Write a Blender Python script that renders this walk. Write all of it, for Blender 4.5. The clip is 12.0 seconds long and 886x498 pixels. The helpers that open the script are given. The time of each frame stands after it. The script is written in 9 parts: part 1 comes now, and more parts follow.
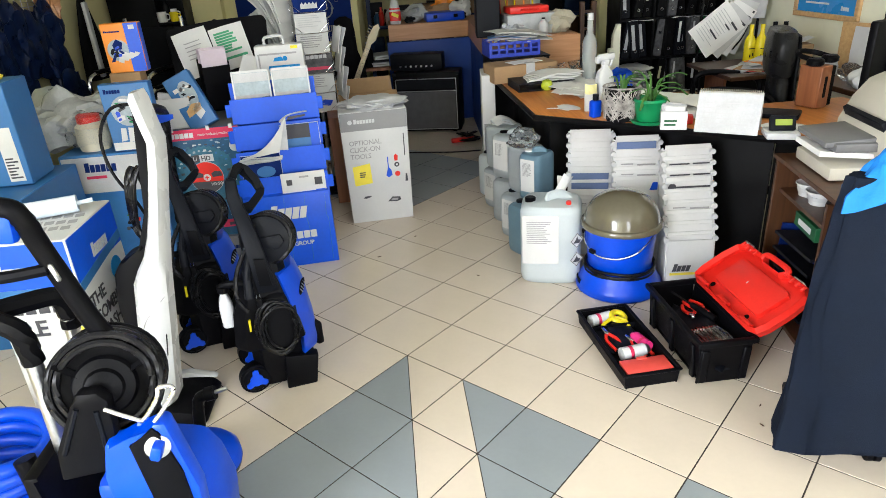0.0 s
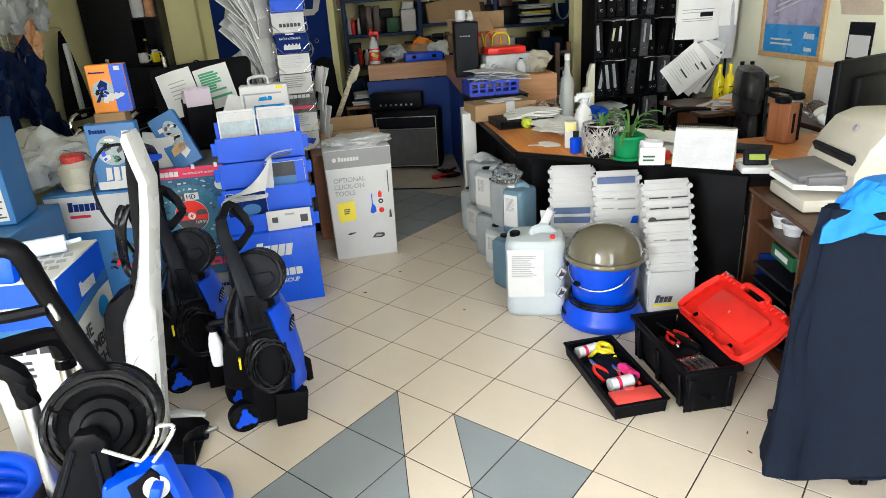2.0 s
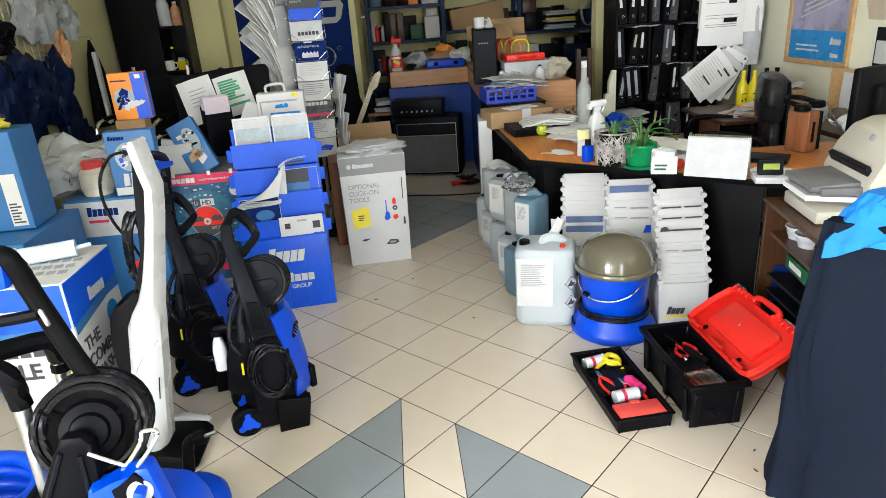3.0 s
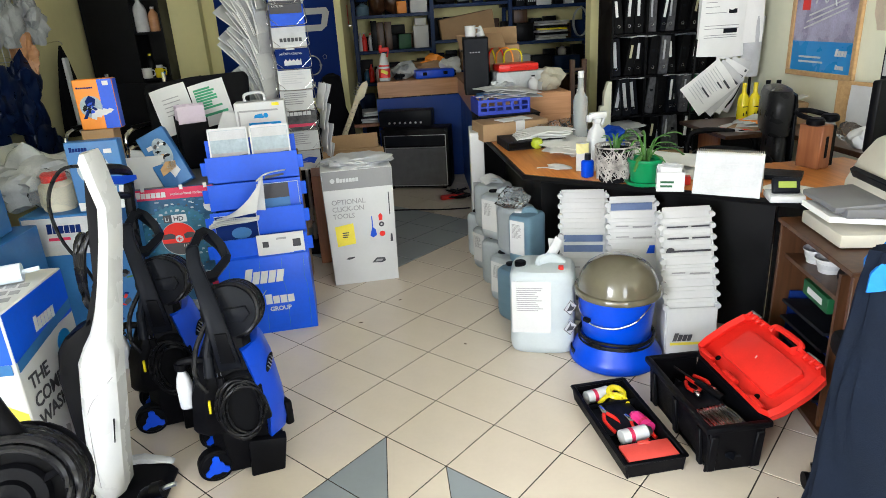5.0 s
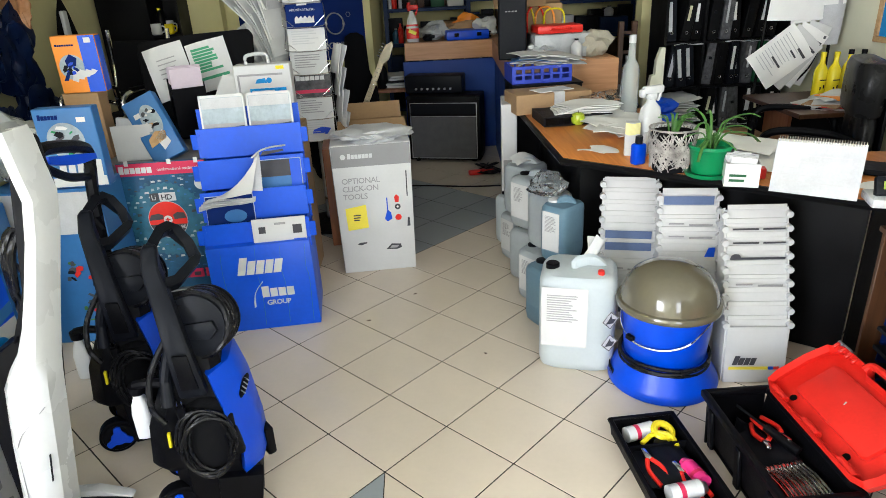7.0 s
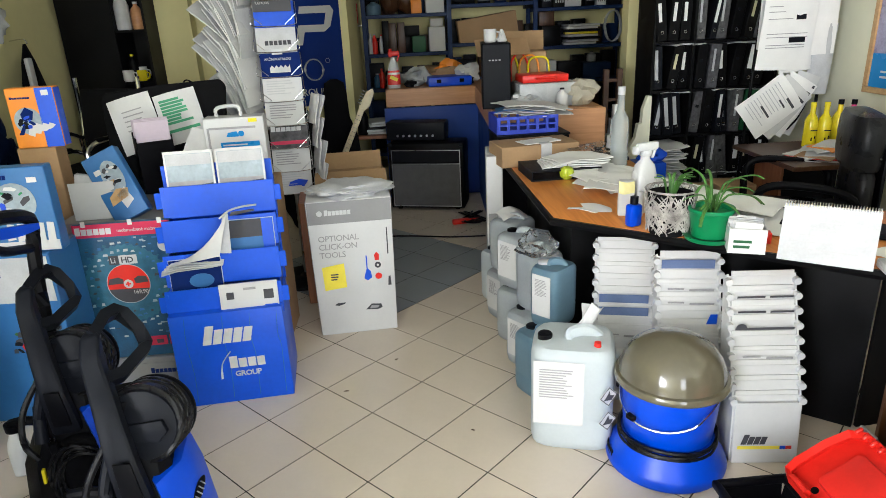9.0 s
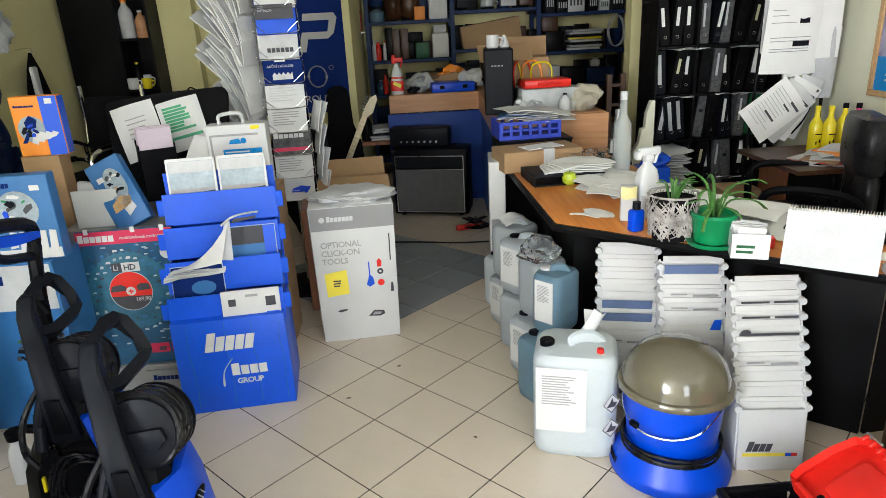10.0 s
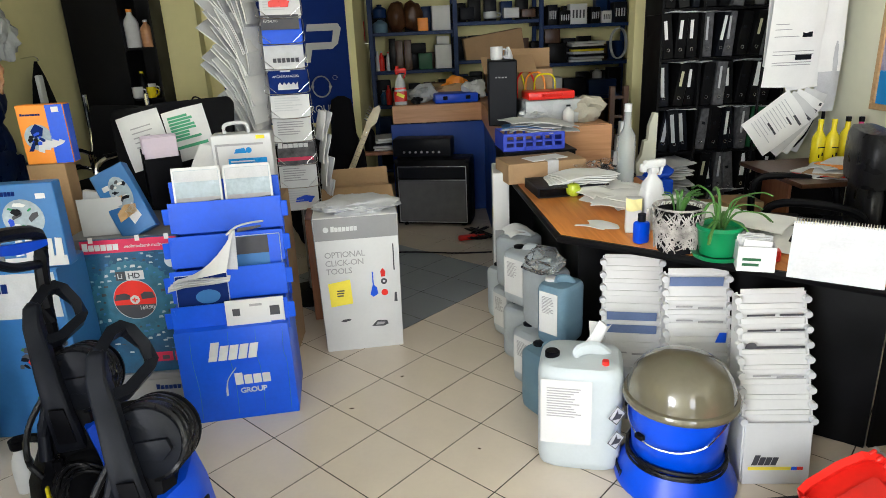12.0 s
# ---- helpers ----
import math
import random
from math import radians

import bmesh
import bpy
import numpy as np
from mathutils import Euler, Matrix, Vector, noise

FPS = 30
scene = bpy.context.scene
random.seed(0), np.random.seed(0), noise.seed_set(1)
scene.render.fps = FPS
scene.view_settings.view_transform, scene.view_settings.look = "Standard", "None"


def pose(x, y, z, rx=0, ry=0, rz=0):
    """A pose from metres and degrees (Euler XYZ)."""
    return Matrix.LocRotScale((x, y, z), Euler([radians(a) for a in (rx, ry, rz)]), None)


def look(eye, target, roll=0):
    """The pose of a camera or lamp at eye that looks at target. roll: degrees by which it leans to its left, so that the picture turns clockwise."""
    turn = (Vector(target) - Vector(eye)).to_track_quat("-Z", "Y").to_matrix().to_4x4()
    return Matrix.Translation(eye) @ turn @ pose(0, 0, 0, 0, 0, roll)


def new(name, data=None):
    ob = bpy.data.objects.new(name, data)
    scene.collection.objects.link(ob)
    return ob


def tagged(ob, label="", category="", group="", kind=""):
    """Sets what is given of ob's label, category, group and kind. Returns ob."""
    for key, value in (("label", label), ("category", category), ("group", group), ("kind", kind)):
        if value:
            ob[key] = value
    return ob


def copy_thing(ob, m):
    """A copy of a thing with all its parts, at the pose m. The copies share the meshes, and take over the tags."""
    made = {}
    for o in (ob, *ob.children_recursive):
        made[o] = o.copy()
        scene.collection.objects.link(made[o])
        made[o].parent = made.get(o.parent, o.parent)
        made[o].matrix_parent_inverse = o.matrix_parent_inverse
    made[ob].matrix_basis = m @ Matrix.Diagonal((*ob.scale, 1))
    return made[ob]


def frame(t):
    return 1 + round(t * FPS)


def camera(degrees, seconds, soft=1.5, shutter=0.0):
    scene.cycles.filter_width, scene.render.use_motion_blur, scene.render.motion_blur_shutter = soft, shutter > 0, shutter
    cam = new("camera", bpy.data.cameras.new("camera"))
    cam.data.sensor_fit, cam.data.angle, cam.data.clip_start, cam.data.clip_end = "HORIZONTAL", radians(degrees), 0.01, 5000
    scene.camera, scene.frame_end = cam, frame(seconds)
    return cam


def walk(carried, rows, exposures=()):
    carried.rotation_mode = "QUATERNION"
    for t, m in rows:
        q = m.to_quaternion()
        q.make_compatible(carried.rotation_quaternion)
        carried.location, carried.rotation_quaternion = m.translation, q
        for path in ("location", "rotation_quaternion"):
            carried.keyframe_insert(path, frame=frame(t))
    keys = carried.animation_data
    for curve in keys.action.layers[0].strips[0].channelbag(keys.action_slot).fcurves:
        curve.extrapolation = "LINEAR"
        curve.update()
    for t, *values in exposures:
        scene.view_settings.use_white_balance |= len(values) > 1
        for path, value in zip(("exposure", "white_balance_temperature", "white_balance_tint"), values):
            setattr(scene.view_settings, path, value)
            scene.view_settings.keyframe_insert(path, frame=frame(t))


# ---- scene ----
# camera and its walk
cam = camera(69.2, 12.0, soft=0.55)
PATH = [
    (0, (-0.162, -0.045, 1.538), (-0.049, 1.772, 0.71), -3.9),
    (0.5, (-0.194, -0.016, 1.545), (-0.06, 1.824, 0.771), -4.0),
    (1, (-0.224, -0.022, 1.552), (-0.041, 1.833, 0.827), -4.1),
    (1.5, (-0.251, -0.05, 1.544), (-0.033, 1.799, 0.814), -2.9),
    (2, (-0.215, -0.072, 1.552), (-0.018, 1.779, 0.821), -3.7),
    (2.5, (-0.137, -0.077, 1.548), (0.014, 1.776, 0.809), -3.7),
    (3, (-0.107, -0.073, 1.555), (-0.002, 1.794, 0.845), -4.1),
    (5, (-0.1, 0.157, 1.52), (0.046, 2.032, 0.84), -3.5),
    (5.5, (-0.121, 0.244, 1.501), (0.08, 2.096, 0.775), -3.9),
    (6, (-0.103, 0.357, 1.499), (0.041, 2.217, 0.778), -3.9),
    (6.5, (-0.031, 0.515, 1.491), (0.04, 2.374, 0.756), -2.3),
    (7, (-0.005, 0.611, 1.486), (0.031, 2.453, 0.706), -2.9),
    (7.2, (-0.002, 0.655, 1.489), (0.074, 2.504, 0.731), -2.7),
    (8.8, (-0.006, 0.82, 1.52), (0.095, 2.694, 0.828), -3.0),
    (9, (0.007, 0.832, 1.525), (0.102, 2.711, 0.848), -2.6),
    (9.5, (0.018, 0.835, 1.525), (0.111, 2.722, 0.868), -2.9),
    (10, (0.024, 0.839, 1.524), (0.102, 2.725, 0.864), -3.0),
    (10.5, (0.016, 0.843, 1.527), (0.109, 2.732, 0.875), -2.7),
    (11, (0.009, 0.841, 1.53), (0.102, 2.735, 0.896), -2.5),
    (11.5, (0.008, 0.84, 1.531), (0.089, 2.736, 0.901), -2.6),
    (12, (0.003, 0.84, 1.528), (0.084, 2.736, 0.897), -2.6),
]
walk(cam, [(t, look(eye, target, roll)) for t, eye, target, roll in PATH], [(0, 0.06, 5850, 12), (5.5, 0.1, 5750, 11), (12, 0.12, 5850, 12)])

# daylight: sky, a soft sun, the sky's light entering by the shop window, and an added side lamp
world = bpy.data.worlds.new("sky")
scene.world = world
world.use_nodes = True
sky = world.node_tree.nodes.new("ShaderNodeTexSky")
sky.sky_type = 'NISHITA'
sky.sun_disc = False
sky.sun_elevation, sky.sun_rotation = radians(50), radians(200)
world.node_tree.links.new(sky.outputs[0], world.node_tree.nodes["Background"].inputs[0])
world.node_tree.nodes["Background"].inputs[1].default_value = 0.1
sun = new("sun", bpy.data.lights.new("sun", 'SUN'))
sun.data.energy, sun.data.angle, sun.data.color = 1.0, radians(12), (1, 0.95, 0.88)
sun.matrix_world = look((-1.0, -8, 9), (0, 0, 0))


def window_light(name, x, y, z, w, h, watts, target):
    la = new(name, bpy.data.lights.new(name, 'AREA'))
    la.data.shape, la.data.size, la.data.size_y = 'RECTANGLE', w, h
    la.data.energy, la.data.color = watts, (1.0, 0.97, 0.93)
    la.matrix_world = look((x, y, z), target)


# unseen side lamp, added to balance brightness; no such source is known
window_light("daylight_side_window", -2.56, -1.45, 1.5, 2.1, 2.0, 308, (5, -1.45, 1.5))
window_light("daylight_shop_door", 1.45, -2.58, 1.55, 2.0, 2.2, 116, (1.45, 5, 1.55))


# ---- materials ----
def mat(name, col, rough=0.5, metal=0.0, var=0.12, scale=6.0, bump=0.0, bscale=120.0, trans=0.0, ior=1.45, coat=0.0, piece=0.0, alpha=1.0, rvar=0.1, spec=0.5):
    """A node material with tone that varies at two scales, uneven gloss and a fine relief."""
    m = bpy.data.materials.new(name)
    m.use_nodes = True
    nt = m.node_tree
    b = nt.nodes["Principled BSDF"]
    tc = nt.nodes.new("ShaderNodeTexCoord")
    n1 = nt.nodes.new("ShaderNodeTexNoise")
    n2 = nt.nodes.new("ShaderNodeTexNoise")
    n1.inputs["Scale"].default_value, n1.inputs["Detail"].default_value = scale, 4
    n2.inputs["Scale"].default_value, n2.inputs["Detail"].default_value = scale * 11, 3
    add = nt.nodes.new("ShaderNodeMath")
    add.operation = 'MULTIPLY_ADD'
    add.inputs[1].default_value = 0.4
    for n in (n1, n2):
        nt.links.new(tc.outputs["Object"], n.inputs["Vector"])
    nt.links.new(n2.outputs[0], add.inputs[0])
    nt.links.new(n1.outputs[0], add.inputs[2])
    fac = add.outputs[0]
    if piece:
        oi = nt.nodes.new("ShaderNodeObjectInfo")
        a2 = nt.nodes.new("ShaderNodeMath")
        a2.operation = 'MULTIPLY_ADD'
        a2.inputs[1].default_value = piece
        nt.links.new(oi.outputs["Random"], a2.inputs[0])
        nt.links.new(fac, a2.inputs[2])
        fac = a2.outputs[0]
    ramp = nt.nodes.new("ShaderNodeMapRange")
    ramp.inputs[1].default_value, ramp.inputs[2].default_value = 0.35, 1.05
    ramp.inputs[3].default_value, ramp.inputs[4].default_value = 1 - var, 1 + var
    nt.links.new(fac, ramp.inputs[0])
    mix = nt.nodes.new("ShaderNodeVectorMath")
    mix.operation = 'SCALE'
    mix.inputs[0].default_value = col[:3]
    nt.links.new(ramp.outputs[0], mix.inputs["Scale"])
    nt.links.new(mix.outputs[0], b.inputs["Base Color"])
    rr = nt.nodes.new("ShaderNodeMapRange")
    rr.inputs[1].default_value, rr.inputs[2].default_value = 0.3, 0.75
    rr.inputs[3].default_value, rr.inputs[4].default_value = max(0.02, rough - rvar), min(1, rough + rvar)
    nt.links.new(n1.outputs[0], rr.inputs[0])
    nt.links.new(rr.outputs[0], b.inputs["Roughness"])
    b.inputs["Metallic"].default_value = metal
    b.inputs["IOR"].default_value = ior
    b.inputs["Transmission Weight"].default_value = trans
    b.inputs["Coat Weight"].default_value = coat
    b.inputs["Alpha"].default_value = alpha
    b.inputs["Specular IOR Level"].default_value = spec
    if bump:
        n3 = nt.nodes.new("ShaderNodeTexNoise")
        n3.inputs["Scale"].default_value = bscale
        nt.links.new(tc.outputs["Object"], n3.inputs["Vector"])
        bp = nt.nodes.new("ShaderNodeBump")
        bp.inputs["Strength"].default_value, bp.inputs["Distance"].default_value = bump, 0.002
        nt.links.new(n3.outputs[0], bp.inputs["Height"])
        nt.links.new(bp.outputs[0], b.inputs["Normal"])
    return m


def wood(name, dark, light, rough=0.35, along='X', scale=3.0):
    """Wood-grain laminate: stretched noise drives bands between two browns."""
    m = bpy.data.materials.new(name)
    m.use_nodes = True
    nt = m.node_tree
    b = nt.nodes["Principled BSDF"]
    tc = nt.nodes.new("ShaderNodeTexCoord")
    mp = nt.nodes.new("ShaderNodeMapping")
    mp.inputs["Scale"].default_value = {'X': (1, 14, 14), 'Y': (14, 1, 14), 'Z': (14, 14, 1)}[along]
    n1 = nt.nodes.new("ShaderNodeTexNoise")
    n1.inputs["Scale"].default_value, n1.inputs["Detail"].default_value, n1.inputs["Distortion"].default_value = scale, 6, 0.6
    cr = nt.nodes.new("ShaderNodeValToRGB")
    cr.color_ramp.elements[0].position, cr.color_ramp.elements[1].position = 0.3, 0.7
    cr.color_ramp.elements[0].color, cr.color_ramp.elements[1].color = (*dark, 1), (*light, 1)
    nt.links.new(tc.outputs["Object"], mp.inputs[0])
    nt.links.new(mp.outputs[0], n1.inputs["Vector"])
    nt.links.new(n1.outputs[0], cr.inputs[0])
    nt.links.new(cr.outputs[0], b.inputs["Base Color"])
    b.inputs["Roughness"].default_value = rough
    return m


M_TILE = mat("cream_floor_tile", (0.64, 0.565, 0.465), 0.22, var=0.05, scale=5, bump=0.03, bscale=60, piece=0.25, rvar=0.03)
M_TILE_GREY = mat("grey_floor_tile", (0.255, 0.285, 0.305), 0.38, var=0.06, scale=5, bump=0.03, bscale=60, piece=0.25, rvar=0.03)
M_GROUT = mat("dark_grout", (0.035, 0.028, 0.022), 0.9, var=0.3, scale=9)
M_WALL = mat("pale_yellow_wall_paint", (0.70, 0.65, 0.34), 0.85, var=0.06, scale=1.5, bump=0.25, bscale=180)
M_WALL_W = mat("pale_cream_wall_paint", (0.84, 0.84, 0.66), 0.85, var=0.06, scale=1.5, bump=0.25, bscale=180)
M_CEIL = mat("white_ceiling_paint", (0.66, 0.66, 0.62), 0.9, var=0.04, scale=1.5)
M_BLUE = mat("vivid_blue_plastic", (0.003, 0.06, 0.62), 0.38, var=0.12, scale=7, bump=0.1, bscale=300)
M_BLUECARD = mat("blue_printed_cardboard", (0.008, 0.085, 0.68), 0.42, var=0.16, scale=5, bump=0.2, bscale=40)
M_NAVY = mat("navy_banner_cloth", (0.005, 0.02, 0.13), 0.75, var=0.15, scale=4, spec=0.12)
M_PANELBLUE = mat("blue_counter_panel", (0.008, 0.05, 0.3), 0.55, var=0.12, scale=3)
M_LTBLUE = mat("light_blue_carton", (0.035, 0.15, 0.39), 0.4, var=0.14, scale=5)
M_BLACK = mat("black_moulded_plastic", (0.0035, 0.0035, 0.0045), 0.42, var=0.3, scale=12, bump=0.2, bscale=420, spec=0.09)
M_RUBBER = mat("black_rubber_hose", (0.008, 0.008, 0.009), 0.3, var=0.3, scale=20, spec=0.22)
M_BLKLAM = mat("black_laminate", (0.005, 0.005, 0.0055), 0.4, var=0.3, scale=6, spec=0.12)
M_BLKFAB = mat("black_fabric", (0.006, 0.006, 0.007), 0.9, var=0.3, scale=9, bump=0.5, bscale=500, spec=0.12)
M_DKGREY = mat("dark_grey_plastic", (0.007, 0.008, 0.0115), 0.45, var=0.2, scale=10, bump=0.15, bscale=400, spec=0.13)
M_NAVYBAG = mat("dark_navy_film", (0.004, 0.012, 0.05), 0.35, var=0.4, scale=14, bump=0.5, bscale=40, spec=0.3)
M_GREYGRILL = mat("grey_speaker_grille", (0.12, 0.12, 0.125), 0.8, var=0.25, scale=14, bump=0.8, bscale=700)
M_WHITE = mat("white_plastic", (0.58, 0.59, 0.6), 0.3, var=0.05, scale=8)
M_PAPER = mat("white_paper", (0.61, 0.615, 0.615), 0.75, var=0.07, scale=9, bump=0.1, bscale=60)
# white paper again, its colour lightened to offset weak light on desk and shelf
M_PAPER_LIT = mat("white_paper_lightened", (0.82, 0.82, 0.81), 0.7, var=0.05, scale=9, bump=0.08, bscale=60)
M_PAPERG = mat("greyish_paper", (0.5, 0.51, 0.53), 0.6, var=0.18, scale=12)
M_PRINT = mat("dark_print_ink", (0.06, 0.06, 0.07), 0.7, var=0.2, scale=30)
M_GREYPRINT = mat("grey_print_ink", (0.32, 0.32, 0.33), 0.7, var=0.2, scale=30)
M_CARD = mat("brown_cardboard", (0.36, 0.23, 0.12), 0.85, var=0.14, scale=6, bump=0.25, bscale=90)
M_GREYBOX = mat("grey_printed_cardboard", (0.26, 0.26, 0.27), 0.5, var=0.08, scale=6)
M_WHITEBOX = mat("white_printed_cardboard", (0.6, 0.605, 0.61), 0.5, var=0.06, scale=6, bump=0.08, bscale=50)
M_YELLOW = mat("yellow_paper_label", (0.85, 0.72, 0.06), 0.6, var=0.08, scale=12)
M_YELPL = mat("glossy_yellow_glass", (0.75, 0.62, 0.01), 0.2, var=0.08, scale=9)
M_PINK = mat("pink_plastic", (0.72, 0.035, 0.22), 0.3, var=0.08, scale=9)
M_RED = mat("bright_red_plastic", (0.72, 0.022, 0.012), 0.36, var=0.12, scale=10, bump=0.12, bscale=300)
M_ORANGE = mat("orange_printed_card", (0.82, 0.27, 0.02), 0.45, var=0.08, scale=8)
M_GREEN = mat("green_pot_plastic", (0.01, 0.22, 0.075), 0.35, var=0.12, scale=10)
M_DKGREEN = mat("dark_green_card", (0.01, 0.09, 0.03), 0.5, var=0.2, scale=10)
M_LEAF = mat("green_leaf", (0.06, 0.16, 0.03), 0.5, var=0.4, scale=20)
M_APPLE = mat("yellow_green_apple_skin", (0.45, 0.55, 0.03), 0.3, var=0.2, scale=20)
M_SILVER = mat("brushed_aluminium", (0.62, 0.63, 0.64), 0.35, metal=1.0, var=0.08, scale=20)
M_STEEL = mat("bright_steel_wire", (0.72, 0.72, 0.72), 0.22, metal=1.0, var=0.05, scale=20)
M_CHROME = mat("chrome", (0.8, 0.8, 0.8), 0.1, metal=1.0, var=0.03, scale=20)
M_CAN = mat("milky_translucent_plastic", (0.62, 0.68, 0.71), 0.42, var=0.07, scale=8, trans=0.25, ior=1.3)
M_CANBLUE = mat("bluish_translucent_plastic", (0.16, 0.27, 0.36), 0.4, var=0.14, scale=9, trans=0.3, ior=1.3)
M_CANGREY = mat("grey_translucent_plastic", (0.40, 0.44, 0.47), 0.45, var=0.14, scale=9, trans=0.2, ior=1.3)
M_DOME = mat("smoky_olive_plastic", (0.125, 0.112, 0.075), 0.16, var=0.1, scale=5, coat=0.6, rvar=0.06)
M_CLEAR = mat("clear_plastic_film", (0.9, 0.92, 0.93), 0.12, var=0.02, trans=0.95, ior=1.1)
M_GLASS = mat("frosted_bottle_glass", (0.75, 0.8, 0.8), 0.22, var=0.04, trans=0.7, ior=1.2)
M_BAG = mat("grey_plastic_bag", (0.40, 0.42, 0.43), 0.3, var=0.2, scale=6, bump=0.6, bscale=30)
M_WOODDESK = wood("orange_brown_desk_laminate", (0.50, 0.165, 0.03), (0.70, 0.275, 0.06), 0.3, 'Y')
M_WOODBAND = wood("orange_beech_laminate", (0.42, 0.2, 0.085), (0.54, 0.28, 0.13), 0.4, 'X')
M_WOODBROWN = wood("dark_brown_cabinet_board", (0.045, 0.018, 0.007), (0.09, 0.038, 0.015), 0.4, 'Z')
M_WOODRED = wood("reddish_wood_board", (0.22, 0.075, 0.03), (0.33, 0.13, 0.055), 0.4, 'Z')
M_FRAME = wood("light_oak_frame", (0.45, 0.27, 0.11), (0.60, 0.39, 0.18), 0.4, 'Y')
M_JACKET = mat("dark_navy_jacket_fabric", (0.007, 0.0105, 0.02), 0.92, var=0.2, scale=8, bump=0.6, bscale=350, spec=0.12)
M_SKYCLOTH = mat("bright_blue_lining_cloth", (0.015, 0.19, 0.62), 0.8, var=0.15, scale=8, bump=0.4, bscale=200)
M_LEATHER = mat("black_leatherette", (0.014, 0.014, 0.015), 0.32, var=0.25, scale=10, bump=0.5, bscale=130, spec=0.22)
M_BEIGE = mat("cream_printer_plastic", (0.55, 0.52, 0.44), 0.42, var=0.05, scale=6)
M_LCD = mat("green_lcd_glass", (0.28, 0.36, 0.05), 0.2, var=0.05)
M_STEELBLUE = mat("blue_painted_steel", (0.007, 0.025, 0.09), 0.45, var=0.15, scale=6, spec=0.22)
M_CRATE = mat("violet_blue_plastic", (0.03, 0.06, 0.50), 0.4, var=0.1, scale=9)
M_POSTERBLUE = mat("cyan_blue_print", (0.015, 0.24, 0.62), 0.3, var=0.12, scale=4)
M_POSTERART = mat("grey_purple_print", (0.33, 0.31, 0.45), 0.3, var=0.55, scale=7)
M_MAP = mat("faded_map_print", (0.62, 0.52, 0.40), 0.6, var=0.25, scale=6)
M_TEAL = mat("dark_teal_print", (0.014, 0.08, 0.17), 0.4, var=0.5, scale=16)
M_PHOTO = mat("grey_blue_photo_print", (0.34, 0.41, 0.47), 0.25, var=0.45, scale=5)
M_MAGENTA = mat("crimson_print", (0.55, 0.02, 0.08), 0.4, var=0.1, scale=9)
M_MARBLE = mat("mottled_binder_paper", (0.09, 0.09, 0.095), 0.55, var=0.7, scale=35, spec=0.22)
M_MAROON = mat("brown_marbled_paper", (0.20, 0.12, 0.06), 0.55, var=0.6, scale=35)
M_GREENPRINT = mat("green_print", (0.05, 0.30, 0.15), 0.6, var=0.2, scale=20)
M_LILAC = mat("pale_lilac_paper", (0.55, 0.47, 0.55), 0.7, var=0.1, scale=9)
M_ROLLER = mat("blue_flecked_white_cloth", (0.62, 0.70, 0.80), 0.9, var=0.25, scale=40, bump=0.6, bscale=120)
M_PALLET = mat("beige_cloth", (0.45, 0.42, 0.33), 0.9, var=0.2, scale=12, bump=0.4, bscale=90)


# ---- mesh helpers ----
def box(cx, cy, cz, sx, sy, sz, bev=0.0, rx=0, ry=0, rz=0, m0=None):
    def f(bm):
        r = bmesh.ops.create_cube(bm, size=1, matrix=(m0 or Matrix.Identity(4)) @ pose(cx, cy, cz, rx, ry, rz) @ Matrix.Diagonal((sx, sy, sz, 1)))
        if bev:
            es = list({e for v in r["verts"] for e in v.link_edges})
            bmesh.ops.bevel(bm, geom=es, offset=min(bev, 0.45 * min(sx, sy, sz)), segments=2 if bev > 0.004 else 1, affect='EDGES', profile=0.5)
    return f


def cyl(p0, p1, r0, r1=None, n=20):
    def f(bm):
        a, b = Vector(p0), Vector(p1)
        q = (b - a).to_track_quat('Z', 'Y').to_matrix().to_4x4()
        bmesh.ops.create_cone(bm, cap_ends=True, segments=n, radius1=r0, radius2=r0 if r1 is None else r1, depth=(b - a).length,
                              matrix=Matrix.Translation((a + b) / 2) @ q)
    return f


def lathe(prof, c=(0, 0, 0), n=28, sx=1.0, sy=1.0, m=None):
    """Turn a profile of (radius, height) about z; stretched by sx, sy."""
    def f(bm):
        rings = []
        for r, z in prof:
            ring = []
            for k in range(n):
                a = 2 * math.pi * k / n
                p = Vector((r * sx * math.cos(a), r * sy * math.sin(a), z))
                if m is not None:
                    p = m @ p
                ring.append(bm.verts.new(p + Vector(c)))
            rings.append(ring)
        for a, b in zip(rings, rings[1:]):
            for k in range(n):
                bm.faces.new((a[k], a[(k + 1) % n], b[(k + 1) % n], b[k]))
        bm.faces.new(rings[0][::-1])
        bm.faces.new(rings[-1])
    return f


def sq_lathe(prof, sx, sy, p=4.0, n=32, c=(0, 0, 0)):
    """A body with rounded-square plan: profile of (factor, height)."""
    def f(bm):
        rings = []
        for r, z in prof:
            ring = []
            for k in range(n):
                a = 2 * math.pi * (k + 0.5) / n
                ca, sa = math.cos(a), math.sin(a)
                q = (abs(ca) ** p + abs(sa) ** p) ** (-1 / p)
                ring.append(bm.verts.new((c[0] + r * sx / 2 * q * ca, c[1] + r * sy / 2 * q * sa, c[2] + z)))
            rings.append(ring)
        for a, b in zip(rings, rings[1:]):
            for k in range(n):
                bm.faces.new((a[k], a[(k + 1) % n], b[(k + 1) % n], b[k]))
        bm.faces.new(rings[0][::-1])
        bm.faces.new(rings[-1])
    return f


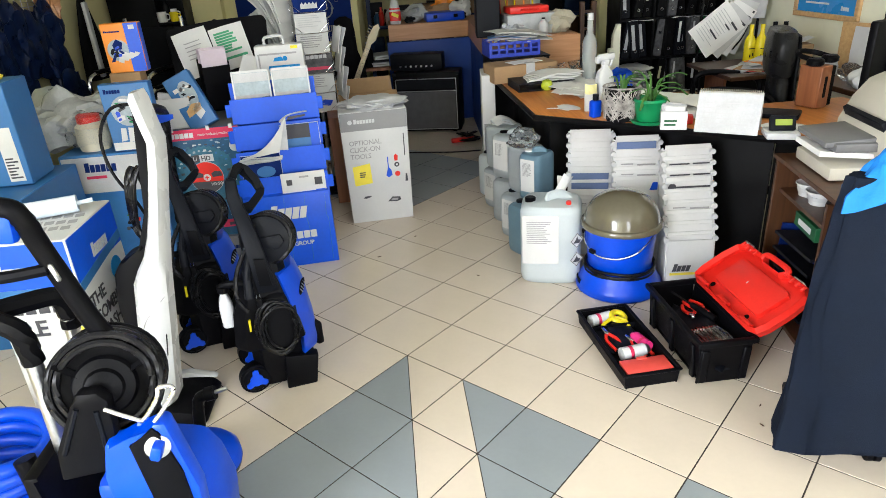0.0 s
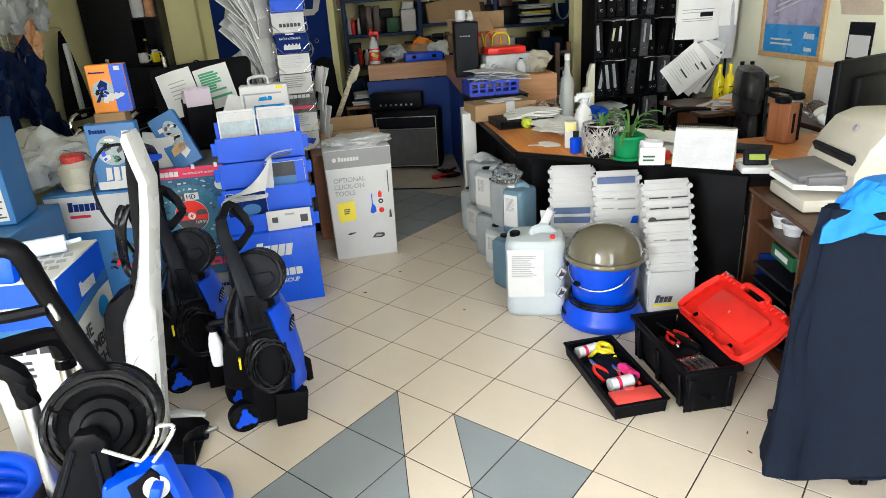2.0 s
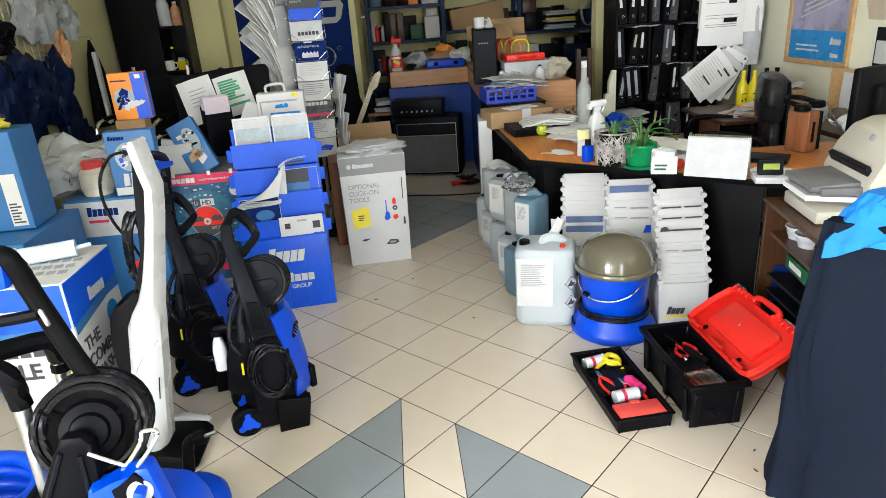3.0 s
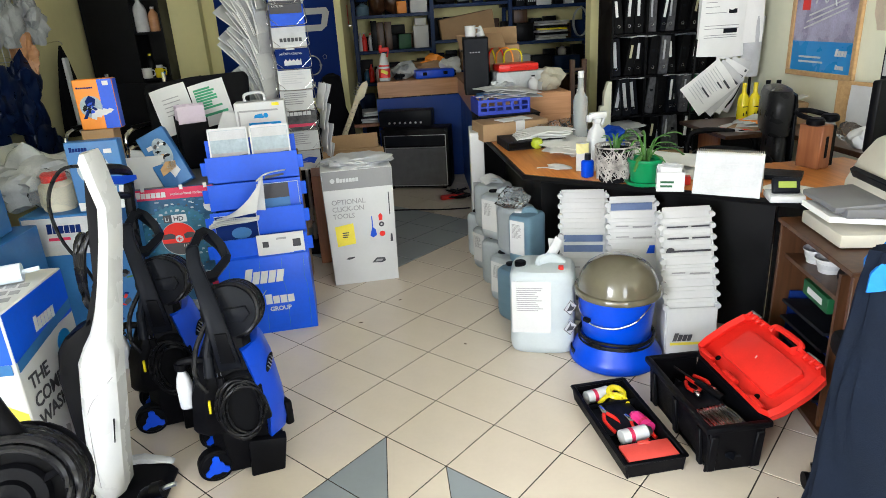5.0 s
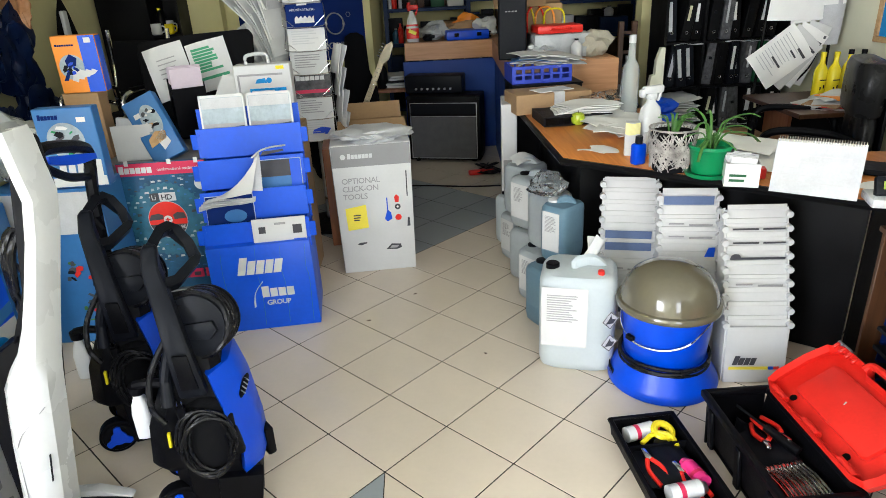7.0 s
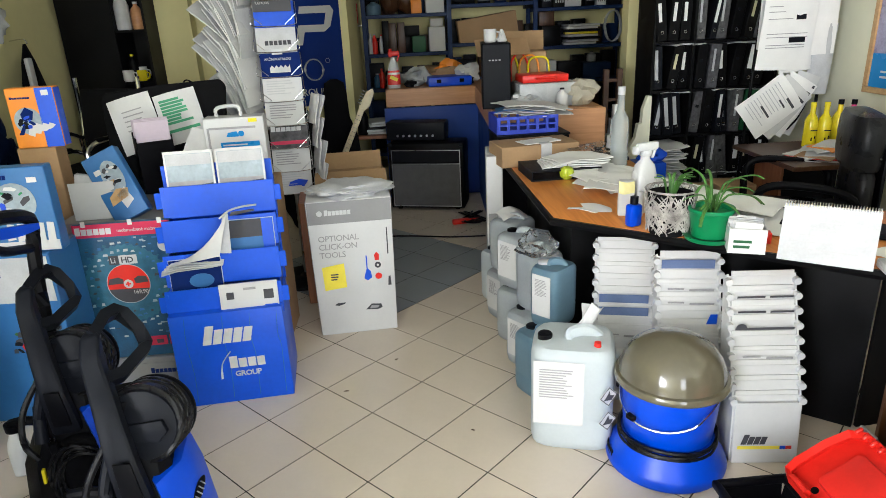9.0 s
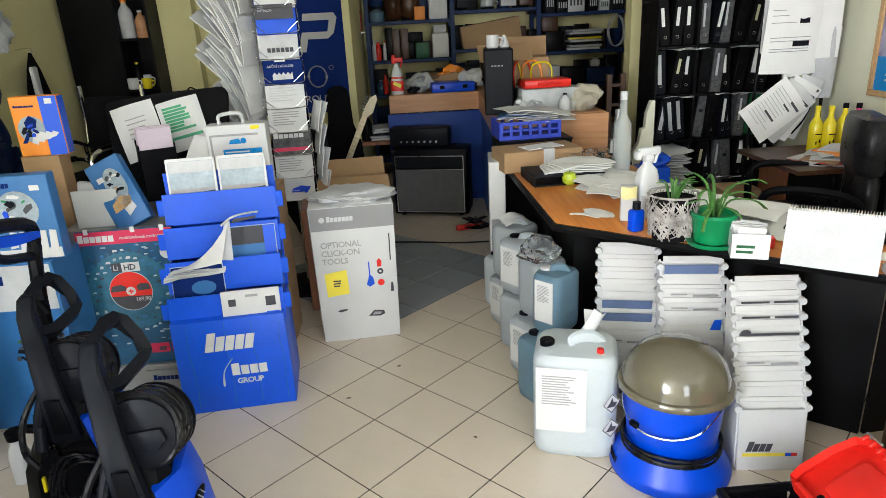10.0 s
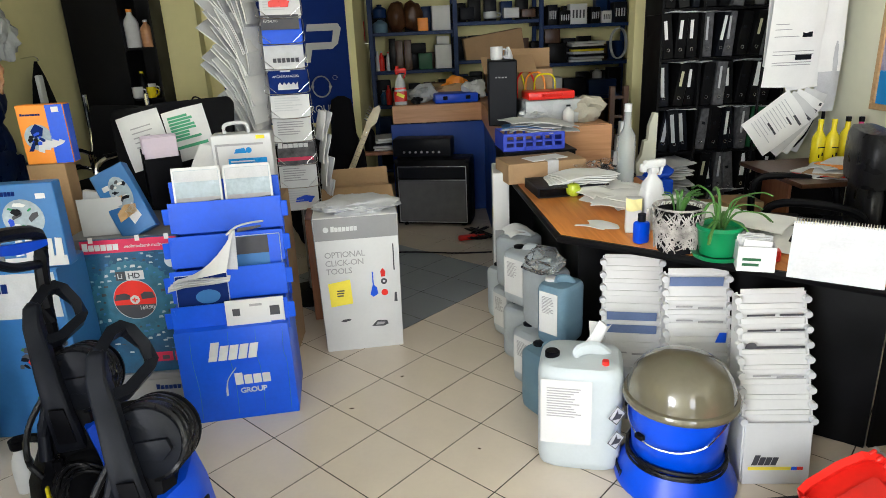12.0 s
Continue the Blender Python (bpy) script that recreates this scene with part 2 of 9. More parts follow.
def smooth_path(pts, k=6, closed=False):
    pts = [Vector(p) for p in pts]
    out = []
    n = len(pts)
    for i in range(n if closed else n - 1):
        if closed:
            p0, p1, p2, p3 = (pts[(i + d) % n] for d in (-1, 0, 1, 2))
        else:
            p0, p1, p2, p3 = pts[max(i - 1, 0)], pts[i], pts[i + 1], pts[min(i + 2, n - 1)]
        for s in range(k):
            t = s / k
            out.append(0.5 * ((2 * p1) + (p2 - p0) * t + (2 * p0 - 5 * p1 + 4 * p2 - p3) * t * t + (3 * p1 - p0 - 3 * p2 + p3) * t ** 3))
    if not closed:
        out.append(pts[-1])
    return out


def tube(pts, r, n=8, k=6, closed=False, flat=1.0):
    """A round (or flattened) bar along a smooth path."""
    def f(bm):
        path = smooth_path(pts, k, closed) if k else [Vector(p) for p in pts]
        m = len(path)
        rings = []
        up = Vector((0.02, 0.05, 1))
        for i, p in enumerate(path):
            if closed:
                d = path[(i + 1) % m] - path[i - 1]
            else:
                d = path[min(i + 1, m - 1)] - path[max(i - 1, 0)]
            d.normalize()
            side = d.cross(up)
            if side.length < 0.05:
                side = d.cross(Vector((1, 0, 0)))
            side.normalize()
            u2 = side.cross(d).normalized()
            rings.append([bm.verts.new(p + r * (math.cos(2 * math.pi * j / n) * side + flat * math.sin(2 * math.pi * j / n) * u2)) for j in range(n)])
        pairs = list(zip(rings, rings[1:])) + ([(rings[-1], rings[0])] if closed else [])
        for a, b in pairs:
            for j in range(n):
                bm.faces.new((a[j], a[(j + 1) % n], b[(j + 1) % n], b[j]))
        if not closed:
            bm.faces.new(rings[0][::-1])
            bm.faces.new(rings[-1])
    return f


def prism(poly, y0, y1, bev=0.0, m=None, taper=1.0):
    """A polygon in the x-z plane given thickness from y0 to y1."""
    def f(bm):
        mm = m or Matrix.Identity(4)
        cx = sum(p[0] for p in poly) / len(poly)
        cz = sum(p[1] for p in poly) / len(poly)
        a = [bm.verts.new(mm @ Vector((x, y0, z))) for x, z in poly]
        b = [bm.verts.new(mm @ Vector((cx + (x - cx) * taper, y1, cz + (z - cz) * taper))) for x, z in poly]
        n = len(poly)
        fs = [bm.faces.new(a), bm.faces.new(b[::-1])]
        for i in range(n):
            fs.append(bm.faces.new((a[i], b[i], b[(i + 1) % n], a[(i + 1) % n])))
        if bev:
            es = list({e for fc in fs for e in fc.edges})
            bmesh.ops.bevel(bm, geom=es, offset=bev, segments=2, affect='EDGES', profile=0.5)
    return f


def flat(poly, y0=0.0, t=0.0015, m=None):
    return prism(poly, y0, y0 - t, m=m)


def loft(rings):
    """A closed skin through rings of the same number of points, capped at both ends."""
    def f(bm):
        rs = [[bm.verts.new(p) for p in r] for r in rings]
        n = len(rs[0])
        for a, b in zip(rs, rs[1:]):
            for k in range(n):
                bm.faces.new((a[k], a[(k + 1) % n], b[(k + 1) % n], b[k]))
        bm.faces.new(rs[0][::-1])
        bm.faces.new(rs[-1])
    return f


def bar_ring(x, y, z, hw, hd, c=0.35):
    """An eight-cornered level section about (x, y, z): half width, half depth, cut corners."""
    a, b = hw * (1 - c), hd * (1 - c)
    return [(x - hw, y - b, z), (x - a, y - hd, z), (x + a, y - hd, z), (x + hw, y - b, z), (x + hw, y + b, z), (x + a, y + hd, z), (x - a, y + hd, z), (x - hw, y + b, z)]


def bent(w, h, bow=0.02, t=0.0012, m=None, n=8, curl=0.0, skew=0.0):
    """A sheet of paper in the x-z plane that bows and curls a little."""
    def f(bm):
        mm = m or Matrix.Identity(4)
        g = [[], []]
        for side in (0, 1):
            for i in range(n + 1):
                row = []
                for j in range(n + 1):
                    u, v = i / n - 0.5, j / n
                    y = bow * (4 * u * u) + curl * v * v + 0.004 * math.sin(7 * u + 5 * v)
                    row.append(bm.verts.new(mm @ Vector((u * w + skew * v, y + side * t, v * h))))
                g[side].append(row)
        for i in range(n):
            for j in range(n):
                bm.faces.new((g[0][i][j], g[0][i + 1][j], g[0][i + 1][j + 1], g[0][i][j + 1]))
                bm.faces.new((g[1][i][j], g[1][i][j + 1], g[1][i + 1][j + 1], g[1][i + 1][j]))
        for i in range(n):
            for j in (0, n):
                bm.faces.new((g[0][i][j], g[1][i][j], g[1][i + 1][j], g[0][i + 1][j]))
                bm.faces.new((g[0][j][i], g[0][j][i + 1], g[1][j][i + 1], g[1][j][i]))
    return f


def crumple(cx, cy, cz, sx, sy, sz, seed=0, sub=3, rough=0.3):
    """A lumpy rounded heap (bags, cloth)."""
    def f(bm):
        r = bmesh.ops.create_icosphere(bm, subdivisions=sub, radius=1)
        for v in r["verts"]:
            k = 1 + rough * noise.noise(v.co * 1.7 + Vector((seed, seed * 2, 0))) + rough * 0.6 * noise.noise(v.co * 4.1 + Vector((0, seed, 0)))
            p = v.co * k
            v.co = Vector((cx + p.x * sx / 2, cy + p.y * sy / 2, max(cz - sz / 2, cz + p.z * sz / 2)))
    return f


def mesh_of(name, shapes, material, smooth=True):
    bm = bmesh.new()
    for s in shapes:
        s(bm)
    bmesh.ops.recalc_face_normals(bm, faces=bm.faces)
    me = bpy.data.meshes.new(name)
    bm.to_mesh(me)
    bm.free()
    me.materials.append(material)
    if smooth:
        me.polygons.foreach_set("use_smooth", [True] * len(me.polygons))
        me.set_sharp_from_angle(angle=radians(38))
    return me


def part(parent, name, material, *shapes, label="", m=None):
    ob = new(name, mesh_of(name, shapes, material))
    if parent is not None:
        ob.parent = parent
    if m is not None:
        ob.matrix_basis = m
    return tagged(ob, label)


def thing(name, m, label, category, group="", kind=""):
    ob = new(name)
    ob.matrix_basis = m
    return tagged(ob, label, category, group, kind)


def solo(name, material, label, category, m, *shapes, group="", kind=""):
    ob = new(name, mesh_of(name, shapes, material))
    ob.matrix_basis = m
    return tagged(ob, label, category, group, kind)


def words(parent, s, size, m, material, name="lettering", bold=0.0):
    """Raised print in the built-in font; m puts it, reading along x and standing along z."""
    cu = bpy.data.curves.new("letters", 'FONT')
    cu.body, cu.size, cu.extrude, cu.offset = s, size, 0.0006, bold
    cu.space_line, cu.resolution_u, cu.space_character = 1.0, 2, 0.92
    tmp = bpy.data.objects.new("letters", cu)
    me = bpy.data.meshes.new_from_object(tmp)
    bpy.data.objects.remove(tmp)
    me.materials.clear()
    me.materials.append(material)
    ob = new(name, me)
    ob.parent = parent
    ob.matrix_basis = m @ pose(0, 0, 0, 90)
    return ob


def bars(parent, x0, z0, w, h, n, material, y=-0.0015, m=None, name="printed_text", seed=1, gap=0.5):
    """Lines of print too small to read, as thin bars."""
    rnd = random.Random(seed)
    sh = []
    step = h / n
    for i in range(n):
        ww = w * rnd.uniform(0.55, 1.0)
        z = z0 + h - (i + 0.5) * step
        sh.append(flat([(x0, z - step * (1 - gap) / 2), (x0 + ww, z - step * (1 - gap) / 2), (x0 + ww, z + step * (1 - gap) / 2), (x0, z + step * (1 - gap) / 2)], y, 0.0008, m))
    return part(parent, name, material, *sh)


def logo(parent, x0, z0, w, h, n, material, y=-0.0015, slant=0.25, m=None, name="logo_mark"):
    """A trade mark drawn as plain slanted blocks."""
    sh = []
    cw = w / n
    for i in range(n):
        a, b = x0 + i * cw, x0 + i * cw + cw * 0.86
        t = h * (1.0 if i == 0 else 0.78)
        s = slant * t
        sh.append(flat([(a, z0), (b, z0), (b + s, z0 + t), (a + s, z0 + t)], y, 0.001, m))
    return part(parent, name, material, *sh)


def picture(parent, cx, cz, r, y, seed, mats, n=12, name="picture_detail"):
    """Small printed shapes scattered over a round picture."""
    rnd = random.Random(seed)
    for k in range(n):
        a, q = rnd.uniform(0, 6.28), r * rnd.random() ** 0.5 * 0.75
        x, z, w, h, t = cx + q * math.cos(a), cz + q * math.sin(a), r * rnd.uniform(0.1, 0.34), r * rnd.uniform(0.05, 0.2), rnd.uniform(-0.8, 0.8)
        c, s_ = math.cos(t), math.sin(t)
        part(parent, name, rnd.choice(mats), flat([(x + c * u - s_ * v, z + s_ * u + c * v) for u, v in ((-w, -h), (w * 0.6, -h), (w, h * 0.3), (w * 0.2, h), (-w * 0.8, h * 0.6))], y - 0.0006 * k, 0.0005))


def rect(x0, z0, x1, z1, y=-0.0015, t=0.001, m=None):
    return flat([(x0, z0), (x1, z0), (x1, z1), (x0, z1)], y, t, m)


def ring_poly(cx, cz, r, n=24, r2=None):
    return [(cx + r * math.cos(2 * math.pi * k / n), cz + (r2 or r) * math.sin(2 * math.pi * k / n)) for k in range(n)]


FLOOR = 0.0

# ---- large structure ----
X0, X1, Y0, YL, YB, ZC = -2.58, 2.78, -2.7, 6.5, 8.25, 2.75


def wall(name, shapes, material=None, label="pale yellow painted plaster wall"):
    return tagged(part(None, name, material or M_WALL, *shapes), label, "wall", kind="structure")


wall("wall_west", [box(X0 - 0.1, 3.2, ZC / 2, 0.2, 7.0, ZC), box(X0 - 0.1, -2.65, ZC / 2, 0.2, 0.1, ZC), box(X0 - 0.1, -1.45, 0.25, 0.2, 2.3, 0.5), box(X0 - 0.1, -1.45, 2.65, 0.2, 2.3, 0.2)])
wall("wall_east", [box(X1 + 0.1, 1.75, ZC / 2, 0.2, 9.3, ZC)], M_WALL_W, "pale cream painted plaster wall")
wall("wall_north_west", [box(-1.545, YL + 0.1, ZC / 2, 2.27, 0.2, ZC), box(-1.78, YL - 0.06, ZC / 2, 0.28, 0.14, ZC)])
wall("wall_niche_west", [box(-0.51, 7.5, ZC / 2, 0.2, 1.6, ZC)])
wall("wall_north", [box(1.0, YB + 0.1, ZC / 2, 3.2, 0.2, ZC)])
wall("wall_niche_east", [box(2.52, 7.05, ZC / 2, 0.12, 2.4, ZC), box(2.255, 5.92, ZC / 2, 1.05, 0.14, ZC)])
wall("wall_south", [box(0, Y0, 0.2, 6.1, 0.2, 0.4), box(0, Y0, 2.7, 6.1, 0.2, 0.1), box(-1.25, Y0, 1.52, 3.1, 0.2, 2.25), box(2.75, Y0, 1.52, 0.6, 0.2, 2.25)],
     M_WALL_W, "cream painted shop front wall")
tagged(part(None, "ceiling", M_CEIL, box(0, 2.8, ZC + 0.1, 6.4, 11.4, 0.2)), "plain white painted ceiling", "ceiling", kind="structure")
floor = tagged(part(None, "floor", M_GROUT, box(0, 2.8, -0.0565, 6.4, 11.4, 0.11)), "cream and grey ceramic tile floor with dark joints", "floor", kind="structure")
for nm, cx, w in (("window_1", 1.38, 2.1),):
    wdw = tagged(new(nm), "tall white framed shop window", "window", kind="structure")
    wdw.matrix_basis = pose(cx, Y0, 1.52)
    for sx in (-1, 1):
        part(wdw, "window_frame", M_WHITE, box(sx * (w / 2 - 0.04), 0, 0, 0.07, 0.08, 2.2, 0.006))
    part(wdw, "window_sill", M_WHITE, box(0, 0, -1.09, w, 0.12, 0.06, 0.006))
# side window not known to exist, added around the side lamp
wdw = tagged(new("window_2"), "wide white framed side window, unseen and added for light", "window", kind="structure")
wdw.matrix_basis = pose(X0 - 0.1, -1.45, 1.52, 0, 0, 90)
for sx in (-1, 1):
    part(wdw, "window_frame", M_WHITE, box(sx * 1.1, 0, 0, 0.07, 0.08, 1.96, 0.006))
part(wdw, "window_sill", M_WHITE, box(0, 0, -1.0, 2.26, 0.12, 0.04, 0.006))
# ground outside, seen by no one but closing the view
tagged(part(None, "ground", mat("pavement_concrete", (0.3, 0.29, 0.27), 0.9, var=0.15, scale=2), box(0, 0, -0.2, 4000, 4000, 0.08)), "plain grey concrete ground outside", "ground", kind="structure")


def slab(poly, z0, z1, bev=0.0):
    """A polygon of the plan given height from z0 to z1."""
    return prism(poly, -z0, -z1, bev, m=pose(0, 0, 0, -90))


# ---- the front desk ----
desk = thing("desk", pose(0, 0, 0), "angled office desk with orange-brown top and black front", "desk")
TOP = [(0.56, 4.4), (0.58, 3.27), (1.56, 2.43), (1.72, 2.62), (2.15, 2.62), (2.15, 3.1), (1.55, 3.1), (1.22, 3.45), (1.22, 4.4)]
part(desk, "desktop", M_WOODDESK, slab(TOP, 0.725, 0.752, 0.003))
part(desk, "edge_band", M_BLKLAM, tube([(0.555, 4.4, 0.737), (0.574, 3.266, 0.737), (1.555, 2.425, 0.737), (1.72, 2.612, 0.737)], 0.016, 6, 0), label="black desk edge")
part(desk, "front_panel", M_BLKLAM, slab([(0.84, 3.44), (1.62, 2.79), (1.635, 2.805), (0.855, 3.455)], 0.0, 0.722))
part(desk, "side_panel", M_BLKLAM, slab([(0.70, 3.44), (0.84, 3.44), (0.84, 3.455), (0.72, 3.46), (0.70, 4.36), (0.68, 4.36)], 0.0, 0.722))
part(desk, "back_panel", M_BLKLAM, slab([(1.64, 2.79), (2.12, 2.84), (2.12, 2.86), (1.64, 2.805)], 0.0, 0.722))
part(desk, "leg", M_BLKLAM, box(1.18, 3.95, 0.361, 0.03, 0.7, 0.722, 0.003))


# ---- brochure racks leaning on the desk front ----
def brochure_rack(m, seed, prints, label):
    rk = thing("brochure_rack", m, label, "brochure rack", group="brochure racks by the desk")
    rnd = random.Random(seed)
    W = 0.225
    part(rk, "front_card", M_WHITEBOX, box(0, 0.004, 0.115, W, 0.008, 0.23, 0.002, rx=-6), box(0, 0.05, 0.01, W, 0.1, 0.02, 0.002))
    for sx in (-1, 1):
        part(rk, "side_strut", M_WHITEBOX, prism([(0.0, 0.0), (0.11, 0.0), (0.22, 0.62), (0.19, 0.64), (0.018, 0.21)], -0.003, 0.003, m=pose(sx * (W / 2 + 0.002), 0, 0, 0, 0, 90)))
    for i in range(9):
        z = 0.225 + 0.048 * i
        y = 0.022 + 0.019 * i
        tier = part(rk, "pocket", M_WHITEBOX, box(0, y, z - 0.05, W, 0.004, 0.15, 0.001, rx=-11), label="white card pocket")
        for sx in (-1, 1):
            part(tier, "knob", M_WHITE, cyl((sx * (W / 2 + 0.004), y - 0.01, z + 0.008), (sx * (W / 2 + 0.004), y + 0.012, z + 0.008), 0.013, n=12))
        kind = prints.get(i)
        hh = rnd.uniform(0.0, 0.008)
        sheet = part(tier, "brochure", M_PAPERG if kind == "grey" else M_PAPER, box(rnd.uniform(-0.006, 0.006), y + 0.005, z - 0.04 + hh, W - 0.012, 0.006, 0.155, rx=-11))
        yy = y - 0.0058
        if kind == "line":
            part(tier, "printed_text", M_PRINT, rect(-0.09, z + 0.004, 0.005, z + 0.011, yy), rect(0.02, z + 0.004, 0.1, z + 0.011, yy))
        elif kind == "badge":
            part(tier, "printed_text", M_PRINT, rect(-0.1, z - 0.004, 0.1, z + 0.005, yy), flat(ring_poly(-0.08, z + 0.008, 0.018, 12, 0.012), yy - 0.001, 0.001))
        elif kind == "blue":
            part(tier, "print_block", mat_slate, rect(-0.1, z - 0.02, 0.095, z + 0.016, yy))
        elif kind == "corner":
            part(tier, "print_block", M_BLUECARD, flat([(0.06, z - 0.03), (0.1, z - 0.03), (0.1, z + 0.016), (0.075, z + 0.016)], yy, 0.001))
        elif kind == "small":
            part(tier, "printed_text", M_GREYPRINT, rect(0.0, z - 0.002, 0.09, z + 0.006, yy), rect(-0.08, z + 0.004, -0.02, z + 0.01, yy))
    return rk


mat_slate = mat("slate_blue_print", (0.12, 0.17, 0.32), 0.4, var=0.2, scale=12)
r3 = brochure_rack(pose(1.195, 2.645, 0, 0, 0, -6), 3, {7: "line", 6: "line", 5: "badge", 3: "small"}, "white cardboard brochure rack with a marked front and printed sheets")
logo(r3, -0.085, 0.075, 0.085, 0.04, 4, M_PRINT, y=-0.006)
part(r3, "stripe", M_YELLOW, rect(-0.095, 0.055, 0.05, 0.068, -0.006))
part(r3, "stripe", M_BLUECARD, rect(0.05, 0.055, 0.07, 0.068, -0.006))
part(r3, "stripe", M_RED, rect(0.07, 0.055, 0.09, 0.068, -0.006))
brochure_rack(pose(1.02, 2.875, 0, 0, 0, -10), 4, {8: "blue", 7: "grey", 6: "small", 5: "small", 4: "corner"}, "white cardboard brochure rack with blue printed sheets")
brochure_rack(pose(0.835, 3.09, 0, 0, 0, -14), 5, {4: "blue", 3: "blue", 1: "small"}, "white cardboard brochure rack with slate blue folders")

# ---- bucket vacuum ----
vac = thing("bucket_vacuum", pose(0.868, 2.71, 0, 0, 0, -25), "blue bucket vacuum cleaner with smoky domed lid", "vacuum cleaner")
part(vac, "base", M_BLUE, lathe([(0.196, 0.0), (0.205, 0.008), (0.207, 0.022), (0.2, 0.045), (0.186, 0.065), (0.172, 0.095), (0.16, 0.118), (0.1, 0.12)], n=40))
part(vac, "pail", M_BLUE, lathe([(0.142, 0.12), (0.15, 0.13), (0.157, 0.2), (0.168, 0.335), (0.172, 0.337), (0.172, 0.346), (0.1, 0.348)], n=40))
lid = part(vac, "lid", M_DOME, lathe([(0.178, 0.352), (0.172, 0.385), (0.158, 0.42), (0.135, 0.45), (0.1, 0.474), (0.06, 0.489), (0.02, 0.495), (0.002, 0.496)], n=40), label="smoky translucent domed lid")
part(lid, "rim", M_DOME, lathe([(0.174, 0.326), (0.19, 0.328), (0.193, 0.332), (0.193, 0.344), (0.188, 0.352), (0.176, 0.355)], n=40))
part(vac, "power_cord", M_RUBBER, *[tube([(0.165 * math.cos(a + k), 0.165 * math.sin(a + k), 0.107 + 0.012 * k + 0.004 * math.sin(3 * a)) for a in [i * 0.52 for i in range(12)]], 0.0065, 6, 3, closed=True) for k in (0, 1, 2)])
part(vac, "bail_handle", M_STEEL, tube([(-0.166, -0.03, 0.29), (-0.15, -0.09, 0.25), (-0.09, -0.155, 0.222), (0.0, -0.176, 0.22), (0.08, -0.165, 0.248), (0.125, -0.125, 0.285), (0.15, -0.085, 0.31)], 0.004, 6))
part(vac, "handle_grip", M_BLACK, box(-0.115, -0.135, 0.232, 0.035, 0.02, 0.02, 0.004, rz=-40))
part(vac, "handle_clip", M_BLACK, box(-0.17, -0.02, 0.29, 0.018, 0.03, 0.03, 0.004))
part(vac, "vent", M_DKGREY, *[box(-0.2 * math.cos(a), -0.2 * math.sin(a), 0.045, 0.006, 0.004, 0.03, rz=math.degrees(a)) for a in [0.1 + 0.07 * i for i in range(7)]])
part(vac, "foot", M_BLACK, *[cyl((0.17 * math.cos(a), 0.17 * math.sin(a), -0.0), (0.17 * math.cos(a), 0.17 * math.sin(a), 0.012), 0.02, n=10) for a in (0.7, 2.3, 3.9, 5.5)])


# ---- canisters ----
def canister(m, w, d, h, body, cap, label, fill=None, group="", paper=True, capx=0.25, seed=0, label_x=None):
    c = thing("canister", m, label, "canister", group=group)
    part(c, "body", body, sq_lathe([(0.86, 0.0), (0.96, 0.012), (1.0, 0.04), (1.0, h * 0.3), (0.985, h * 0.32), (1.0, h * 0.34), (1.0, h * 0.86), (0.97, h * 0.91), (0.87, h * 0.95), (0.6, h * 0.965), (0.2, h * 0.967)], w, d, 5, 36))
    part(c, "handle", body, tube([(-0.05 * w, -0.02, h * 0.93), (-0.02 * w, -0.01, h * 1.0), (0.16 * w, 0.01, h * 1.01), (0.3 * w, 0.02, h * 0.93)], 0.014 * h / 0.4 + 0.004, 8, 5, flat=1.3))
    part(c, "cap", cap, lathe([(0.026, h * 0.93), (0.027, h * 0.995), (0.023, h * 1.005), (0.005, h * 1.006)], c=(-capx * w, -0.1 * d, 0), n=18))
    if fill:
        part(c, "liquid", fill, sq_lathe([(0.84, 0.006), (0.95, 0.02), (0.985, 0.045), (0.985, h * 0.5), (0.5, h * 0.502)], w, d, 5, 28))
    if paper:
        lw, l0 = (0.44, 0.27) if h > 0.4 else (0.32, 0.2)
        lb = part(c, "paper_label", M_PAPER, rect(w * (label_x or (-lw, lw))[0], h * l0, w * (label_x or (-lw, lw))[1], h * 0.865, -d / 2 - 0.002, 0.001))
        bars(lb, w * (-0.38 if label_x else -0.22), h * 0.52, w * 0.42, h * 0.28, 12, M_GREYPRINT, y=-d / 2 - 0.0035, seed=seed, gap=0.6)
    return c


can = canister(pose(0.575, 2.9, 0, 0, 0, -16), 0.3, 0.255, 0.43, M_CAN, M_BLACK, "large milky white plastic canister with a paper label", capx=0.34, label_x=(-0.45, 0.14))
part(can, "vent_cap", M_RED, cyl((0.085, -0.07, 0.4), (0.085, -0.07, 0.428), 0.014, 0.012, 14))
part(can, "rag", M_PAPER, bent(0.05, 0.12, 0.015, m=pose(0.03, 0.02, 0.42, 15, 25, 20)), bent(0.04, 0.1, 0.02, m=pose(0.05, 0.03, 0.42, -15, 35, 60)))
for zz in (0.245, 0.145):
    hm = pose(0.128, -0.1235, zz, 0, 0, 38)
    hz = part(can, "hazard_label", M_PAPER, prism([(0, -0.04), (0.04, 0), (0, 0.04), (-0.04, 0)], 0, -0.001, m=hm))
    part(hz, "hazard_edge", M_PRINT, *[tube([hm @ Vector((0.036 * math.cos(a), -0.0016, 0.036 * math.sin(a))) for a in [k * math.pi / 2 for k in range(4)]], 0.002, 4, 0, closed=True)])
    part(hz, "pictogram", M_PRINT, prism([(-0.022, -0.012), (0.014, -0.016), (0.024, 0.0), (0.006, 0.004), (0.002, 0.022), (-0.008, 0.004)], -0.0012, -0.002, m=hm))
